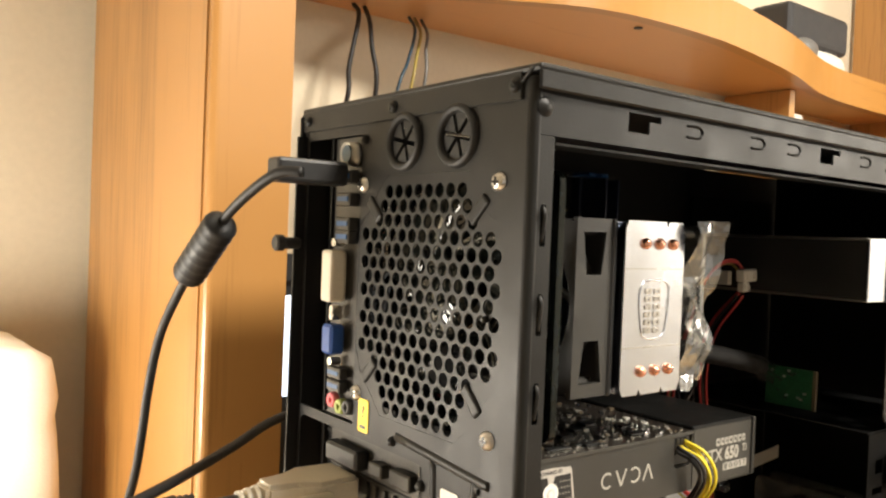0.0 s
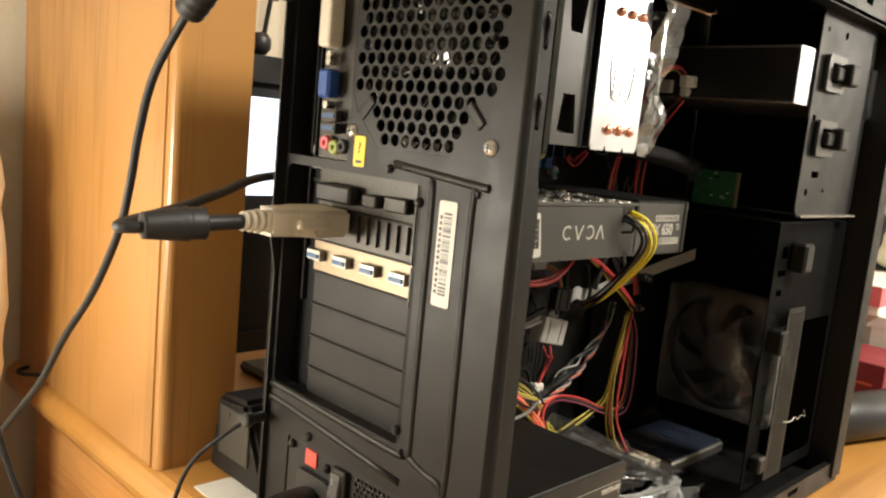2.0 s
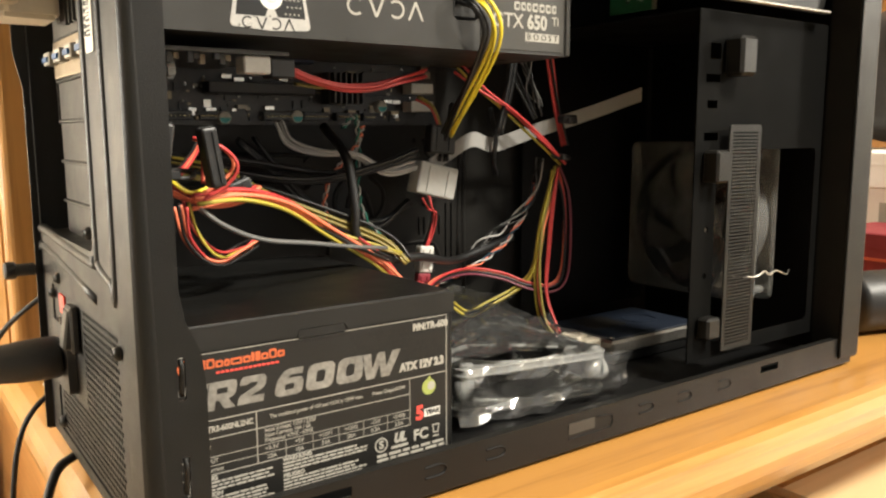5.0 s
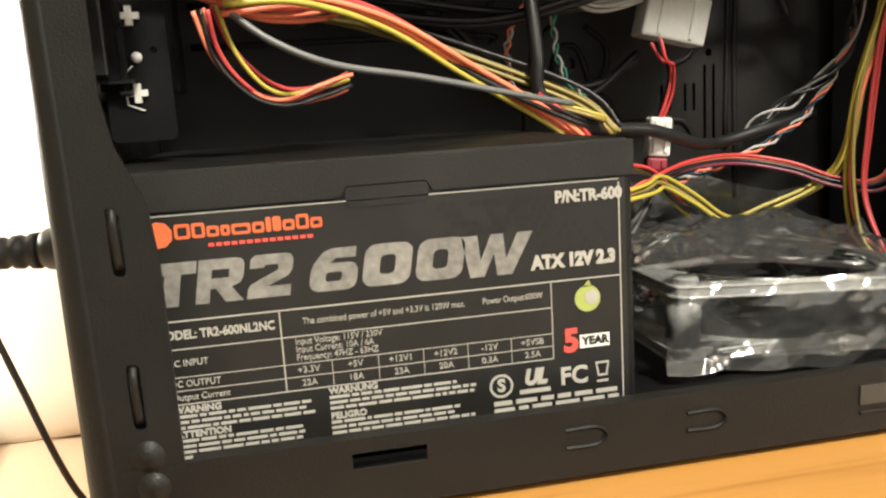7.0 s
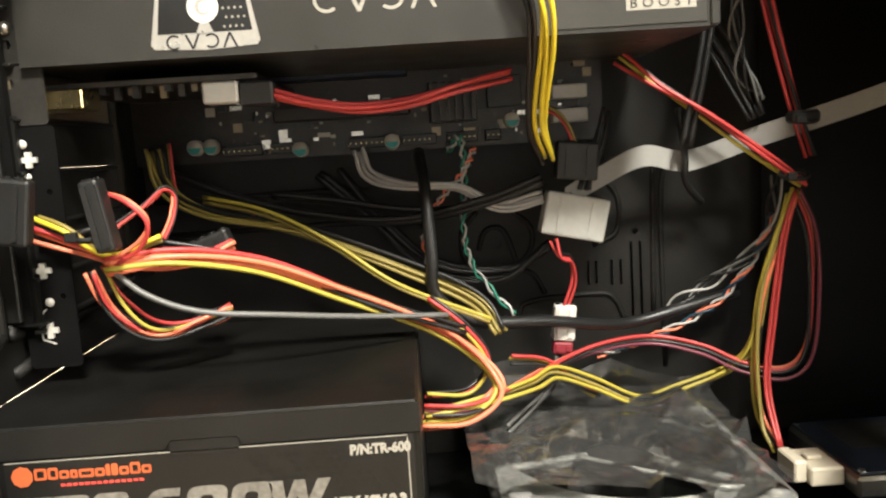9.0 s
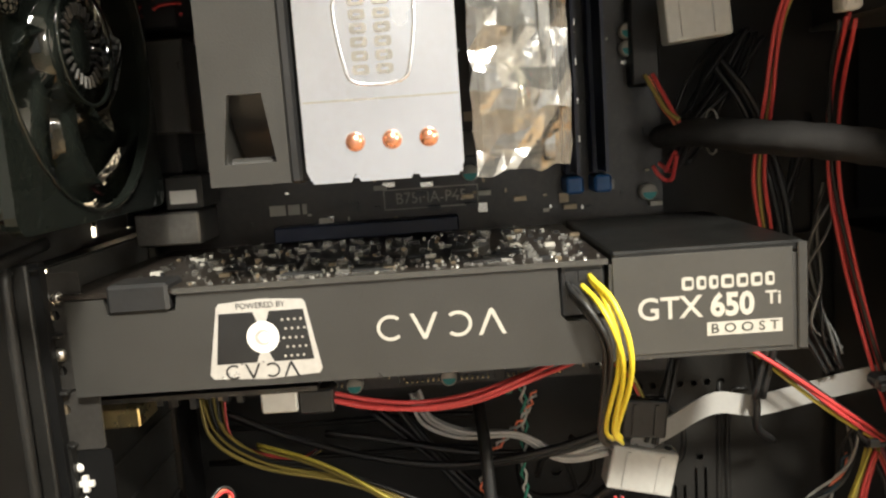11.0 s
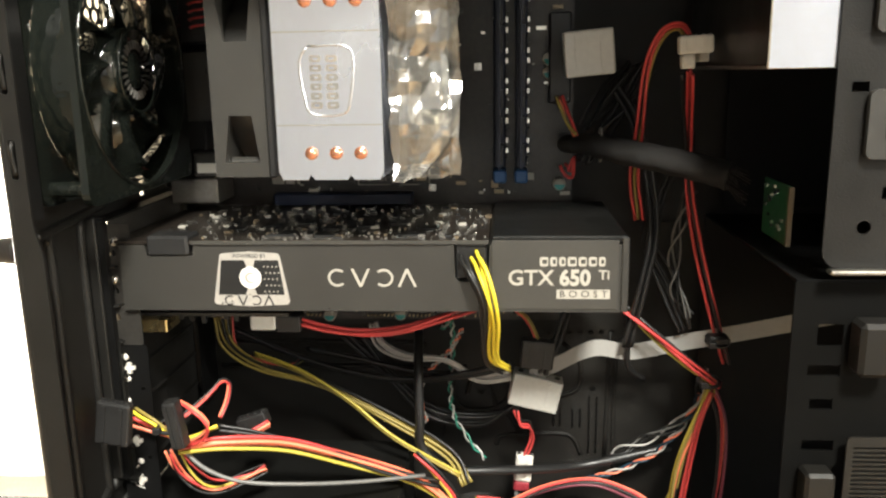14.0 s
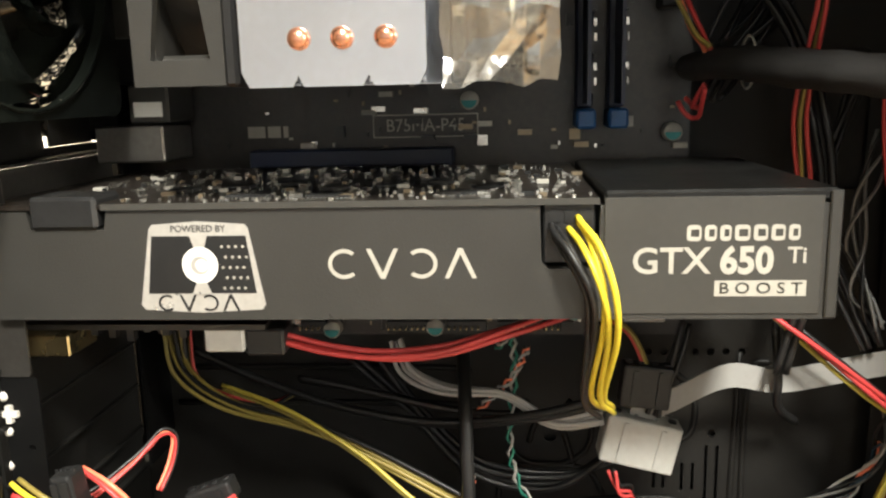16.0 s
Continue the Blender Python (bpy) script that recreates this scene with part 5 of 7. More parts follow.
for x0, x1, z0, z1, y0, m, lab in ((0.012, 0.041, 0.270, 0.285, 0.150, "zinc", "steel port block"), (0.026, 0.043, 0.286, 0.301, 0.153, "gpu_plate", "grey port block"), (0.014, 0.034, 0.302, 0.332, 0.156, "chip", ""),
                                   (0.022, 0.042, 0.320, 0.361, 0.150, "gpu_plate", "grey heat sink"), (0.014, 0.040, 0.366, 0.392, 0.155, "chip", ""), (0.014, 0.034, 0.396, 0.424, 0.150, "zinc", "steel port block"), (0.150, 0.172, 0.300, 0.312, 0.170, "gpu_plate", "")):
    part("port_block", box(x0, x1, y0, 0.1806, z0, z1, 0.0008), m, board, lab)
part("block_sticker", box(0.0285, 0.0405, 0.1523, 0.1528, 0.2885, 0.2945), "paper", board, "small white sticker")
coil = sweep([Vector((0.036 + 0.006 * math.cos(a * 0.9), 0.156 + 0.006 * math.sin(a * 0.9), 0.372 + 0.00032 * a * 2)) for a in range(60)], 0.0008, 5)
part("coil", coil, "w_red", board, "red copper coil", smooth=True)

# rear ports
ports = thing("port_panel", (0.002, 0.158, 0.36), "steel rear port panel of the motherboard", "port panel")
part("shield_plate", box(0.0030, 0.0040, 0.1302, 0.1620, 0.2785, 0.4295), "dull", ports)
shield_x = 0.0014
mouse = part("round_port", lathe([(0.0, -0.0045), (0.0050, -0.0045), (0.0062, -0.0062), (0.0066, 0.0)], (shield_x, 0.139, 0.4200), "x", 18), "zinc", ports, "round mouse port", smooth=True)
part("socket", cyl((shield_x - 0.0052, 0.139, 0.4200), 0.0045, 0.0012, "x"), "w_blue", mouse)
for z in (0.408, 0.396, 0.383, 0.376):
    port = part("usb_port", box(-0.0045, 0.0015, 0.1335, 0.1475, z - 0.0035, z + 0.0035, 0.0005), "dull", ports, "steel port with a blue tongue")
    part("tongue", box(-0.0050, -0.0040, 0.1350, 0.1460, z - 0.0010, z + 0.0015), "blue", port)
part("video_socket", box(-0.0090, 0.0015, 0.143, 0.154, 0.3410, 0.3690, 0.002, 2), "ivory", ports, "ivory video socket")
part("video_socket", box(-0.0075, 0.0015, 0.1430, 0.1535, 0.3130, 0.3290, 0.0015), "vga", ports, "blue video socket")
for z in (0.3370, 0.3335, 0.3090, 0.3730):
    part("hex_nut", cyl((-0.0020, 0.148, z), 0.0024, 0.006, "x", n=6), "steel", ports)
for z in (0.303, 0.296):
    port = part("usb_port", box(-0.0035, 0.0015, 0.139, 0.153, z - 0.003, z + 0.003, 0.0005), "dull", ports, "steel port with a blue tongue")
    part("tongue", box(-0.0040, -0.0034, 0.1405, 0.1515, z - 0.0010, z + 0.0012), "blue", port)
for y, z, m in ((0.1500, 0.2875, "pink"), (0.1415, 0.2855, "lime"), (0.1340, 0.2865, "black")):
    part("audio_jack", lathe([(0.0016, 0.0), (0.0016, -0.0035), (0.0036, -0.0038), (0.0042, -0.0020), (0.0042, 0.0)], (0.0012, y, z), "x", 14), m, ports, "round audio jack", smooth=True)

# ---- stickers on the case ----
yel = part("sticker", plate(rounded(0.1142, 0.1238, 0.2765, 0.2935, 0.0012), [], 0.0003, on_x(-0.0005)), "yellow_label", case, "yellow inspection sticker")
lettering("?", 0.0085, "chip", yel, (-0.0007, 0.1190, 0.2868), FACE_X)
part("text_bar", box(-0.0008, -0.0004, 0.1165, 0.1215, 0.2785, 0.2800), "chip", yel)
code = part("barcode_sticker", plate(rounded(0.0395, 0.0520, 0.2130, 0.2665, 0.0014), [], 0.0003, on_x(-0.0005)), "paper", case, "white barcode sticker")
rnd = random.Random(5)
z = 0.2190
while z < 0.2600:
    w = rnd.choice((0.0003, 0.0006, 0.0010))
    part("code_bar", box(-0.0008, -0.0004, 0.0425, 0.0478, z, z + w), "chip", code)
    z += w + rnd.choice((0.0004, 0.0007, 0.0011))
for k in range(14):
    part("text_bar", box(-0.0008, -0.0004, 0.0490, 0.0505, 0.2195 + 0.0029 * k, 0.2213 + 0.0029 * k), "chip", code)

# ---- drives ----
odd = thing("optical_drive", (0.4, 0.09, 0.345), "optical drive with a bare metal side in the upper bay", "optical drive")
part("side_wall", box(0.3230, 0.498, 0.0190, 0.0205, 0.3455, 0.388, 0.0004), "alu", odd, "bright bare metal side")
part("rear_wall", box(0.3240, 0.3252, 0.0215, 0.166, 0.3475, 0.386), "chip", odd)
part("cover", box(0.3232, 0.498, 0.0206, 0.167, 0.3864, 0.3880, 0.0004), "zinc", odd)
part("base", box(0.3232, 0.498, 0.0206, 0.167, 0.3455, 0.3472, 0.0004), "zinc", odd)
part("far_wall", box(0.3260, 0.498, 0.1655, 0.1668, 0.3475, 0.386), "zinc", odd)
part("power_socket", box(0.3190, 0.3240, 0.120, 0.136, 0.3495, 0.3600, 0.0006), "white", odd)
hdd = thing("hard_drive", (0.387, 0.115, 0.019), "blue-grey hard drive lying on the case floor", "hard drive")
part("body", box(0.3390, 0.4350, 0.082, 0.149, 0.0265, 0.0362, 0.0015), "zinc", hdd)
part("lid", box(0.3402, 0.4340, 0.0835, 0.1475, 0.0363, 0.0378, 0.0006), "drive_lid", hdd, "dark blue lid")
part("label", box(0.352, 0.385, 0.110, 0.140, 0.0379, 0.0381), "dull", hdd)
part("raised_ring", plate(disc(0.405, 0.116, 0.014, 24), [disc(0.405, 0.116, 0.0125, 24)], 0.0005, on_z(0.0379)), "drive_lid", hdd)
for x in (0.3425, 0.4315):
    for y in (0.0860, 0.1450):
        part("lid_screw", cyl((x, y, 0.0381), 0.0016, 0.0006, "z", n=10), "steel", hdd)
part("mount", box(0.342, 0.432, 0.084, 0.147, 0.0190, 0.0260, 0.001), "case_in", hdd)
plug = thing("drive_plug", (0.327, 0.10, 0.03), "white plastic drive power plug", "connector")
part("body", box(0.3235, 0.3385, 0.092, 0.116, 0.0290, 0.0375, 0.0008), "ivory", plug)
part("hood", box(0.3175, 0.3232, 0.095, 0.113, 0.0300, 0.0400, 0.0008), "ivory", plug)
part("latch", box(0.3260, 0.3330, 0.101, 0.107, 0.0376, 0.0395, 0.0005), "ivory", plug)
green = thing("small_circuit_board", (0.352, 0.085, 0.275), "small green circuit board beside the drive bay", "circuit board")
part("board", box(0.3520, 0.3535, 0.068, 0.105, 0.261, 0.290), "pcb_green", green)
rnd = random.Random(2)
for k in range(16):
    y, z = rnd.uniform(0.07, 0.10), rnd.uniform(0.263, 0.287)
    part("component", box(0.3508, 0.3519, y, y + 0.002, z, z + 0.0015), rnd.choice(("solder", "chip", "print")), green)
part("edge", box(0.3515, 0.3538, 0.0655, 0.0679, 0.261, 0.290), "bronze", green)
intake = thing("intake_fan", (0.465, 0.109, 0.055), "clear plastic intake fan behind the drive cage", "fan")
fan(intake, 0.452, 0.477, 0.050, 0.168, 0.055, 0.173, "clear_dim", "clear_dim", 7, 0.02)
# beads added for the gleam along the clear frame's edges
for x in (0.4515, 0.4775):
    square = [Vector((x, u, v)) for u, v in rounded(0.050, 0.168, 0.055, 0.173, 0.006)]
    part("rim", sweep(square + square[:1], 0.0008, 6), "clear_dim", intake, smooth=True)
    part("rim", sweep([Vector((x, u, v)) for u, v in disc(0.109, 0.114, 0.0563, 36) + disc(0.109, 0.114, 0.0563, 36)[:1]], 0.0009, 6), "clear_dim", intake, smooth=True)

part("wrap", turned(creased(0.112, 0.112, 18, 18, 41, 0.0020), Matrix.Translation((0.4475, 0.109, 0.114)) @ Matrix.Rotation(math.pi / -2, 4, "Z")), "film", intake, "creased clear film")

# clear fan lying in its wrap on the case floor
packet = thing("wrapped_fan", (0.23, 0.08, 0.02), "clear case fan lying in crumpled clear wrap", "fan")
PX, PY, PZ = 0.2420, 0.1080, 0.0340


def lay(bm):
    """Turns a fan built about the x axle onto its back on the floor."""
    return turned(bm, Matrix.Translation((PX, PY, PZ)) @ Matrix.Rotation(radians(-1), 4, "Z") @ Matrix.Rotation(radians(3), 4, "Y") @ Matrix.Scale(1.065, 4))


def ring_z(z0, r_in):
    return plate(rounded(-0.054, 0.054, -0.054, 0.054, 0.006), [disc(0, 0, r_in, 36)], 0.0035, lambda u, v, w: Vector((u, v, z0 + w)))


part("frame_front", lay(ring_z(0.009, 0.0515)), "post", packet)
part("frame_rear", lay(ring_z(-0.0125, 0.0515)), "post", packet)
part("duct", lay(lathe([(0.0515, -0.009), (0.052, 0.0), (0.0515, 0.009)], (0, 0, 0), "z", 36)), "film", packet, smooth=True)
part("hub", lay(lathe([(0.0, 0.008), (0.016, 0.008), (0.019, 0.006), (0.019, -0.009), (0.0, -0.009)], (0, 0, 0), "z", 26)), "black", packet, smooth=True)
for s in (-1, 1):
    for w in (-1, 1):
        part("corner_post", lay(cyl((s * 0.0475, w * 0.0475, -0.0005), 0.0058, 0.0185, "z", n=12)), "post", packet, smooth=True)
for k in range(7):
    a = 2 * math.pi * k / 7
    bl = bmesh.new()
    rows = [[bl.verts.new((r * math.cos(a + d + 0.12 * i), r * math.sin(a + d + 0.12 * i), 0.007 * (1 - 2 * j / 3))) for j, d in enumerate((-0.28, -0.1, 0.1, 0.28))] for i, r in enumerate((0.019, 0.029, 0.039, 0.049))]
    for p, q in zip(rows, rows[1:]):
        for j in range(3):
            bl.faces.new((p[j], p[j + 1], q[j + 1], q[j]))
    part("blade", lay(bl), "clear", packet, smooth=True)
# whitish beads paint the gleam that runs along the frame's edges
for z in (0.0125, 0.009, -0.009, -0.0125):
    square = [Vector((u, v, z)) for u, v in rounded(-0.054, 0.054, -0.054, 0.054, 0.006)]
    part("rim", lay(sweep(square + square[:1], 0.0006, 6)), "rim", packet, "whitish bead painting the gleam of a clear edge", smooth=True)
for z in (0.0125, -0.009):
    part("rim", lay(sweep([Vector((u, v, z)) for u, v in disc(0, 0, 0.0515, 36) + disc(0, 0, 0.0515, 36)[:1]], 0.0008, 6)), "rim", packet, "whitish bead painting the gleam of a clear edge", smooth=True)
for s in (-1, 1):
    for w in (-1, 1):
        part("screw_post", lay(cyl((s * 0.0475, w * 0.0475, -0.0005), 0.0022, 0.0225, "z", n=8)), "rim", packet, smooth=True)
part("wrap", lay(turned(creased(0.118, 0.030, 20, 7, 11, 0.0034), Matrix.Translation((0.0, -0.0600, 0.001)))), "film", packet, "crumpled clear plastic wrap")
part("wrap", lay(turned(creased(0.118, 0.118, 15, 16, 23, 0.0034), Matrix.Translation((-0.006, 0.006, 0.0195)) @ Matrix.Rotation(math.pi / -2, 4, "X"))), "film", packet, "crumpled clear plastic wrap")
part("wrap", lay(turned(creased(0.112, 0.052, 14, 8, 29, 0.0040), Matrix.Translation((-0.004, 0.052, 0.020)) @ Matrix.Rotation(radians(38), 4, "X"))), "film", packet, "crumpled clear plastic wrap")
for k in range(4):
    d = 0.0011 * k
    part("lead", lay(sweep(curve([(0.046 - d, -0.030, 0.0135), (0.056, -0.044, 0.008), (0.050 - d, -0.0575, -0.001), (0.026, -0.0580 - d / 3, -0.0050 + d), (-0.004, -0.0580, -0.0085 + d), (-0.034, -0.0575 - d / 3, -0.0105 + d), (-0.052, -0.0570, -0.0110 + d / 2)], 6), 0.0006, 6)), "rim", packet, "clear fan lead", smooth=True)
for s in (-1, 1):
    for w in (-1, 1):
        part("corner_lug", lay(cyl((s * 0.0475, w * 0.0475, 0.0135), 0.0045, 0.0035, "z", n=14, bevel=0.0008)), "post", packet, "round moulded corner lug")
for k in range(3):
    a = radians(200 + 120 * k)
    part("arm", lay(sweep([Vector((r * math.cos(a), r * math.sin(a), 0.0115)) for r in (0.016, 0.034, 0.052)], 0.0016, 8)), "post", packet, "clear moulded arm")
part("lead", lay(sweep(curve([(-0.020, -0.012, 0.0140), (0.005, -0.034, 0.0160), (0.030, -0.046, 0.0150), (0.048, -0.040, 0.0145)], 6), 0.0009, 6)), "rim", packet, "clear fan lead", smooth=True)

# ---- cables inside the case ----
def bundle(name, label, pts, colours, spread, radius, twist=0.0):
    """A loose bundle of wires along one line, each wire a part."""
    line = curve(pts, 7)
    owner = thing(name, tuple(line[0]), label, "cable", "cables in the case")
    seed = sum(ord(c) for c in label)
    for k, colour in enumerate(colours):
        a0 = 2 * math.pi * k / max(len(colours), 1) + seed
        own = []
        for i, q in enumerate(line):
            s = i / len(line)
            a = a0 + twist * 2 * math.pi * s + 0.9 * math.sin(3.1 * s + k)
            far = spread * (0.62 + 0.38 * math.sin(5 * s + 2.1 * k + seed)) if not twist else spread
            way = (line[min(i + 1, len(line) - 1)] - line[max(i - 1, 0)]).normalized()
            n1 = way.cross(Vector((0.2, 0.9, 0.35))).normalized()
            n2 = way.cross(n1)
            own.append(q + far * (math.cos(a) * n1 + math.sin(a) * n2))
        part("wire", sweep(own, radius * (0.86 if len(colours) > 1 else 1.0), 7), colour, owner, smooth=True)
    return owner


bundle("power_cable", "red orange and yellow power cable over the power supply", [(0.042, 0.060, 0.151), (0.067, 0.066, 0.152), (0.095, 0.080, 0.145), (0.125, 0.095, 0.129), (0.161, 0.110, 0.109), (0.182, 0.112, 0.092), (0.189, 0.105, 0.079), (0.175, 0.100, 0.069), (0.155, 0.100, 0.068)], ['w_orange', 'w_orange', 'w_red', 'w_orange', 'w_orange', 'w_myellow'], 0.0038, 0.0013)
# the darker yellow carries part of the shade under the card
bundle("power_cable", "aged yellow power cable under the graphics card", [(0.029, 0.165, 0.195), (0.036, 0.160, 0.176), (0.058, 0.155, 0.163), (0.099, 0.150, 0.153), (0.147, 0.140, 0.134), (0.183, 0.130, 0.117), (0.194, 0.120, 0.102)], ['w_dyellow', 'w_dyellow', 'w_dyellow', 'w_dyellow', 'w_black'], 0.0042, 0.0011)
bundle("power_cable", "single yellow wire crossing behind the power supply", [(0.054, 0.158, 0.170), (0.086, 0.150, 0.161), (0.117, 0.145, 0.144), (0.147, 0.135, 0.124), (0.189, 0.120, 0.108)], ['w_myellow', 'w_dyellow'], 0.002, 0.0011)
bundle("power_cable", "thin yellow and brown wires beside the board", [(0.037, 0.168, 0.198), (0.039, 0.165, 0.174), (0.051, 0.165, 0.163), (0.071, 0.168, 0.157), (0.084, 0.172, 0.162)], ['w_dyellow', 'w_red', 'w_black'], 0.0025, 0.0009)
bundle("fan_cable", "bright red wires curving under the graphics card", [(0.103, 0.0905, 0.2145), (0.120, 0.093, 0.2085), (0.138, 0.095, 0.2048), (0.158, 0.096, 0.2062), (0.178, 0.100, 0.2120), (0.203, 0.112, 0.2180)], ['w_red', 'w_red', 'w_red'], 0.0030, 0.0012)
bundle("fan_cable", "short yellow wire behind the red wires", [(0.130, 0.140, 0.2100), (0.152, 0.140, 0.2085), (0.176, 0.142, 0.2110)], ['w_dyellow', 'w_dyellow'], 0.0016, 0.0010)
bundle("front_panel_cable", "white wires curving off the board", [(0.131, 0.168, 0.188), (0.136, 0.162, 0.176), (0.153, 0.155, 0.170), (0.179, 0.155, 0.168), (0.199, 0.152, 0.158), (0.220, 0.150, 0.161)], ['w_white', 'w_white', 'w_white', 'w_white'], 0.0032, 0.0012)
bundle("usb_cable", "thick black cable hanging from the board", [(0.161, 0.165, 0.186), (0.163, 0.140, 0.167), (0.164, 0.132, 0.137), (0.165, 0.132, 0.119), (0.183, 0.132, 0.105), (0.218, 0.140, 0.101), (0.260, 0.165, 0.091), (0.294, 0.170, 0.096), (0.325, 0.175, 0.102)], ['w_black'], 0, 0.003)
bundle("front_panel_cable", "twisted green and white wire pair", [(0.176, 0.168, 0.185), (0.182, 0.162, 0.192), (0.183, 0.160, 0.174), (0.181, 0.158, 0.147), (0.185, 0.155, 0.127), (0.203, 0.150, 0.103)], ['w_green', 'w_white'], 0.0014, 0.0008, twist=9)
bundle("front_panel_cable", "twisted orange and white wire pair", [(0.189, 0.165, 0.186), (0.182, 0.160, 0.174), (0.170, 0.162, 0.161), (0.161, 0.165, 0.143), (0.164, 0.168, 0.120)], ['w_orange', 'w_white'], 0.0014, 0.0008, twist=8)
bundle("data_cable", "black cable running along the tray", [(0.036, 0.172, 0.183), (0.068, 0.170, 0.169), (0.110, 0.165, 0.157), (0.152, 0.160, 0.152), (0.192, 0.150, 0.160), (0.219, 0.145, 0.170)], ['w_black', 'w_black'], 0.0022, 0.002)
bundle("data_cable", "black cable sagging along the tray", [(0.109, 0.178, 0.178), (0.136, 0.175, 0.154), (0.164, 0.172, 0.124), (0.199, 0.170, 0.118), (0.224, 0.165, 0.137)], ['w_black', 'w_black'], 0.0026, 0.0018)
bundle("data_cable", "black cable along the tray", [(0.085, 0.172, 0.168), (0.119, 0.170, 0.163), (0.159, 0.165, 0.157), (0.193, 0.160, 0.158), (0.220, 0.150, 0.166)], ['w_black', 'w_black'], 0.0024, 0.0018)
bundle("data_cable", "black cable behind the power supply", [(0.120, 0.178, 0.180), (0.144, 0.175, 0.149), (0.169, 0.172, 0.127), (0.204, 0.172, 0.122), (0.225, 0.165, 0.133)], ['w_black', 'w_black'], 0.0024, 0.0018)
bundle("card_power_cable", "yellow and black power cable plugged into the graphics card", [(0.201, 0.069, 0.257), (0.205, 0.058, 0.251), (0.209, 0.054, 0.238), (0.211, 0.062, 0.222), (0.211, 0.085, 0.196), (0.218, 0.110, 0.181)], ['w_yellow', 'w_yellow', 'w_yellow'], 0.003, 0.0012)
bundle("card_power_cable", "black power wires plugged into the graphics card", [(0.195, 0.069, 0.255), (0.199, 0.060, 0.249), (0.204, 0.058, 0.237), (0.205, 0.066, 0.221), (0.206, 0.088, 0.194), (0.214, 0.110, 0.180)], ['w_black', 'w_black', 'w_black'], 0.003, 0.0012)
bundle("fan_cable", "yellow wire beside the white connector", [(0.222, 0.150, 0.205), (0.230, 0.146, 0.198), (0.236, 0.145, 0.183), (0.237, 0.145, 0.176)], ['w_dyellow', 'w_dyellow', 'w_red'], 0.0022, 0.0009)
bundle("fan_cable", "thin red wires joining two white connectors", [(0.223, 0.143, 0.140), (0.226, 0.142, 0.132), (0.232, 0.145, 0.129), (0.234, 0.150, 0.117), (0.229, 0.153, 0.103)], ['w_red', 'w_red', 'w_black'], 0.003, 0.0009)
bundle("fan_cable", "grey wires below the white fan connector", [(0.225, 0.153, 0.081), (0.223, 0.150, 0.072), (0.214, 0.140, 0.064), (0.203, 0.125, 0.060), (0.193, 0.110, 0.059)], ['w_grey', 'w_black', 'w_grey'], 0.002, 0.001)
bundle("power_cable", "orange and red cable along the case floor", [(0.156, 0.100, 0.075), (0.175, 0.100, 0.074), (0.195, 0.115, 0.076), (0.221, 0.140, 0.079), (0.246, 0.155, 0.082), (0.274, 0.162, 0.082), (0.298, 0.155, 0.077), (0.314, 0.145, 0.070), (0.333, 0.138, 0.067), (0.345, 0.138, 0.078), (0.349, 0.140, 0.111), (0.348, 0.142, 0.138), (0.342, 0.145, 0.156)], ['w_orange', 'w_red', 'w_black', 'w_purple'], 0.0036, 0.0011)
bundle("power_cable", "yellow cable crossing the case floor", [(0.156, 0.100, 0.072), (0.181, 0.105, 0.075), (0.206, 0.118, 0.077), (0.219, 0.130, 0.078), (0.239, 0.140, 0.068), (0.264, 0.150, 0.054), (0.284, 0.150, 0.059), (0.309, 0.148, 0.069), (0.318, 0.142, 0.084), (0.325, 0.142, 0.118), (0.341, 0.145, 0.157)], ['w_myellow', 'w_dyellow', 'w_myellow'], 0.0034, 0.0011)
bundle("power_cable", "yellow cable looping over the case floor", [(0.157, 0.110, 0.078), (0.177, 0.115, 0.077), (0.186, 0.118, 0.089), (0.176, 0.120, 0.105), (0.161, 0.125, 0.119)], ['w_myellow', 'w_red', 'w_black'], 0.003, 0.0011)
bundle("power_cable", "short coloured wires crossing the floor", [(0.198, 0.130, 0.087), (0.214, 0.135, 0.082), (0.228, 0.140, 0.069), (0.242, 0.145, 0.060)], ['w_myellow', 'w_red', 'w_black'], 0.003, 0.001)
bundle("drive_power_cable", "red and yellow cable hanging down to the lower drive", [(0.340, 0.145, 0.154), (0.332, 0.142, 0.134), (0.322, 0.140, 0.107), (0.318, 0.138, 0.074), (0.318, 0.132, 0.049), (0.321, 0.120, 0.036)], ['w_myellow', 'w_black', 'w_orange', 'w_dyellow'], 0.0034, 0.0012)
bundle("drive_power_cable", "red wires hanging down to the lower drive", [(0.341, 0.142, 0.154), (0.333, 0.138, 0.132), (0.326, 0.135, 0.097), (0.321, 0.130, 0.065), (0.321, 0.115, 0.039)], ['w_red', 'w_red'], 0.0024, 0.0011)
bundle("power_cable", "red and yellow cable tied behind the graphics card", [(0.262, 0.160, 0.226), (0.278, 0.154, 0.212), (0.299, 0.145, 0.197), (0.325, 0.140, 0.176), (0.345, 0.142, 0.160)], ['w_red', 'w_red', 'w_myellow', 'w_black'], 0.0046, 0.0012)
bundle("drive_power_cable", "red wires running up to the optical drive", [(0.350, 0.145, 0.172), (0.341, 0.145, 0.204), (0.330, 0.142, 0.244), (0.322, 0.140, 0.281), (0.317, 0.130, 0.315), (0.310, 0.104, 0.344)], ['w_red', 'w_red', 'w_black', 'w_red'], 0.0038, 0.0011)
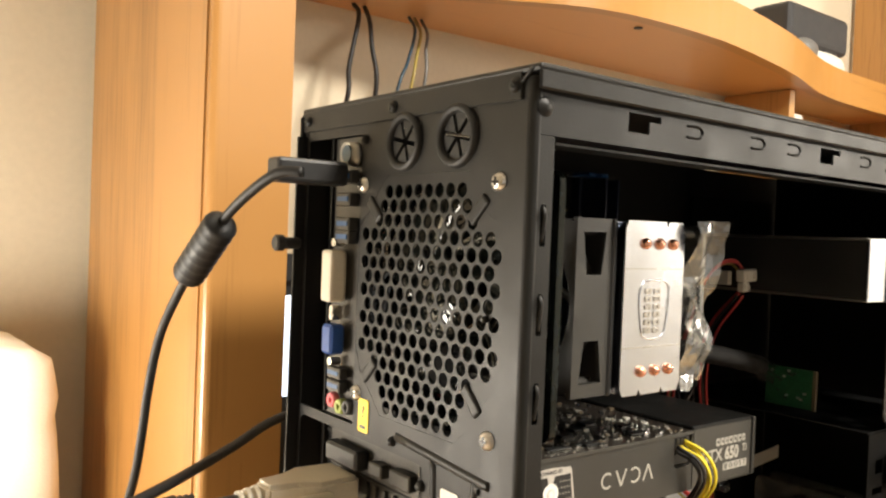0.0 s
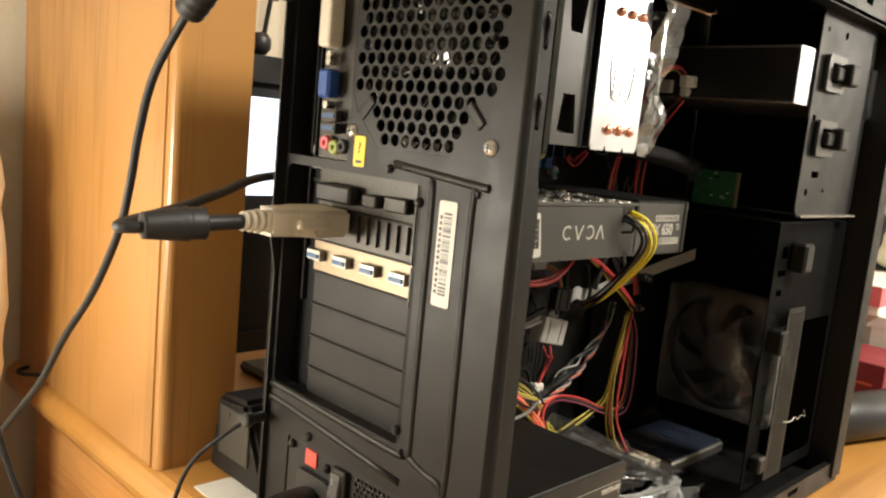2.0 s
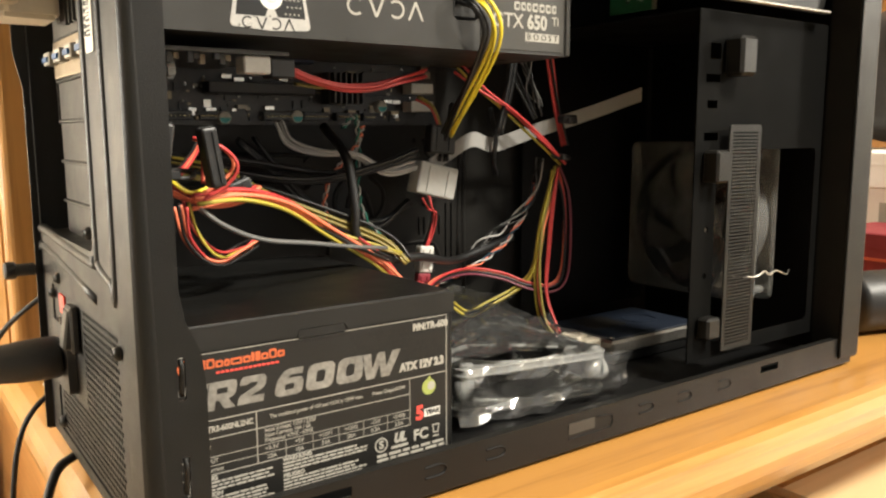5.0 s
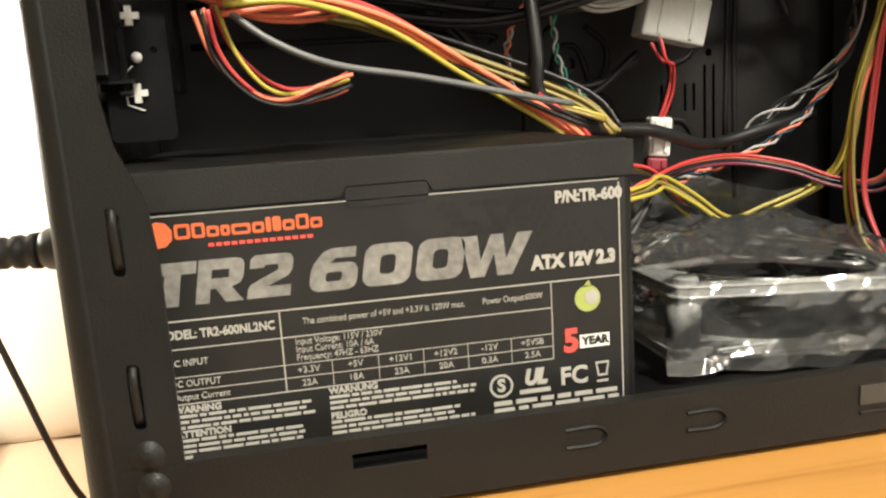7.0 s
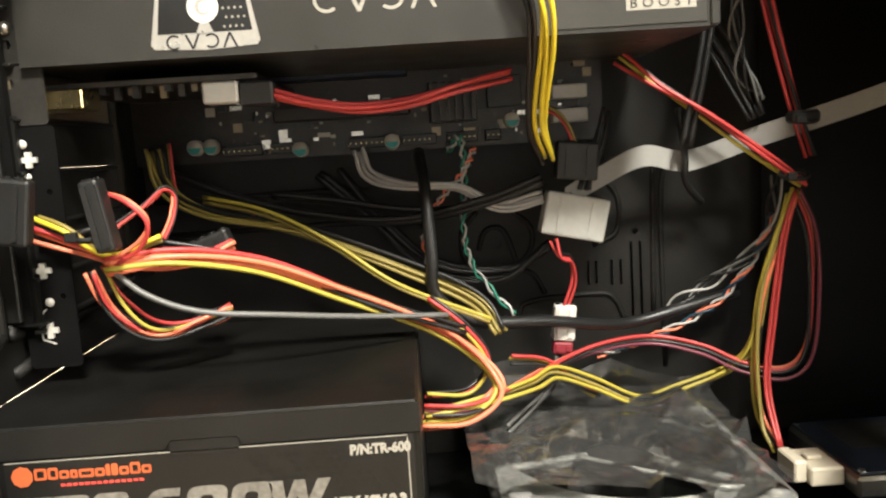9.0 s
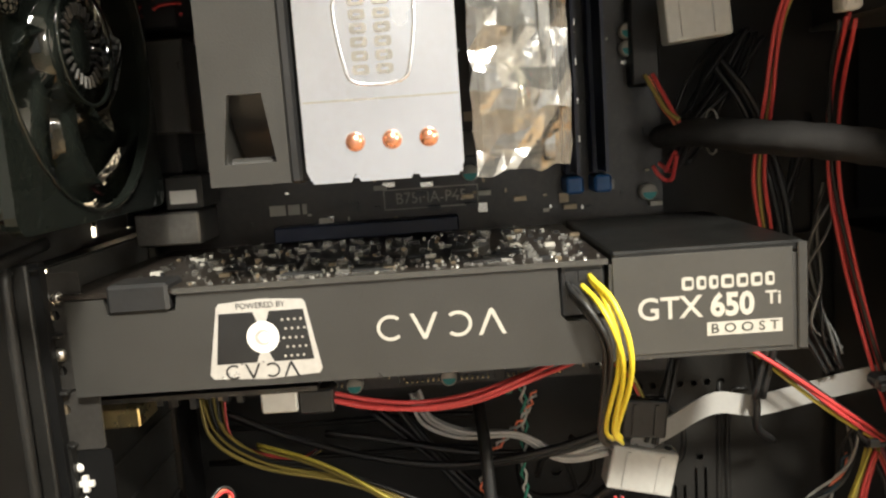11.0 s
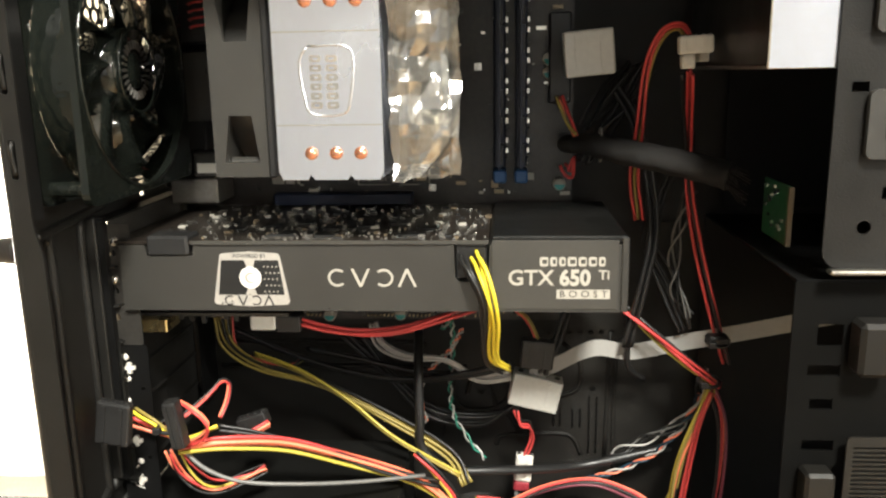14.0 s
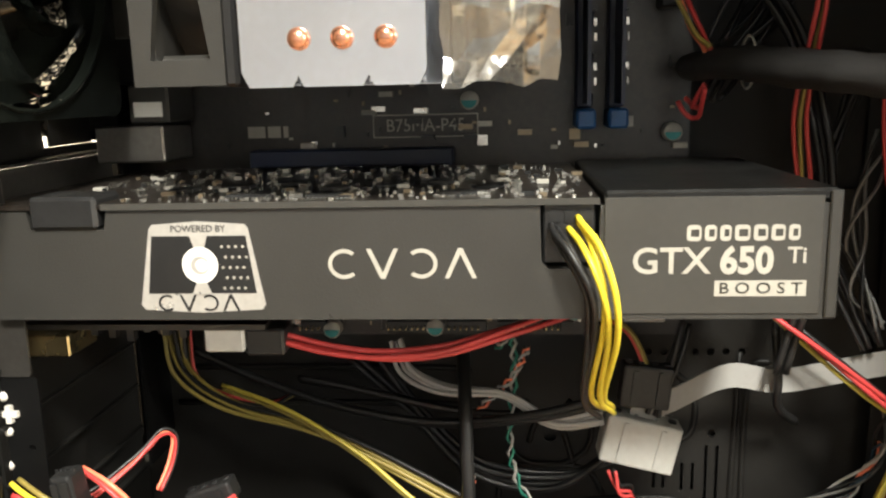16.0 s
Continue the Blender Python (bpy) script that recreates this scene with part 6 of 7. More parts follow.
bundle("drive_power_cable", "looped red and yellow wires beside the optical drive", [(0.295, 0.150, 0.259), (0.291, 0.145, 0.285), (0.292, 0.135, 0.316), (0.293, 0.125, 0.348), (0.298, 0.115, 0.365), (0.306, 0.107, 0.368), (0.311, 0.102, 0.359)], ['w_red', 'w_red', 'w_dyellow'], 0.003, 0.0011)
bundle("main_power_cable", "orange and red wires at the board power plug", [(0.249, 0.162, 0.331), (0.252, 0.155, 0.317), (0.257, 0.148, 0.309)], ['w_orange', 'w_red', 'w_dyellow'], 0.003, 0.0012)
bundle("main_power_cable", "red wires below the sleeved cable", [(0.252, 0.165, 0.291), (0.256, 0.160, 0.285), (0.257, 0.150, 0.295)], ['w_red', 'w_red'], 0.003, 0.0012)
bundle("front_panel_cable", "blue and white wires behind the cables", [(0.284, 0.175, 0.092), (0.301, 0.172, 0.105), (0.320, 0.170, 0.114), (0.338, 0.168, 0.133), (0.340, 0.160, 0.162)], ['w_white', 'w_black', 'w_grey', 'w_black'], 0.003, 0.0008, twist=2)
bundle("front_panel_cable", "orange blue and white twisted wires", [(0.248, 0.172, 0.073), (0.275, 0.170, 0.081), (0.308, 0.170, 0.095), (0.329, 0.168, 0.117), (0.340, 0.165, 0.143)], ['w_white', 'w_orange', 'w_blue'], 0.0016, 0.0008, twist=6)
bundle("front_panel_cable", "grey and white wires hanging behind the sleeve", [(0.325, 0.150, 0.277), (0.318, 0.150, 0.246), (0.317, 0.150, 0.220), (0.327, 0.148, 0.200)], ['w_grey', 'w_grey', 'w_black', 'w_grey'], 0.0034, 0.0008, twist=1.5)
bundle("data_cable", "black wires hanging beside the graphics card", [(0.284, 0.175, 0.337), (0.295, 0.165, 0.311), (0.303, 0.150, 0.259), (0.299, 0.145, 0.221), (0.292, 0.150, 0.180)], ['w_black', 'w_black', 'w_black'], 0.004, 0.0018)
bundle("data_cable", "black wire harness behind the sleeved cable", [(0.302, 0.180, 0.348), (0.289, 0.178, 0.327), (0.274, 0.175, 0.309), (0.263, 0.172, 0.291)], ['w_black', 'w_black', 'w_black', 'w_black', 'w_black', 'w_black'], 0.0065, 0.0012)
bundle("data_cable", "black wires hanging below the sleeved cable", [(0.318, 0.165, 0.294), (0.308, 0.160, 0.263), (0.304, 0.158, 0.242), (0.315, 0.155, 0.220), (0.326, 0.150, 0.192)], ['w_black', 'w_black', 'w_black', 'w_black', 'w_black'], 0.006, 0.0012)
bundle("data_cable", "black wires fanning down from the board edge", [(0.293, 0.178, 0.349), (0.277, 0.172, 0.331), (0.263, 0.165, 0.313)], ['w_black', 'w_black', 'w_black', 'w_black'], 0.006, 0.0012)
bundle("data_cable", "black wires above the white connector", [(0.254, 0.155, 0.200), (0.246, 0.150, 0.182), (0.240, 0.145, 0.163)], ['w_black', 'w_black', 'w_black'], 0.0034, 0.0014)
bundle("data_cable", "black wires behind the white connector", [(0.291, 0.160, 0.199), (0.292, 0.155, 0.177), (0.294, 0.160, 0.162), (0.305, 0.170, 0.151)], ['w_black'], 0.0, 0.0018)
bundle("drive_power_cable", "red wire loops at the drive plugs", [(0.030, 0.066, 0.160), (0.040, 0.072, 0.164), (0.050, 0.082, 0.172), (0.0565, 0.090, 0.1785), (0.0600, 0.094, 0.1750), (0.0590, 0.092, 0.1660), (0.0560, 0.086, 0.1580)], ['w_red', 'w_orange', 'w_red', 'w_black'], 0.0020, 0.0007)
bundle("drive_power_cable", "red wires tied at the drive plugs", [(0.015, 0.064, 0.166), (0.030, 0.066, 0.159), (0.051, 0.070, 0.150), (0.071, 0.080, 0.151), (0.083, 0.088, 0.155)], ['w_red', 'w_orange', 'w_orange'], 0.0032, 0.0011)
bundle("drive_power_cable", "yellow wires tied at the drive plugs", [(0.016, 0.066, 0.171), (0.028, 0.062, 0.167), (0.042, 0.064, 0.156), (0.060, 0.070, 0.161)], ['w_yellow', 'w_dyellow'], 0.002, 0.0011)
bundle("drive_power_cable", "hanging orange loop at the drive plugs", [(0.043, 0.060, 0.180), (0.054, 0.056, 0.176), (0.060, 0.056, 0.168), (0.055, 0.058, 0.159), (0.042, 0.060, 0.151)], ['w_orange', 'w_red'], 0.002, 0.0010)
bundle("drive_power_cable", "hanging coloured loop below the drive plugs", [(0.038, 0.062, 0.151), (0.041, 0.066, 0.137), (0.049, 0.070, 0.126), (0.059, 0.075, 0.122), (0.071, 0.080, 0.124), (0.081, 0.085, 0.127)], ['w_myellow', 'w_red', 'w_orange', 'w_black', 'w_orange', 'w_black', 'w_red'], 0.0048, 0.0009)
bundle("drive_power_cable", "grey black wire sagging from the plugs", [(0.042, 0.062, 0.151), (0.056, 0.060, 0.140), (0.075, 0.062, 0.132), (0.104, 0.070, 0.127), (0.135, 0.085, 0.121), (0.169, 0.105, 0.115)], ['w_grey'], 0, 0.0012)
bundle("drive_power_cable", "black wire from the plugs to the power supply", [(0.058, 0.075, 0.158), (0.079, 0.080, 0.152), (0.111, 0.090, 0.137), (0.145, 0.100, 0.120), (0.177, 0.110, 0.107)], ['w_black', 'w_black'], 0.0022, 0.0012)
RIBBON = [(0.231, 0.150, 0.159), (0.250, 0.150, 0.169), (0.272, 0.155, 0.177), (0.295, 0.160, 0.173), (0.324, 0.152, 0.182), (0.352, 0.145, 0.190), (0.378, 0.138, 0.198), (0.411, 0.125, 0.210)]
SLEEVE = [(0.254, 0.165, 0.303), (0.267, 0.148, 0.304), (0.284, 0.130, 0.301), (0.303, 0.115, 0.298), (0.322, 0.105, 0.294), (0.333, 0.100, 0.291)]
VIDEO = [(-0.046, 0.107, 0.406), (-0.052, 0.115, 0.406), (-0.056, 0.125, 0.402), (-0.060, 0.144, 0.392), (-0.062, 0.160, 0.382), (-0.064, 0.179, 0.367), (-0.066, 0.198, 0.351), (-0.068, 0.231, 0.317), (-0.070, 0.244, 0.282), (-0.071, 0.251, 0.251)] + [(-0.072, 0.263, 0.219), (-0.074, 0.295, 0.174), (-0.076, 0.338, 0.132), (-0.078, 0.381, 0.085), (-0.080, 0.459, 0.022)]
WALLC = [(0.264, 0.600, 0.537), (0.270, 0.610, 0.572), (0.293, 0.630, 0.641)], [(0.303, 0.600, 0.549), (0.301, 0.610, 0.604), (0.309, 0.630, 0.638)], [(0.335, 0.600, 0.557), (0.355, 0.610, 0.593), (0.378, 0.630, 0.639)], [(0.355, 0.600, 0.563), (0.368, 0.610, 0.602), (0.387, 0.630, 0.637)], [(0.375, 0.600, 0.569), (0.382, 0.610, 0.611), (0.398, 0.630, 0.639)]

ribbon = thing("flat_cable", RIBBON[0], "flat grey cable crossing behind the other cables", "cable", "cables in the case")
line = curve(RIBBON, 6)
flat = bmesh.new()
rows = []
for q in line:
    rows.append([flat.verts.new(q + Vector((0, dy, dz))) for dy, dz in ((0, 0.0052), (0.001, 0.0052), (0.001, -0.0052), (0, -0.0052))])
for a, b in zip(rows, rows[1:]):
    for j in range(4):
        flat.faces.new((a[j], a[(j + 1) % 4], b[(j + 1) % 4], b[j]))
flat.faces.new(rows[0][::-1])
flat.faces.new(rows[-1])
bmesh.ops.recalc_face_normals(flat, faces=flat.faces)
part("band", flat, "ribbon", ribbon)

sleeve = thing("sleeved_cable", SLEEVE[0], "thick cable in a black braided sleeve", "cable", "cables in the case")
line = curve(SLEEVE, 8)
part("braid", sweep(line, [0.0085 + 0.0030 * min(1, k / 14) + 0.0004 * math.sin(k * 1.3) for k in range(len(line))], 18, 0.62), "braid", sleeve, smooth=True)
strands = random.Random(6)
tip, way = line[-1], (line[-1] - line[-4]).normalized()
for k in range(46):
    a, r = strands.uniform(0, 6.283), 0.0108
    off = Vector((0.3 * r * math.cos(a), 0.7 * r * math.cos(a), 0.62 * r * math.sin(a)))
    part("strand", sweep([tip + off * 0.95 - way * 0.012, tip + off, tip + off * strands.uniform(0.9, 1.5) + way * strands.uniform(0.004, 0.010) + Vector((0, 0, -0.003))], 0.0003, 3), "gpu_plate" if k % 3 == 0 else "black", sleeve)
part("tie", sweep([Vector((SLEEVE[1][0] + 0.004, SLEEVE[1][1] - 0.002 + 0.0098 * math.cos(a / 3), SLEEVE[1][2] + 0.0098 * math.sin(a / 3))) for a in range(20)], 0.0005, 5), "print", sleeve, "thin pale tie")


def connector(name, label, x0, x1, y0, y1, z0, z1, material, turn=0.0, pins=4, about="y"):
    """A white wire plug: body, key rails and dark wire holes at its top."""
    c = Vector(((x0 + x1) / 2, (y0 + y1) / 2, (z0 + z1) / 2))
    ob = thing(name, tuple(c), label, "connector", "wire plugs")
    m = Matrix.Translation(c) @ Matrix.Rotation(radians(turn), 4, about.upper()) @ Matrix.Translation(-c)
    part("body", turned(box(x0, x1, y0, y1, z0, z1, 0.0012, 2), m), material, ob)
    for k in range(2):
        u = x0 + (x1 - x0) * (0.25 + 0.5 * k)
        part("key_rail", turned(box(u - 0.0010, u + 0.0010, y0 - 0.0008, y0 + 0.0002, z0 + 0.002, z1 - 0.002), m), material, ob)
    for k in range(pins):
        u = x0 + (x1 - x0) * (k + 0.5) / pins
        part("wire_hole", turned(cyl((u, (y0 + y1) / 2, z1 + 0.0002), min(0.0018, (x1 - x0) / pins * 0.34), 0.001, "z", n=10), m), "chip", ob)
    return ob


connector("power_plug", "milky white four-pin power plug", 0.2195, 0.2505, 0.145, 0.158, 0.1395, 0.1605, "milky", 13)
connector("power_plug", "milky white four-pin power plug", 0.2490, 0.2765, 0.134, 0.146, 0.3430, 0.3680, "milky", -5)
connector("fan_plug", "small white fan plug", 0.2225, 0.2335, 0.149, 0.156, 0.0880, 0.1060, "white", 6, 3)
connector("fan_plug", "small maroon fan plug", 0.2215, 0.2315, 0.1495, 0.1555, 0.0810, 0.0875, "maroon", 6, 3)
connector("data_plug", "white angled drive plug", 0.3035, 0.3205, 0.097, 0.104, 0.3535, 0.3625, "white", -3, 5)
connector("data_plug", "white drive plug stem", 0.3050, 0.3120, 0.0975, 0.1035, 0.3460, 0.3530, "white", -3, 3)
connector("drive_plug", "flat black drive power plug", 0.0095, 0.0270, 0.037, 0.043, 0.1640, 0.1870, "black", 9, 5)
connector("drive_plug", "flat black drive power plug", 0.0432, 0.0502, 0.044, 0.053, 0.1585, 0.1845, "black", -9, 5)
connector("drive_plug", "black drive plug on the tray", 0.064, 0.082, 0.088, 0.096, 0.150, 0.158, "black", -20, 4)
connector("fan_plug", "dark wire plug above the white plug", 0.226, 0.246, 0.140, 0.149, 0.1680, 0.1860, "black", 6, 4)
for x, y, z, n in ((0.337, 0.135, 0.1640, "x"), (0.340, 0.132, 0.1900, "x"), (0.037, 0.062, 0.1640, "z")):
    tie = thing("cable_tie", (x, y, z), "black cable tie round a bundle of wires", "cable tie", "cable ties")
    ring = [Vector((x, y, z)) + 0.0062 * Vector((math.cos(a), math.sin(a), 0.25 * math.sin(a))) for a in [2 * math.pi * k / 14 for k in range(15)]]
    part("band", sweep(ring, 0.0012, 5), "black", tie, smooth=True)
    part("head", box(x - 0.0065, x - 0.0020, y - 0.0085, y - 0.0055, z - 0.0018, z + 0.0018, 0.0004), "black", tie)
part("tie_cover", box(0.3335, 0.3465, 0.1270, 0.1370, 0.1880, 0.1940, 0.0015), "black", ribbon, "black tape wrapped round")

# twist of clear bag wire on the drive cage
twist_tie = thing("wire_tie", (0.41, 0.012, 0.088), "thin silvery wire twist on the drive cage", "wire tie")
part("wire", sweep(curve([(0.384, 0.0205, 0.087), (0.398, 0.0125, 0.0865), (0.406, 0.0115, 0.0895), (0.412, 0.0115, 0.0865), (0.420, 0.0115, 0.0885), (0.436, 0.014, 0.084), (0.450, 0.0205, 0.085)], 6), 0.0005, 6), "steel", twist_tie, smooth=True)

# ---- cables behind the case ----
video = thing("usb_cable", VIDEO[0], "black cable with a ribbed ferrite bead", "cable")
line = curve(VIDEO, 6)
part("lead", sweep(line, 0.0026, 10), "rubber", video, smooth=True)
part("plug", box(-0.046, -0.006, 0.1325, 0.1465, 0.4025, 0.4150, 0.002, 2), "black", video)
bead_line = [Vector(VIDEO[4]) + (Vector(VIDEO[6]) - Vector(VIDEO[4])) * k / 24 for k in range(25)]
part("ferrite_bead", sweep(bead_line, [0.0045 if k in (0, 24) else (0.0082 if k in (1, 23) or k % 3 == 0 else 0.0090) for k in range(25)], 16), "rubber", video, "ribbed black ferrite bead", smooth=True)

dvi = thing("video_cable", (-0.05, 0.145, 0.243), "black video cable with an ivory plug in the graphics card", "cable")
hood = plate([(0.006, 0.129), (-0.018, 0.127), (-0.028, 0.133), (-0.044, 0.136), (-0.044, 0.152), (-0.028, 0.155), (-0.018, 0.161), (0.006, 0.159)], [], 0.0155, on_z(0.2350))
bmesh.ops.bevel(hood, geom=[e for e in hood.edges if e.calc_face_angle(0) > 0.3], offset=0.0022, segments=2, affect="EDGES")
part("plug", hood, "ivory", dvi, "ivory plastic plug")
for y in (0.1265, 0.1615):
    part("thumb_screw", lathe([(0.0, -0.012), (0.0026, -0.012), (0.0030, -0.010), (0.0030, 0.006), (0.0018, 0.008)], (-0.020, y, 0.243), "x", 12), "ivory", dvi, smooth=True)
for k in range(3):
    part("relief_ring", cyl((-0.0470 - 0.0042 * k, 0.144, 0.2428), 0.0066 - 0.0006 * k, 0.0026, "x", n=16, bevel=0.0005), "ivory", dvi, smooth=False)
back = curve([(-0.056, 0.144, 0.2425), (-0.076, 0.144, 0.2420), (-0.094, 0.145, 0.2410), (-0.113, 0.149, 0.2395), (-0.117, 0.158, 0.2390), (-0.104, 0.170, 0.2400), (-0.072, 0.190, 0.2430), (-0.030, 0.214, 0.2500), (0.010, 0.236, 0.258), (0.060, 0.245, 0.262)], 6)
part("lead", sweep(back, [0.0042 if k < 16 else 0.0030 for k in range(len(back))], 10), "rubber", dvi, smooth=True)
part("sleeve", sweep([Vector((-0.077 - 0.0014 * k, 0.144 + 0.00018 * k, 0.2420 - 0.00006 * k)) for k in range(24)], [0.0060 if k < 1 else (0.0088 if k < 7 and k % 2 else (0.0080 if k < 7 else 0.0093 - 0.00015 * (k - 7))) for k in range(24)], 16), "rubber", dvi, "black moulded cable bead", smooth=True)

mains = thing("mains_cable", (-0.03, 0.136, 0.071), "black mains cable plugged into the power supply", "cable")
part("plug", sweep([Vector((x, 0.136, 0.0718)) for x in (-0.004, -0.006, -0.014, -0.022, -0.030, -0.037, -0.040)], [0.0110, 0.0122, 0.0122, 0.0118, 0.0108, 0.0094, 0.0070], 18, 0.86), "black", mains, smooth=True)
line = curve([(-0.040, 0.136, 0.0715), (-0.060, 0.137, 0.0710), (-0.090, 0.140, 0.0695), (-0.150, 0.150, 0.0650), (-0.230, 0.175, 0.050), (-0.330, 0.22, 0.0)], 6)
part("strain_relief", sweep([Vector((-0.040 - 0.0016 * k, 0.136 + 0.0001 * k, 0.0715)) for k in range(22)], [0.0072 - 0.00010 * k - (0.0013 if k % 4 == 3 else 0) for k in range(22)], 14), "rubber", mains, smooth=True)
part("lead", sweep(line, 0.0042, 10), "rubber", mains, smooth=True)

for k, (pts, r, colour) in enumerate((([(0.035, 0.225, 0.10), (0.000, 0.240, 0.080), (-0.025, 0.255, 0.045), (-0.045, 0.245, -0.03), (-0.055, 0.23, -0.14)], 0.0016, "rubber"),
                                      ([(0.030, 0.210, 0.040), (0.005, 0.205, 0.036), (-0.018, 0.195, 0.012), (-0.030, 0.180, -0.06), (-0.045, 0.17, -0.15)], 0.0016, "rubber"),
                                      ([(0.025, 0.195, 0.014), (0.004, 0.150, 0.015), (-0.012, 0.128, 0.013), (-0.024, 0.110, -0.02), (-0.032, 0.100, -0.09), (-0.035, 0.10, -0.20)], 0.0024, "rubber"),
                                      ([(-0.150, 0.30, 0.160), (-0.125, 0.28, 0.06), (-0.100, 0.27, -0.02), (-0.075, 0.27, -0.095), (-0.045, 0.27, -0.105)], 0.0020, "rubber"))):
    ob = thing("cable", pts[0], ("thin black cable running over the desk edge", "thin black cable leaving the case", "black cable curving over the desk edge", "dark blue cable hanging beside the desk")[k], "cable")
    part("lead", sweep(curve(pts, 7), r, 8), colour, ob, smooth=True)
stub = thing("cable", (-0.02, 0.62, DESK), "short black cable end lying on the desk", "cable")
part("lead", sweep(curve([(0.020, 0.595, DESK + 0.003), (-0.002, 0.605, DESK + 0.006), (-0.016, 0.622, DESK + 0.005), (-0.008, 0.645, DESK + 0.002), (0.018, 0.655, DESK + 0.002)], 6), 0.0022, 8), "rubber", stub, smooth=True)
for k, pts in enumerate(WALLC):
    ob = thing("hanging_cable", pts[-1], "thin cable hanging down the wall under the shelf", "cable", "cables on the wall")
    low = [(pts[0][0] - 0.01, 0.66, 0.30), (pts[0][0] - 0.004, 0.63, 0.46)]
    part("lead", sweep(curve(low + list(pts) + [(pts[-1][0] + 0.01, 0.66, 0.664)], 6), 0.0030 if k < 2 else 0.0022, 8), ("rubber", "rubber", "w_blue", "w_dyellow", "w_grey")[k], ob, smooth=True)

# ---- things on and round the desk ----
router = thing("grey_box", (0.075, 0.285, DESK), "small slanted dark grey plastic box behind the case", "box")
wedge = plate([(0.245, DESK + 0.001), (0.335, DESK + 0.001), (0.325, 0.076), (0.285, 0.080)], [], 0.070, on_x(0.040))
bmesh.ops.bevel(wedge, geom=[e for e in wedge.edges if e.calc_face_angle(0) > 0.3], offset=0.004, segments=2, affect="EDGES")
part("shell", wedge, "case", router)
part("trim", box(0.0385, 0.0398, 0.275, 0.318, 0.030, 0.070, 0.0005), "gpu_plate", router)
alone("paper_sheet", box(0.012, 0.075, 0.225, 0.305, DESK + 0.0004, DESK + 0.0012), "paper", "white paper sheet lying on the desk", "paper")
monitor = thing("monitor", (0.30, 0.46, DESK), "monitor with a bright white screen behind the case", "monitor")
part("back_shell", box(0.085, 0.485, 0.452, 0.480, 0.070, 0.350, 0.006, 2), "black", monitor)
part("bezel", plate(rounded(0.082, 0.488, 0.066, 0.355, 0.005), [rect(0.100, 0.470, 0.086, 0.330)], 0.008, on_y(0.443)), "black", monitor)
glow = bpy.data.materials.new("lit_screen")
glow.use_nodes = True
glow.node_tree.nodes["Principled BSDF"].inputs["Base Color"].default_value = (0.02, 0.02, 0.02, 1)
glow.node_tree.nodes["Principled BSDF"].inputs["Emission Color"].default_value = (0.80, 0.88, 1.0, 1)
glow.node_tree.nodes["Principled BSDF"].inputs["Emission Strength"].default_value = 3.0
M["glow"] = glow
part("webcam", lathe([(0.0, -0.011), (0.006, -0.010), (0.010, -0.005), (0.0105, 0.0), (0.010, 0.005), (0.006, 0.010), (0.0, 0.011)], (0.140, 0.458, 0.3665), "z", 18), "black", monitor, "round black webcam", smooth=True)
part("screen", box(0.100, 0.470, 0.4495, 0.4515, 0.086, 0.330), "black", monitor, "dark glossy screen")
part("lit_window", box(0.1005, 0.300, 0.4488, 0.4494, 0.222, 0.316), "glow", monitor, "bright white window on the screen")
part("stand", box(0.250, 0.320, 0.455, 0.475, DESK + 0.012, 0.075, 0.003), "black", monitor)
part("foot", box(0.190, 0.380, 0.385, 0.545, DESK + 0.0005, DESK + 0.012, 0.004), "black", monitor)
torch = thing("black_torch", (0.68, 0.01, DESK), "black cylindrical speaker lying on the desk", "speaker")
barrel = lathe([(0.0, -0.075), (0.022, -0.075), (0.026, -0.070), (0.026, 0.045), (0.023, 0.051), (0.020, 0.0515), (0.0, 0.0515)], (0, 0, 0), "x", 28)
place = Matrix.Translation((0.665, 0.030, DESK + 0.0270)) @ Matrix.Rotation(radians(-18), 4, "Z")
part("barrel", turned(barrel, place), "black", torch, smooth=True)
part("end_ring", turned(lathe([(0.0245, 0.0), (0.0265, 0.001), (0.0265, 0.008), (0.0245, 0.009)], (0.032, 0, 0), "x", 28), place), "rubber", torch, smooth=True)


def carton(name, label, x0, x1, y0, y1, z0, z1, body, trims=()):
    ob = thing(name, ((x0 + x1) / 2, (y0 + y1) / 2, z0), label, "box")
    part("body", box(x0, x1, y0, y1, z0, z1, 0.0012), body, ob)
    part("lid_seam", box(x0 - 0.0003, x1 + 0.0003, y0 - 0.0003, y1, z1 - 0.014, z1 - 0.0135), body, ob)
    for u0, u1, v0, v1, m in trims:
        part("printed_patch", box(x0 + (x1 - x0) * u0, x0 + (x1 - x0) * u1, y0 - 0.0006, y0 - 0.0001, z0 + (z1 - z0) * v0, z0 + (z1 - z0) * v1), m, ob)
        part("printed_patch", box(x0 - 0.0006, x0 - 0.0001, y0 + (y1 - y0) * u0, y0 + (y1 - y0) * u1, z0 + (z1 - z0) * v0, z0 + (z1 - z0) * v1), m, ob)
    return ob


carton("card_box", "maroon cardboard box on the desk", 0.725, 0.830, 0.034, 0.150, DESK + 0.0006, 0.082, "maroon", ((0.1, 0.7, 0.62, 0.66, "redcard"), (0.1, 0.2, 0.3, 0.42, "chip"), (0.3, 0.42, 0.3, 0.42, "chip")))
carton("card_box", "white cardboard box on the desk", 0.850, 0.950, 0.050, 0.26, DESK + 0.0006, 0.118, "paper", ((0.2, 0.5, 0.5, 0.85, "print"),))
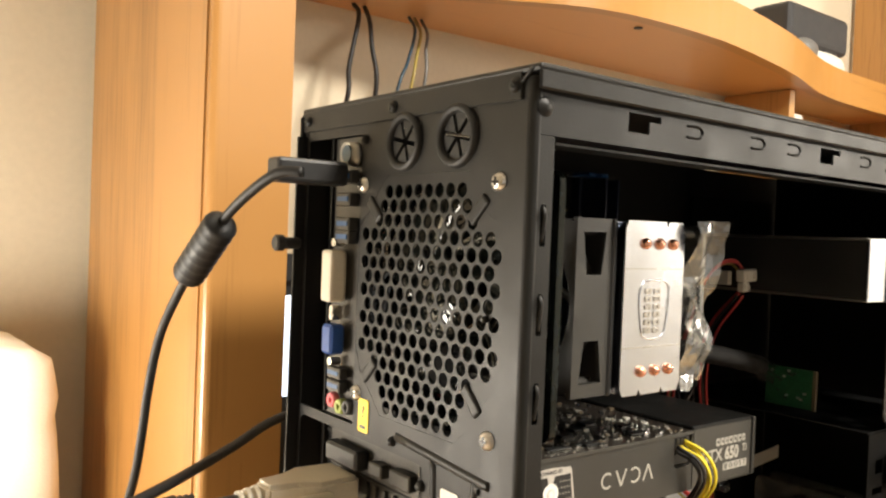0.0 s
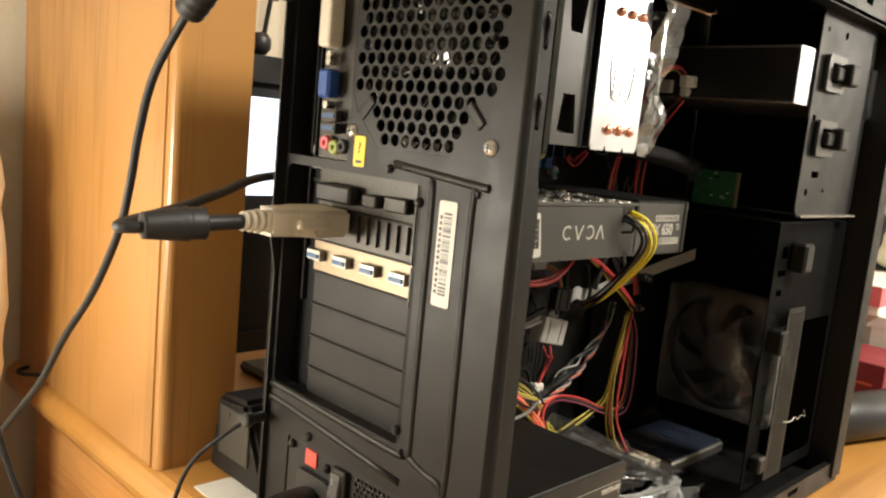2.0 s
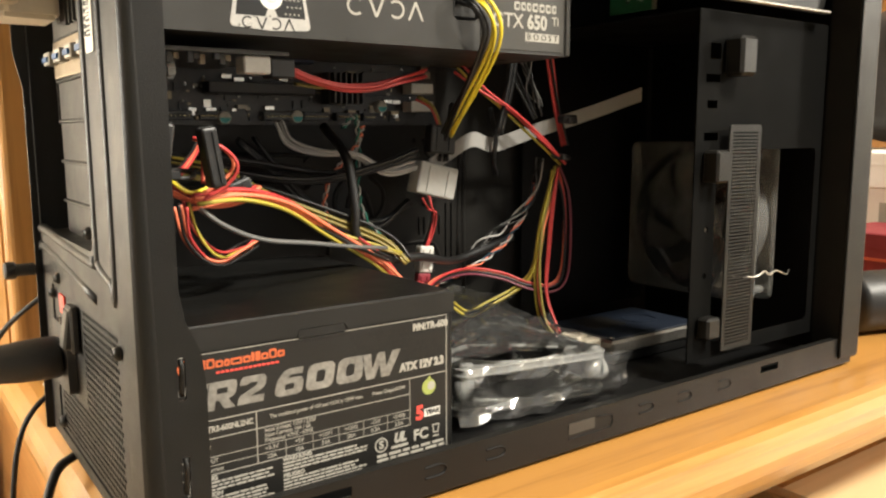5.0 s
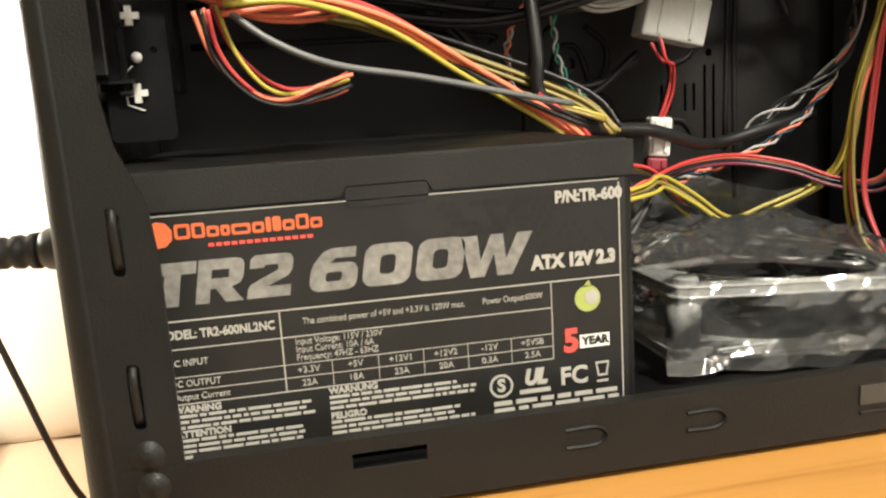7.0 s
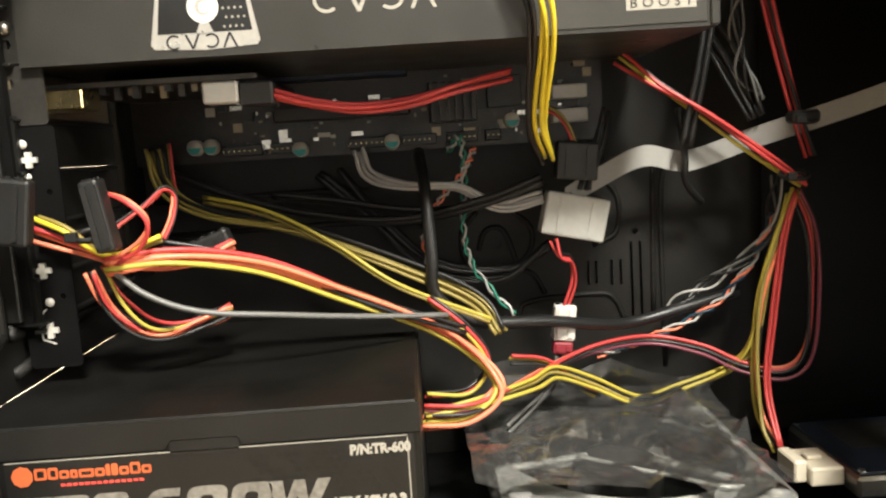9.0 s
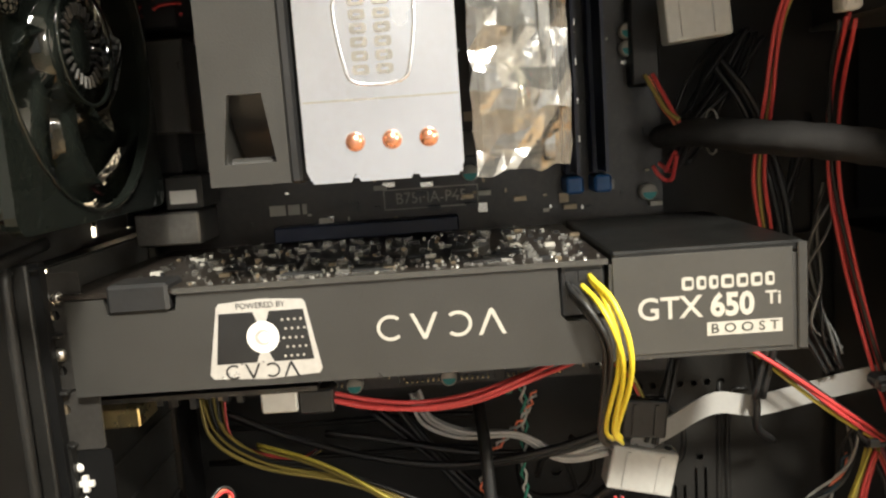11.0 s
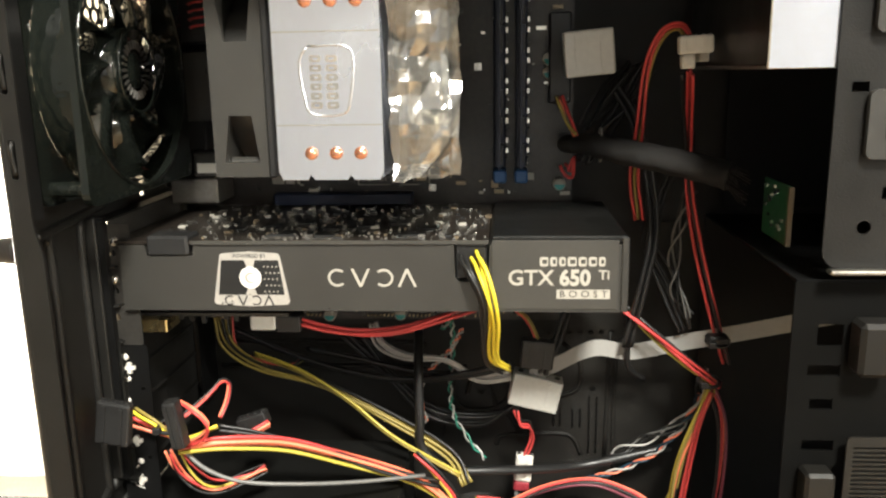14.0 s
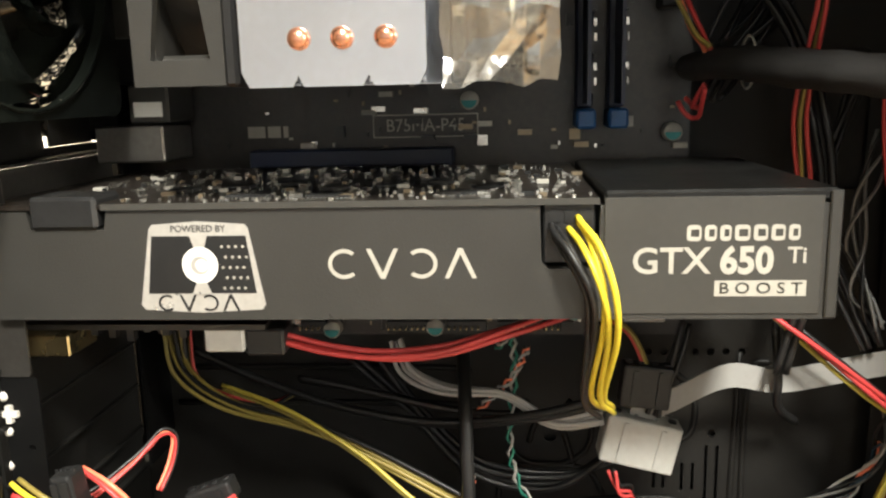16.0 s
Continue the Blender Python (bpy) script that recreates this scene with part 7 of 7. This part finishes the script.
carton("card_box", "orange-red cardboard box on the desk", 0.990, 1.120, 0.080, 0.29, DESK + 0.0006, 0.118, "redcard", ((0.1, 0.9, 0.7, 0.86, "orange_print"),))
carton("long_box", "long white box with pink and violet ends", 0.84, 1.42, 0.085, 0.29, 0.1187, 0.158, "paper", ((0.0, 0.06, 0.3, 0.95, "pink"), (0.93, 1.0, 0.3, 0.95, "w_purple")))
carton("card_box", "white cardboard box at the desk's end", 1.24, 1.40, 0.110, 0.32, DESK + 0.0006, 0.1180, "paper")
bag = thing("cloth_bag", (1.25, 0.2, 0.16), "crumpled black teal and cream cloth bag on a box", "bag")
part("body", cushion(0.98, 1.44, 0.10, 0.30, 0.160, 0.350, 4, 9.2), "bag_black", bag, smooth=True)
part("teal_panel", cushion(1.20, 1.46, 0.085, 0.16, 0.166, 0.310, 3.4, 2.4), "bag_teal", bag, "bright teal panel", smooth=True)
part("cream_panel", cushion(0.99, 1.12, 0.085, 0.17, 0.161, 0.340, 3.0, 6.4), "bag_cream", bag, "cream panel", smooth=True)
part("strap", sweep(curve([(1.08, 0.10, 0.345), (1.14, 0.085, 0.30), (1.17, 0.078, 0.23), (1.19, 0.085, 0.165)], 6), 0.012, 8, 0.3), "bag_black", bag, smooth=True)
tray_ob = thing("keyboard_tray", (0.9, -0.2, -0.09), "pale wooden pull-out board under the desk", "keyboard tray")
part("board", box(0.42, 0.905, -0.30, 0.028, -0.102, -0.084, 0.003), "pine", tray_ob)
part("runner", box(0.430, 0.445, -0.15, 0.60, -0.084, -0.0735, 0.001), "zinc", tray_ob)
part("runner", box(0.880, 0.895, -0.15, 0.60, -0.084, -0.0735, 0.001), "zinc", tray_ob)
drawer = thing("drawer_unit", (1.2, 0.1, -0.74), "wooden drawer unit with an open paper-filled drawer", "drawer unit")
part("cabinet", box(0.960, 1.440, 0.052, 0.620, -0.739, -0.0755, 0.002), "desk_side", drawer)
part("drawer_front", box(0.955, 1.445, -0.170, -0.152, -0.230, -0.095, 0.003), "pine", drawer)
part("drawer_side", box(0.970, 0.982, -0.151, 0.051, -0.220, -0.105, 0.001), "pine", drawer)
part("drawer_side", box(1.418, 1.430, -0.151, 0.051, -0.220, -0.105, 0.001), "pine", drawer)
part("drawer_floor", box(0.983, 1.417, -0.151, 0.051, -0.220, -0.212), "pine", drawer)
papers = thing("paper_stack", (1.2, -0.06, -0.212), "loose white papers in the open drawer", "paper")
rnd = random.Random(9)
for k in range(7):
    sheet = box(-0.10, 0.10, -0.07, 0.07, 0, 0.006)
    part("sheet", turned(sheet, Matrix.Translation((1.10 + 0.035 * k, -0.05, -0.2115 + 0.0085 * k)) @ Matrix.Rotation(rnd.uniform(-0.3, 0.3), 4, "Z")), "paper", papers)
laptop = thing("laptop", (-0.42, 0.50, -0.15), "thin silver laptop lying on the sofa bed", "laptop")
lap = Matrix.Translation((-0.36, 0.46, -0.148)) @ Matrix.Rotation(radians(10), 4, "Z")
part("base", turned(box(-0.15, 0.15, -0.10, 0.10, 0.0, 0.009, 0.003), lap), "steel", laptop)
part("lid", turned(box(-0.15, 0.15, -0.10, 0.10, 0.0095, 0.015, 0.003), lap), "zinc", laptop)

# books under the shelf, pack on top of it
rnd = random.Random(14)
x = 1.182
for k in range(13):
    w, h = rnd.uniform(0.018, 0.036), rnd.uniform(0.11, 0.165)
    bk = thing("book", (x + w / 2, 0.63, 0.4635), "upright book on the shelf under the hutch", "book", "books on the shelf")
    part("cover", box(x, x + w, 0.572, 0.686, 0.4635, 0.4635 + h, 0.002), ("maroon", "white", "dimm", "redcard", "case", "paper")[k % 6], bk)
    part("pages", box(x + 0.002, x + w - 0.002, 0.574, 0.684, 0.4637 + h, 0.4652 + h), "paper", bk)
    x += w + 0.0022
pack = thing("blister_pack", (1.25, 0.60, 0.727), "white moulded tray holding a dark gadget", "package")
part("tray", cushion(1.10, 1.40, 0.56, 0.66, 0.700, 0.760, 3.5, 4.4), "white", pack, smooth=True)
part("gadget", box(1.16, 1.38, 0.565, 0.650, 0.757, 0.830, 0.012, 3), "bag_black", pack, "dark blue-black gadget")
part("window", cushion(1.15, 1.25, 0.550, 0.59, 0.725, 0.760, 3.0, 1.4), "w_grey", pack, smooth=True)
hole = lathe([(0.0, -0.001), (0.006, -0.001), (0.006, 0.0)], (0.637, 0.480, 0.6645), "z", 14)
part("cable_hole_plug", hole, "black", hutch)
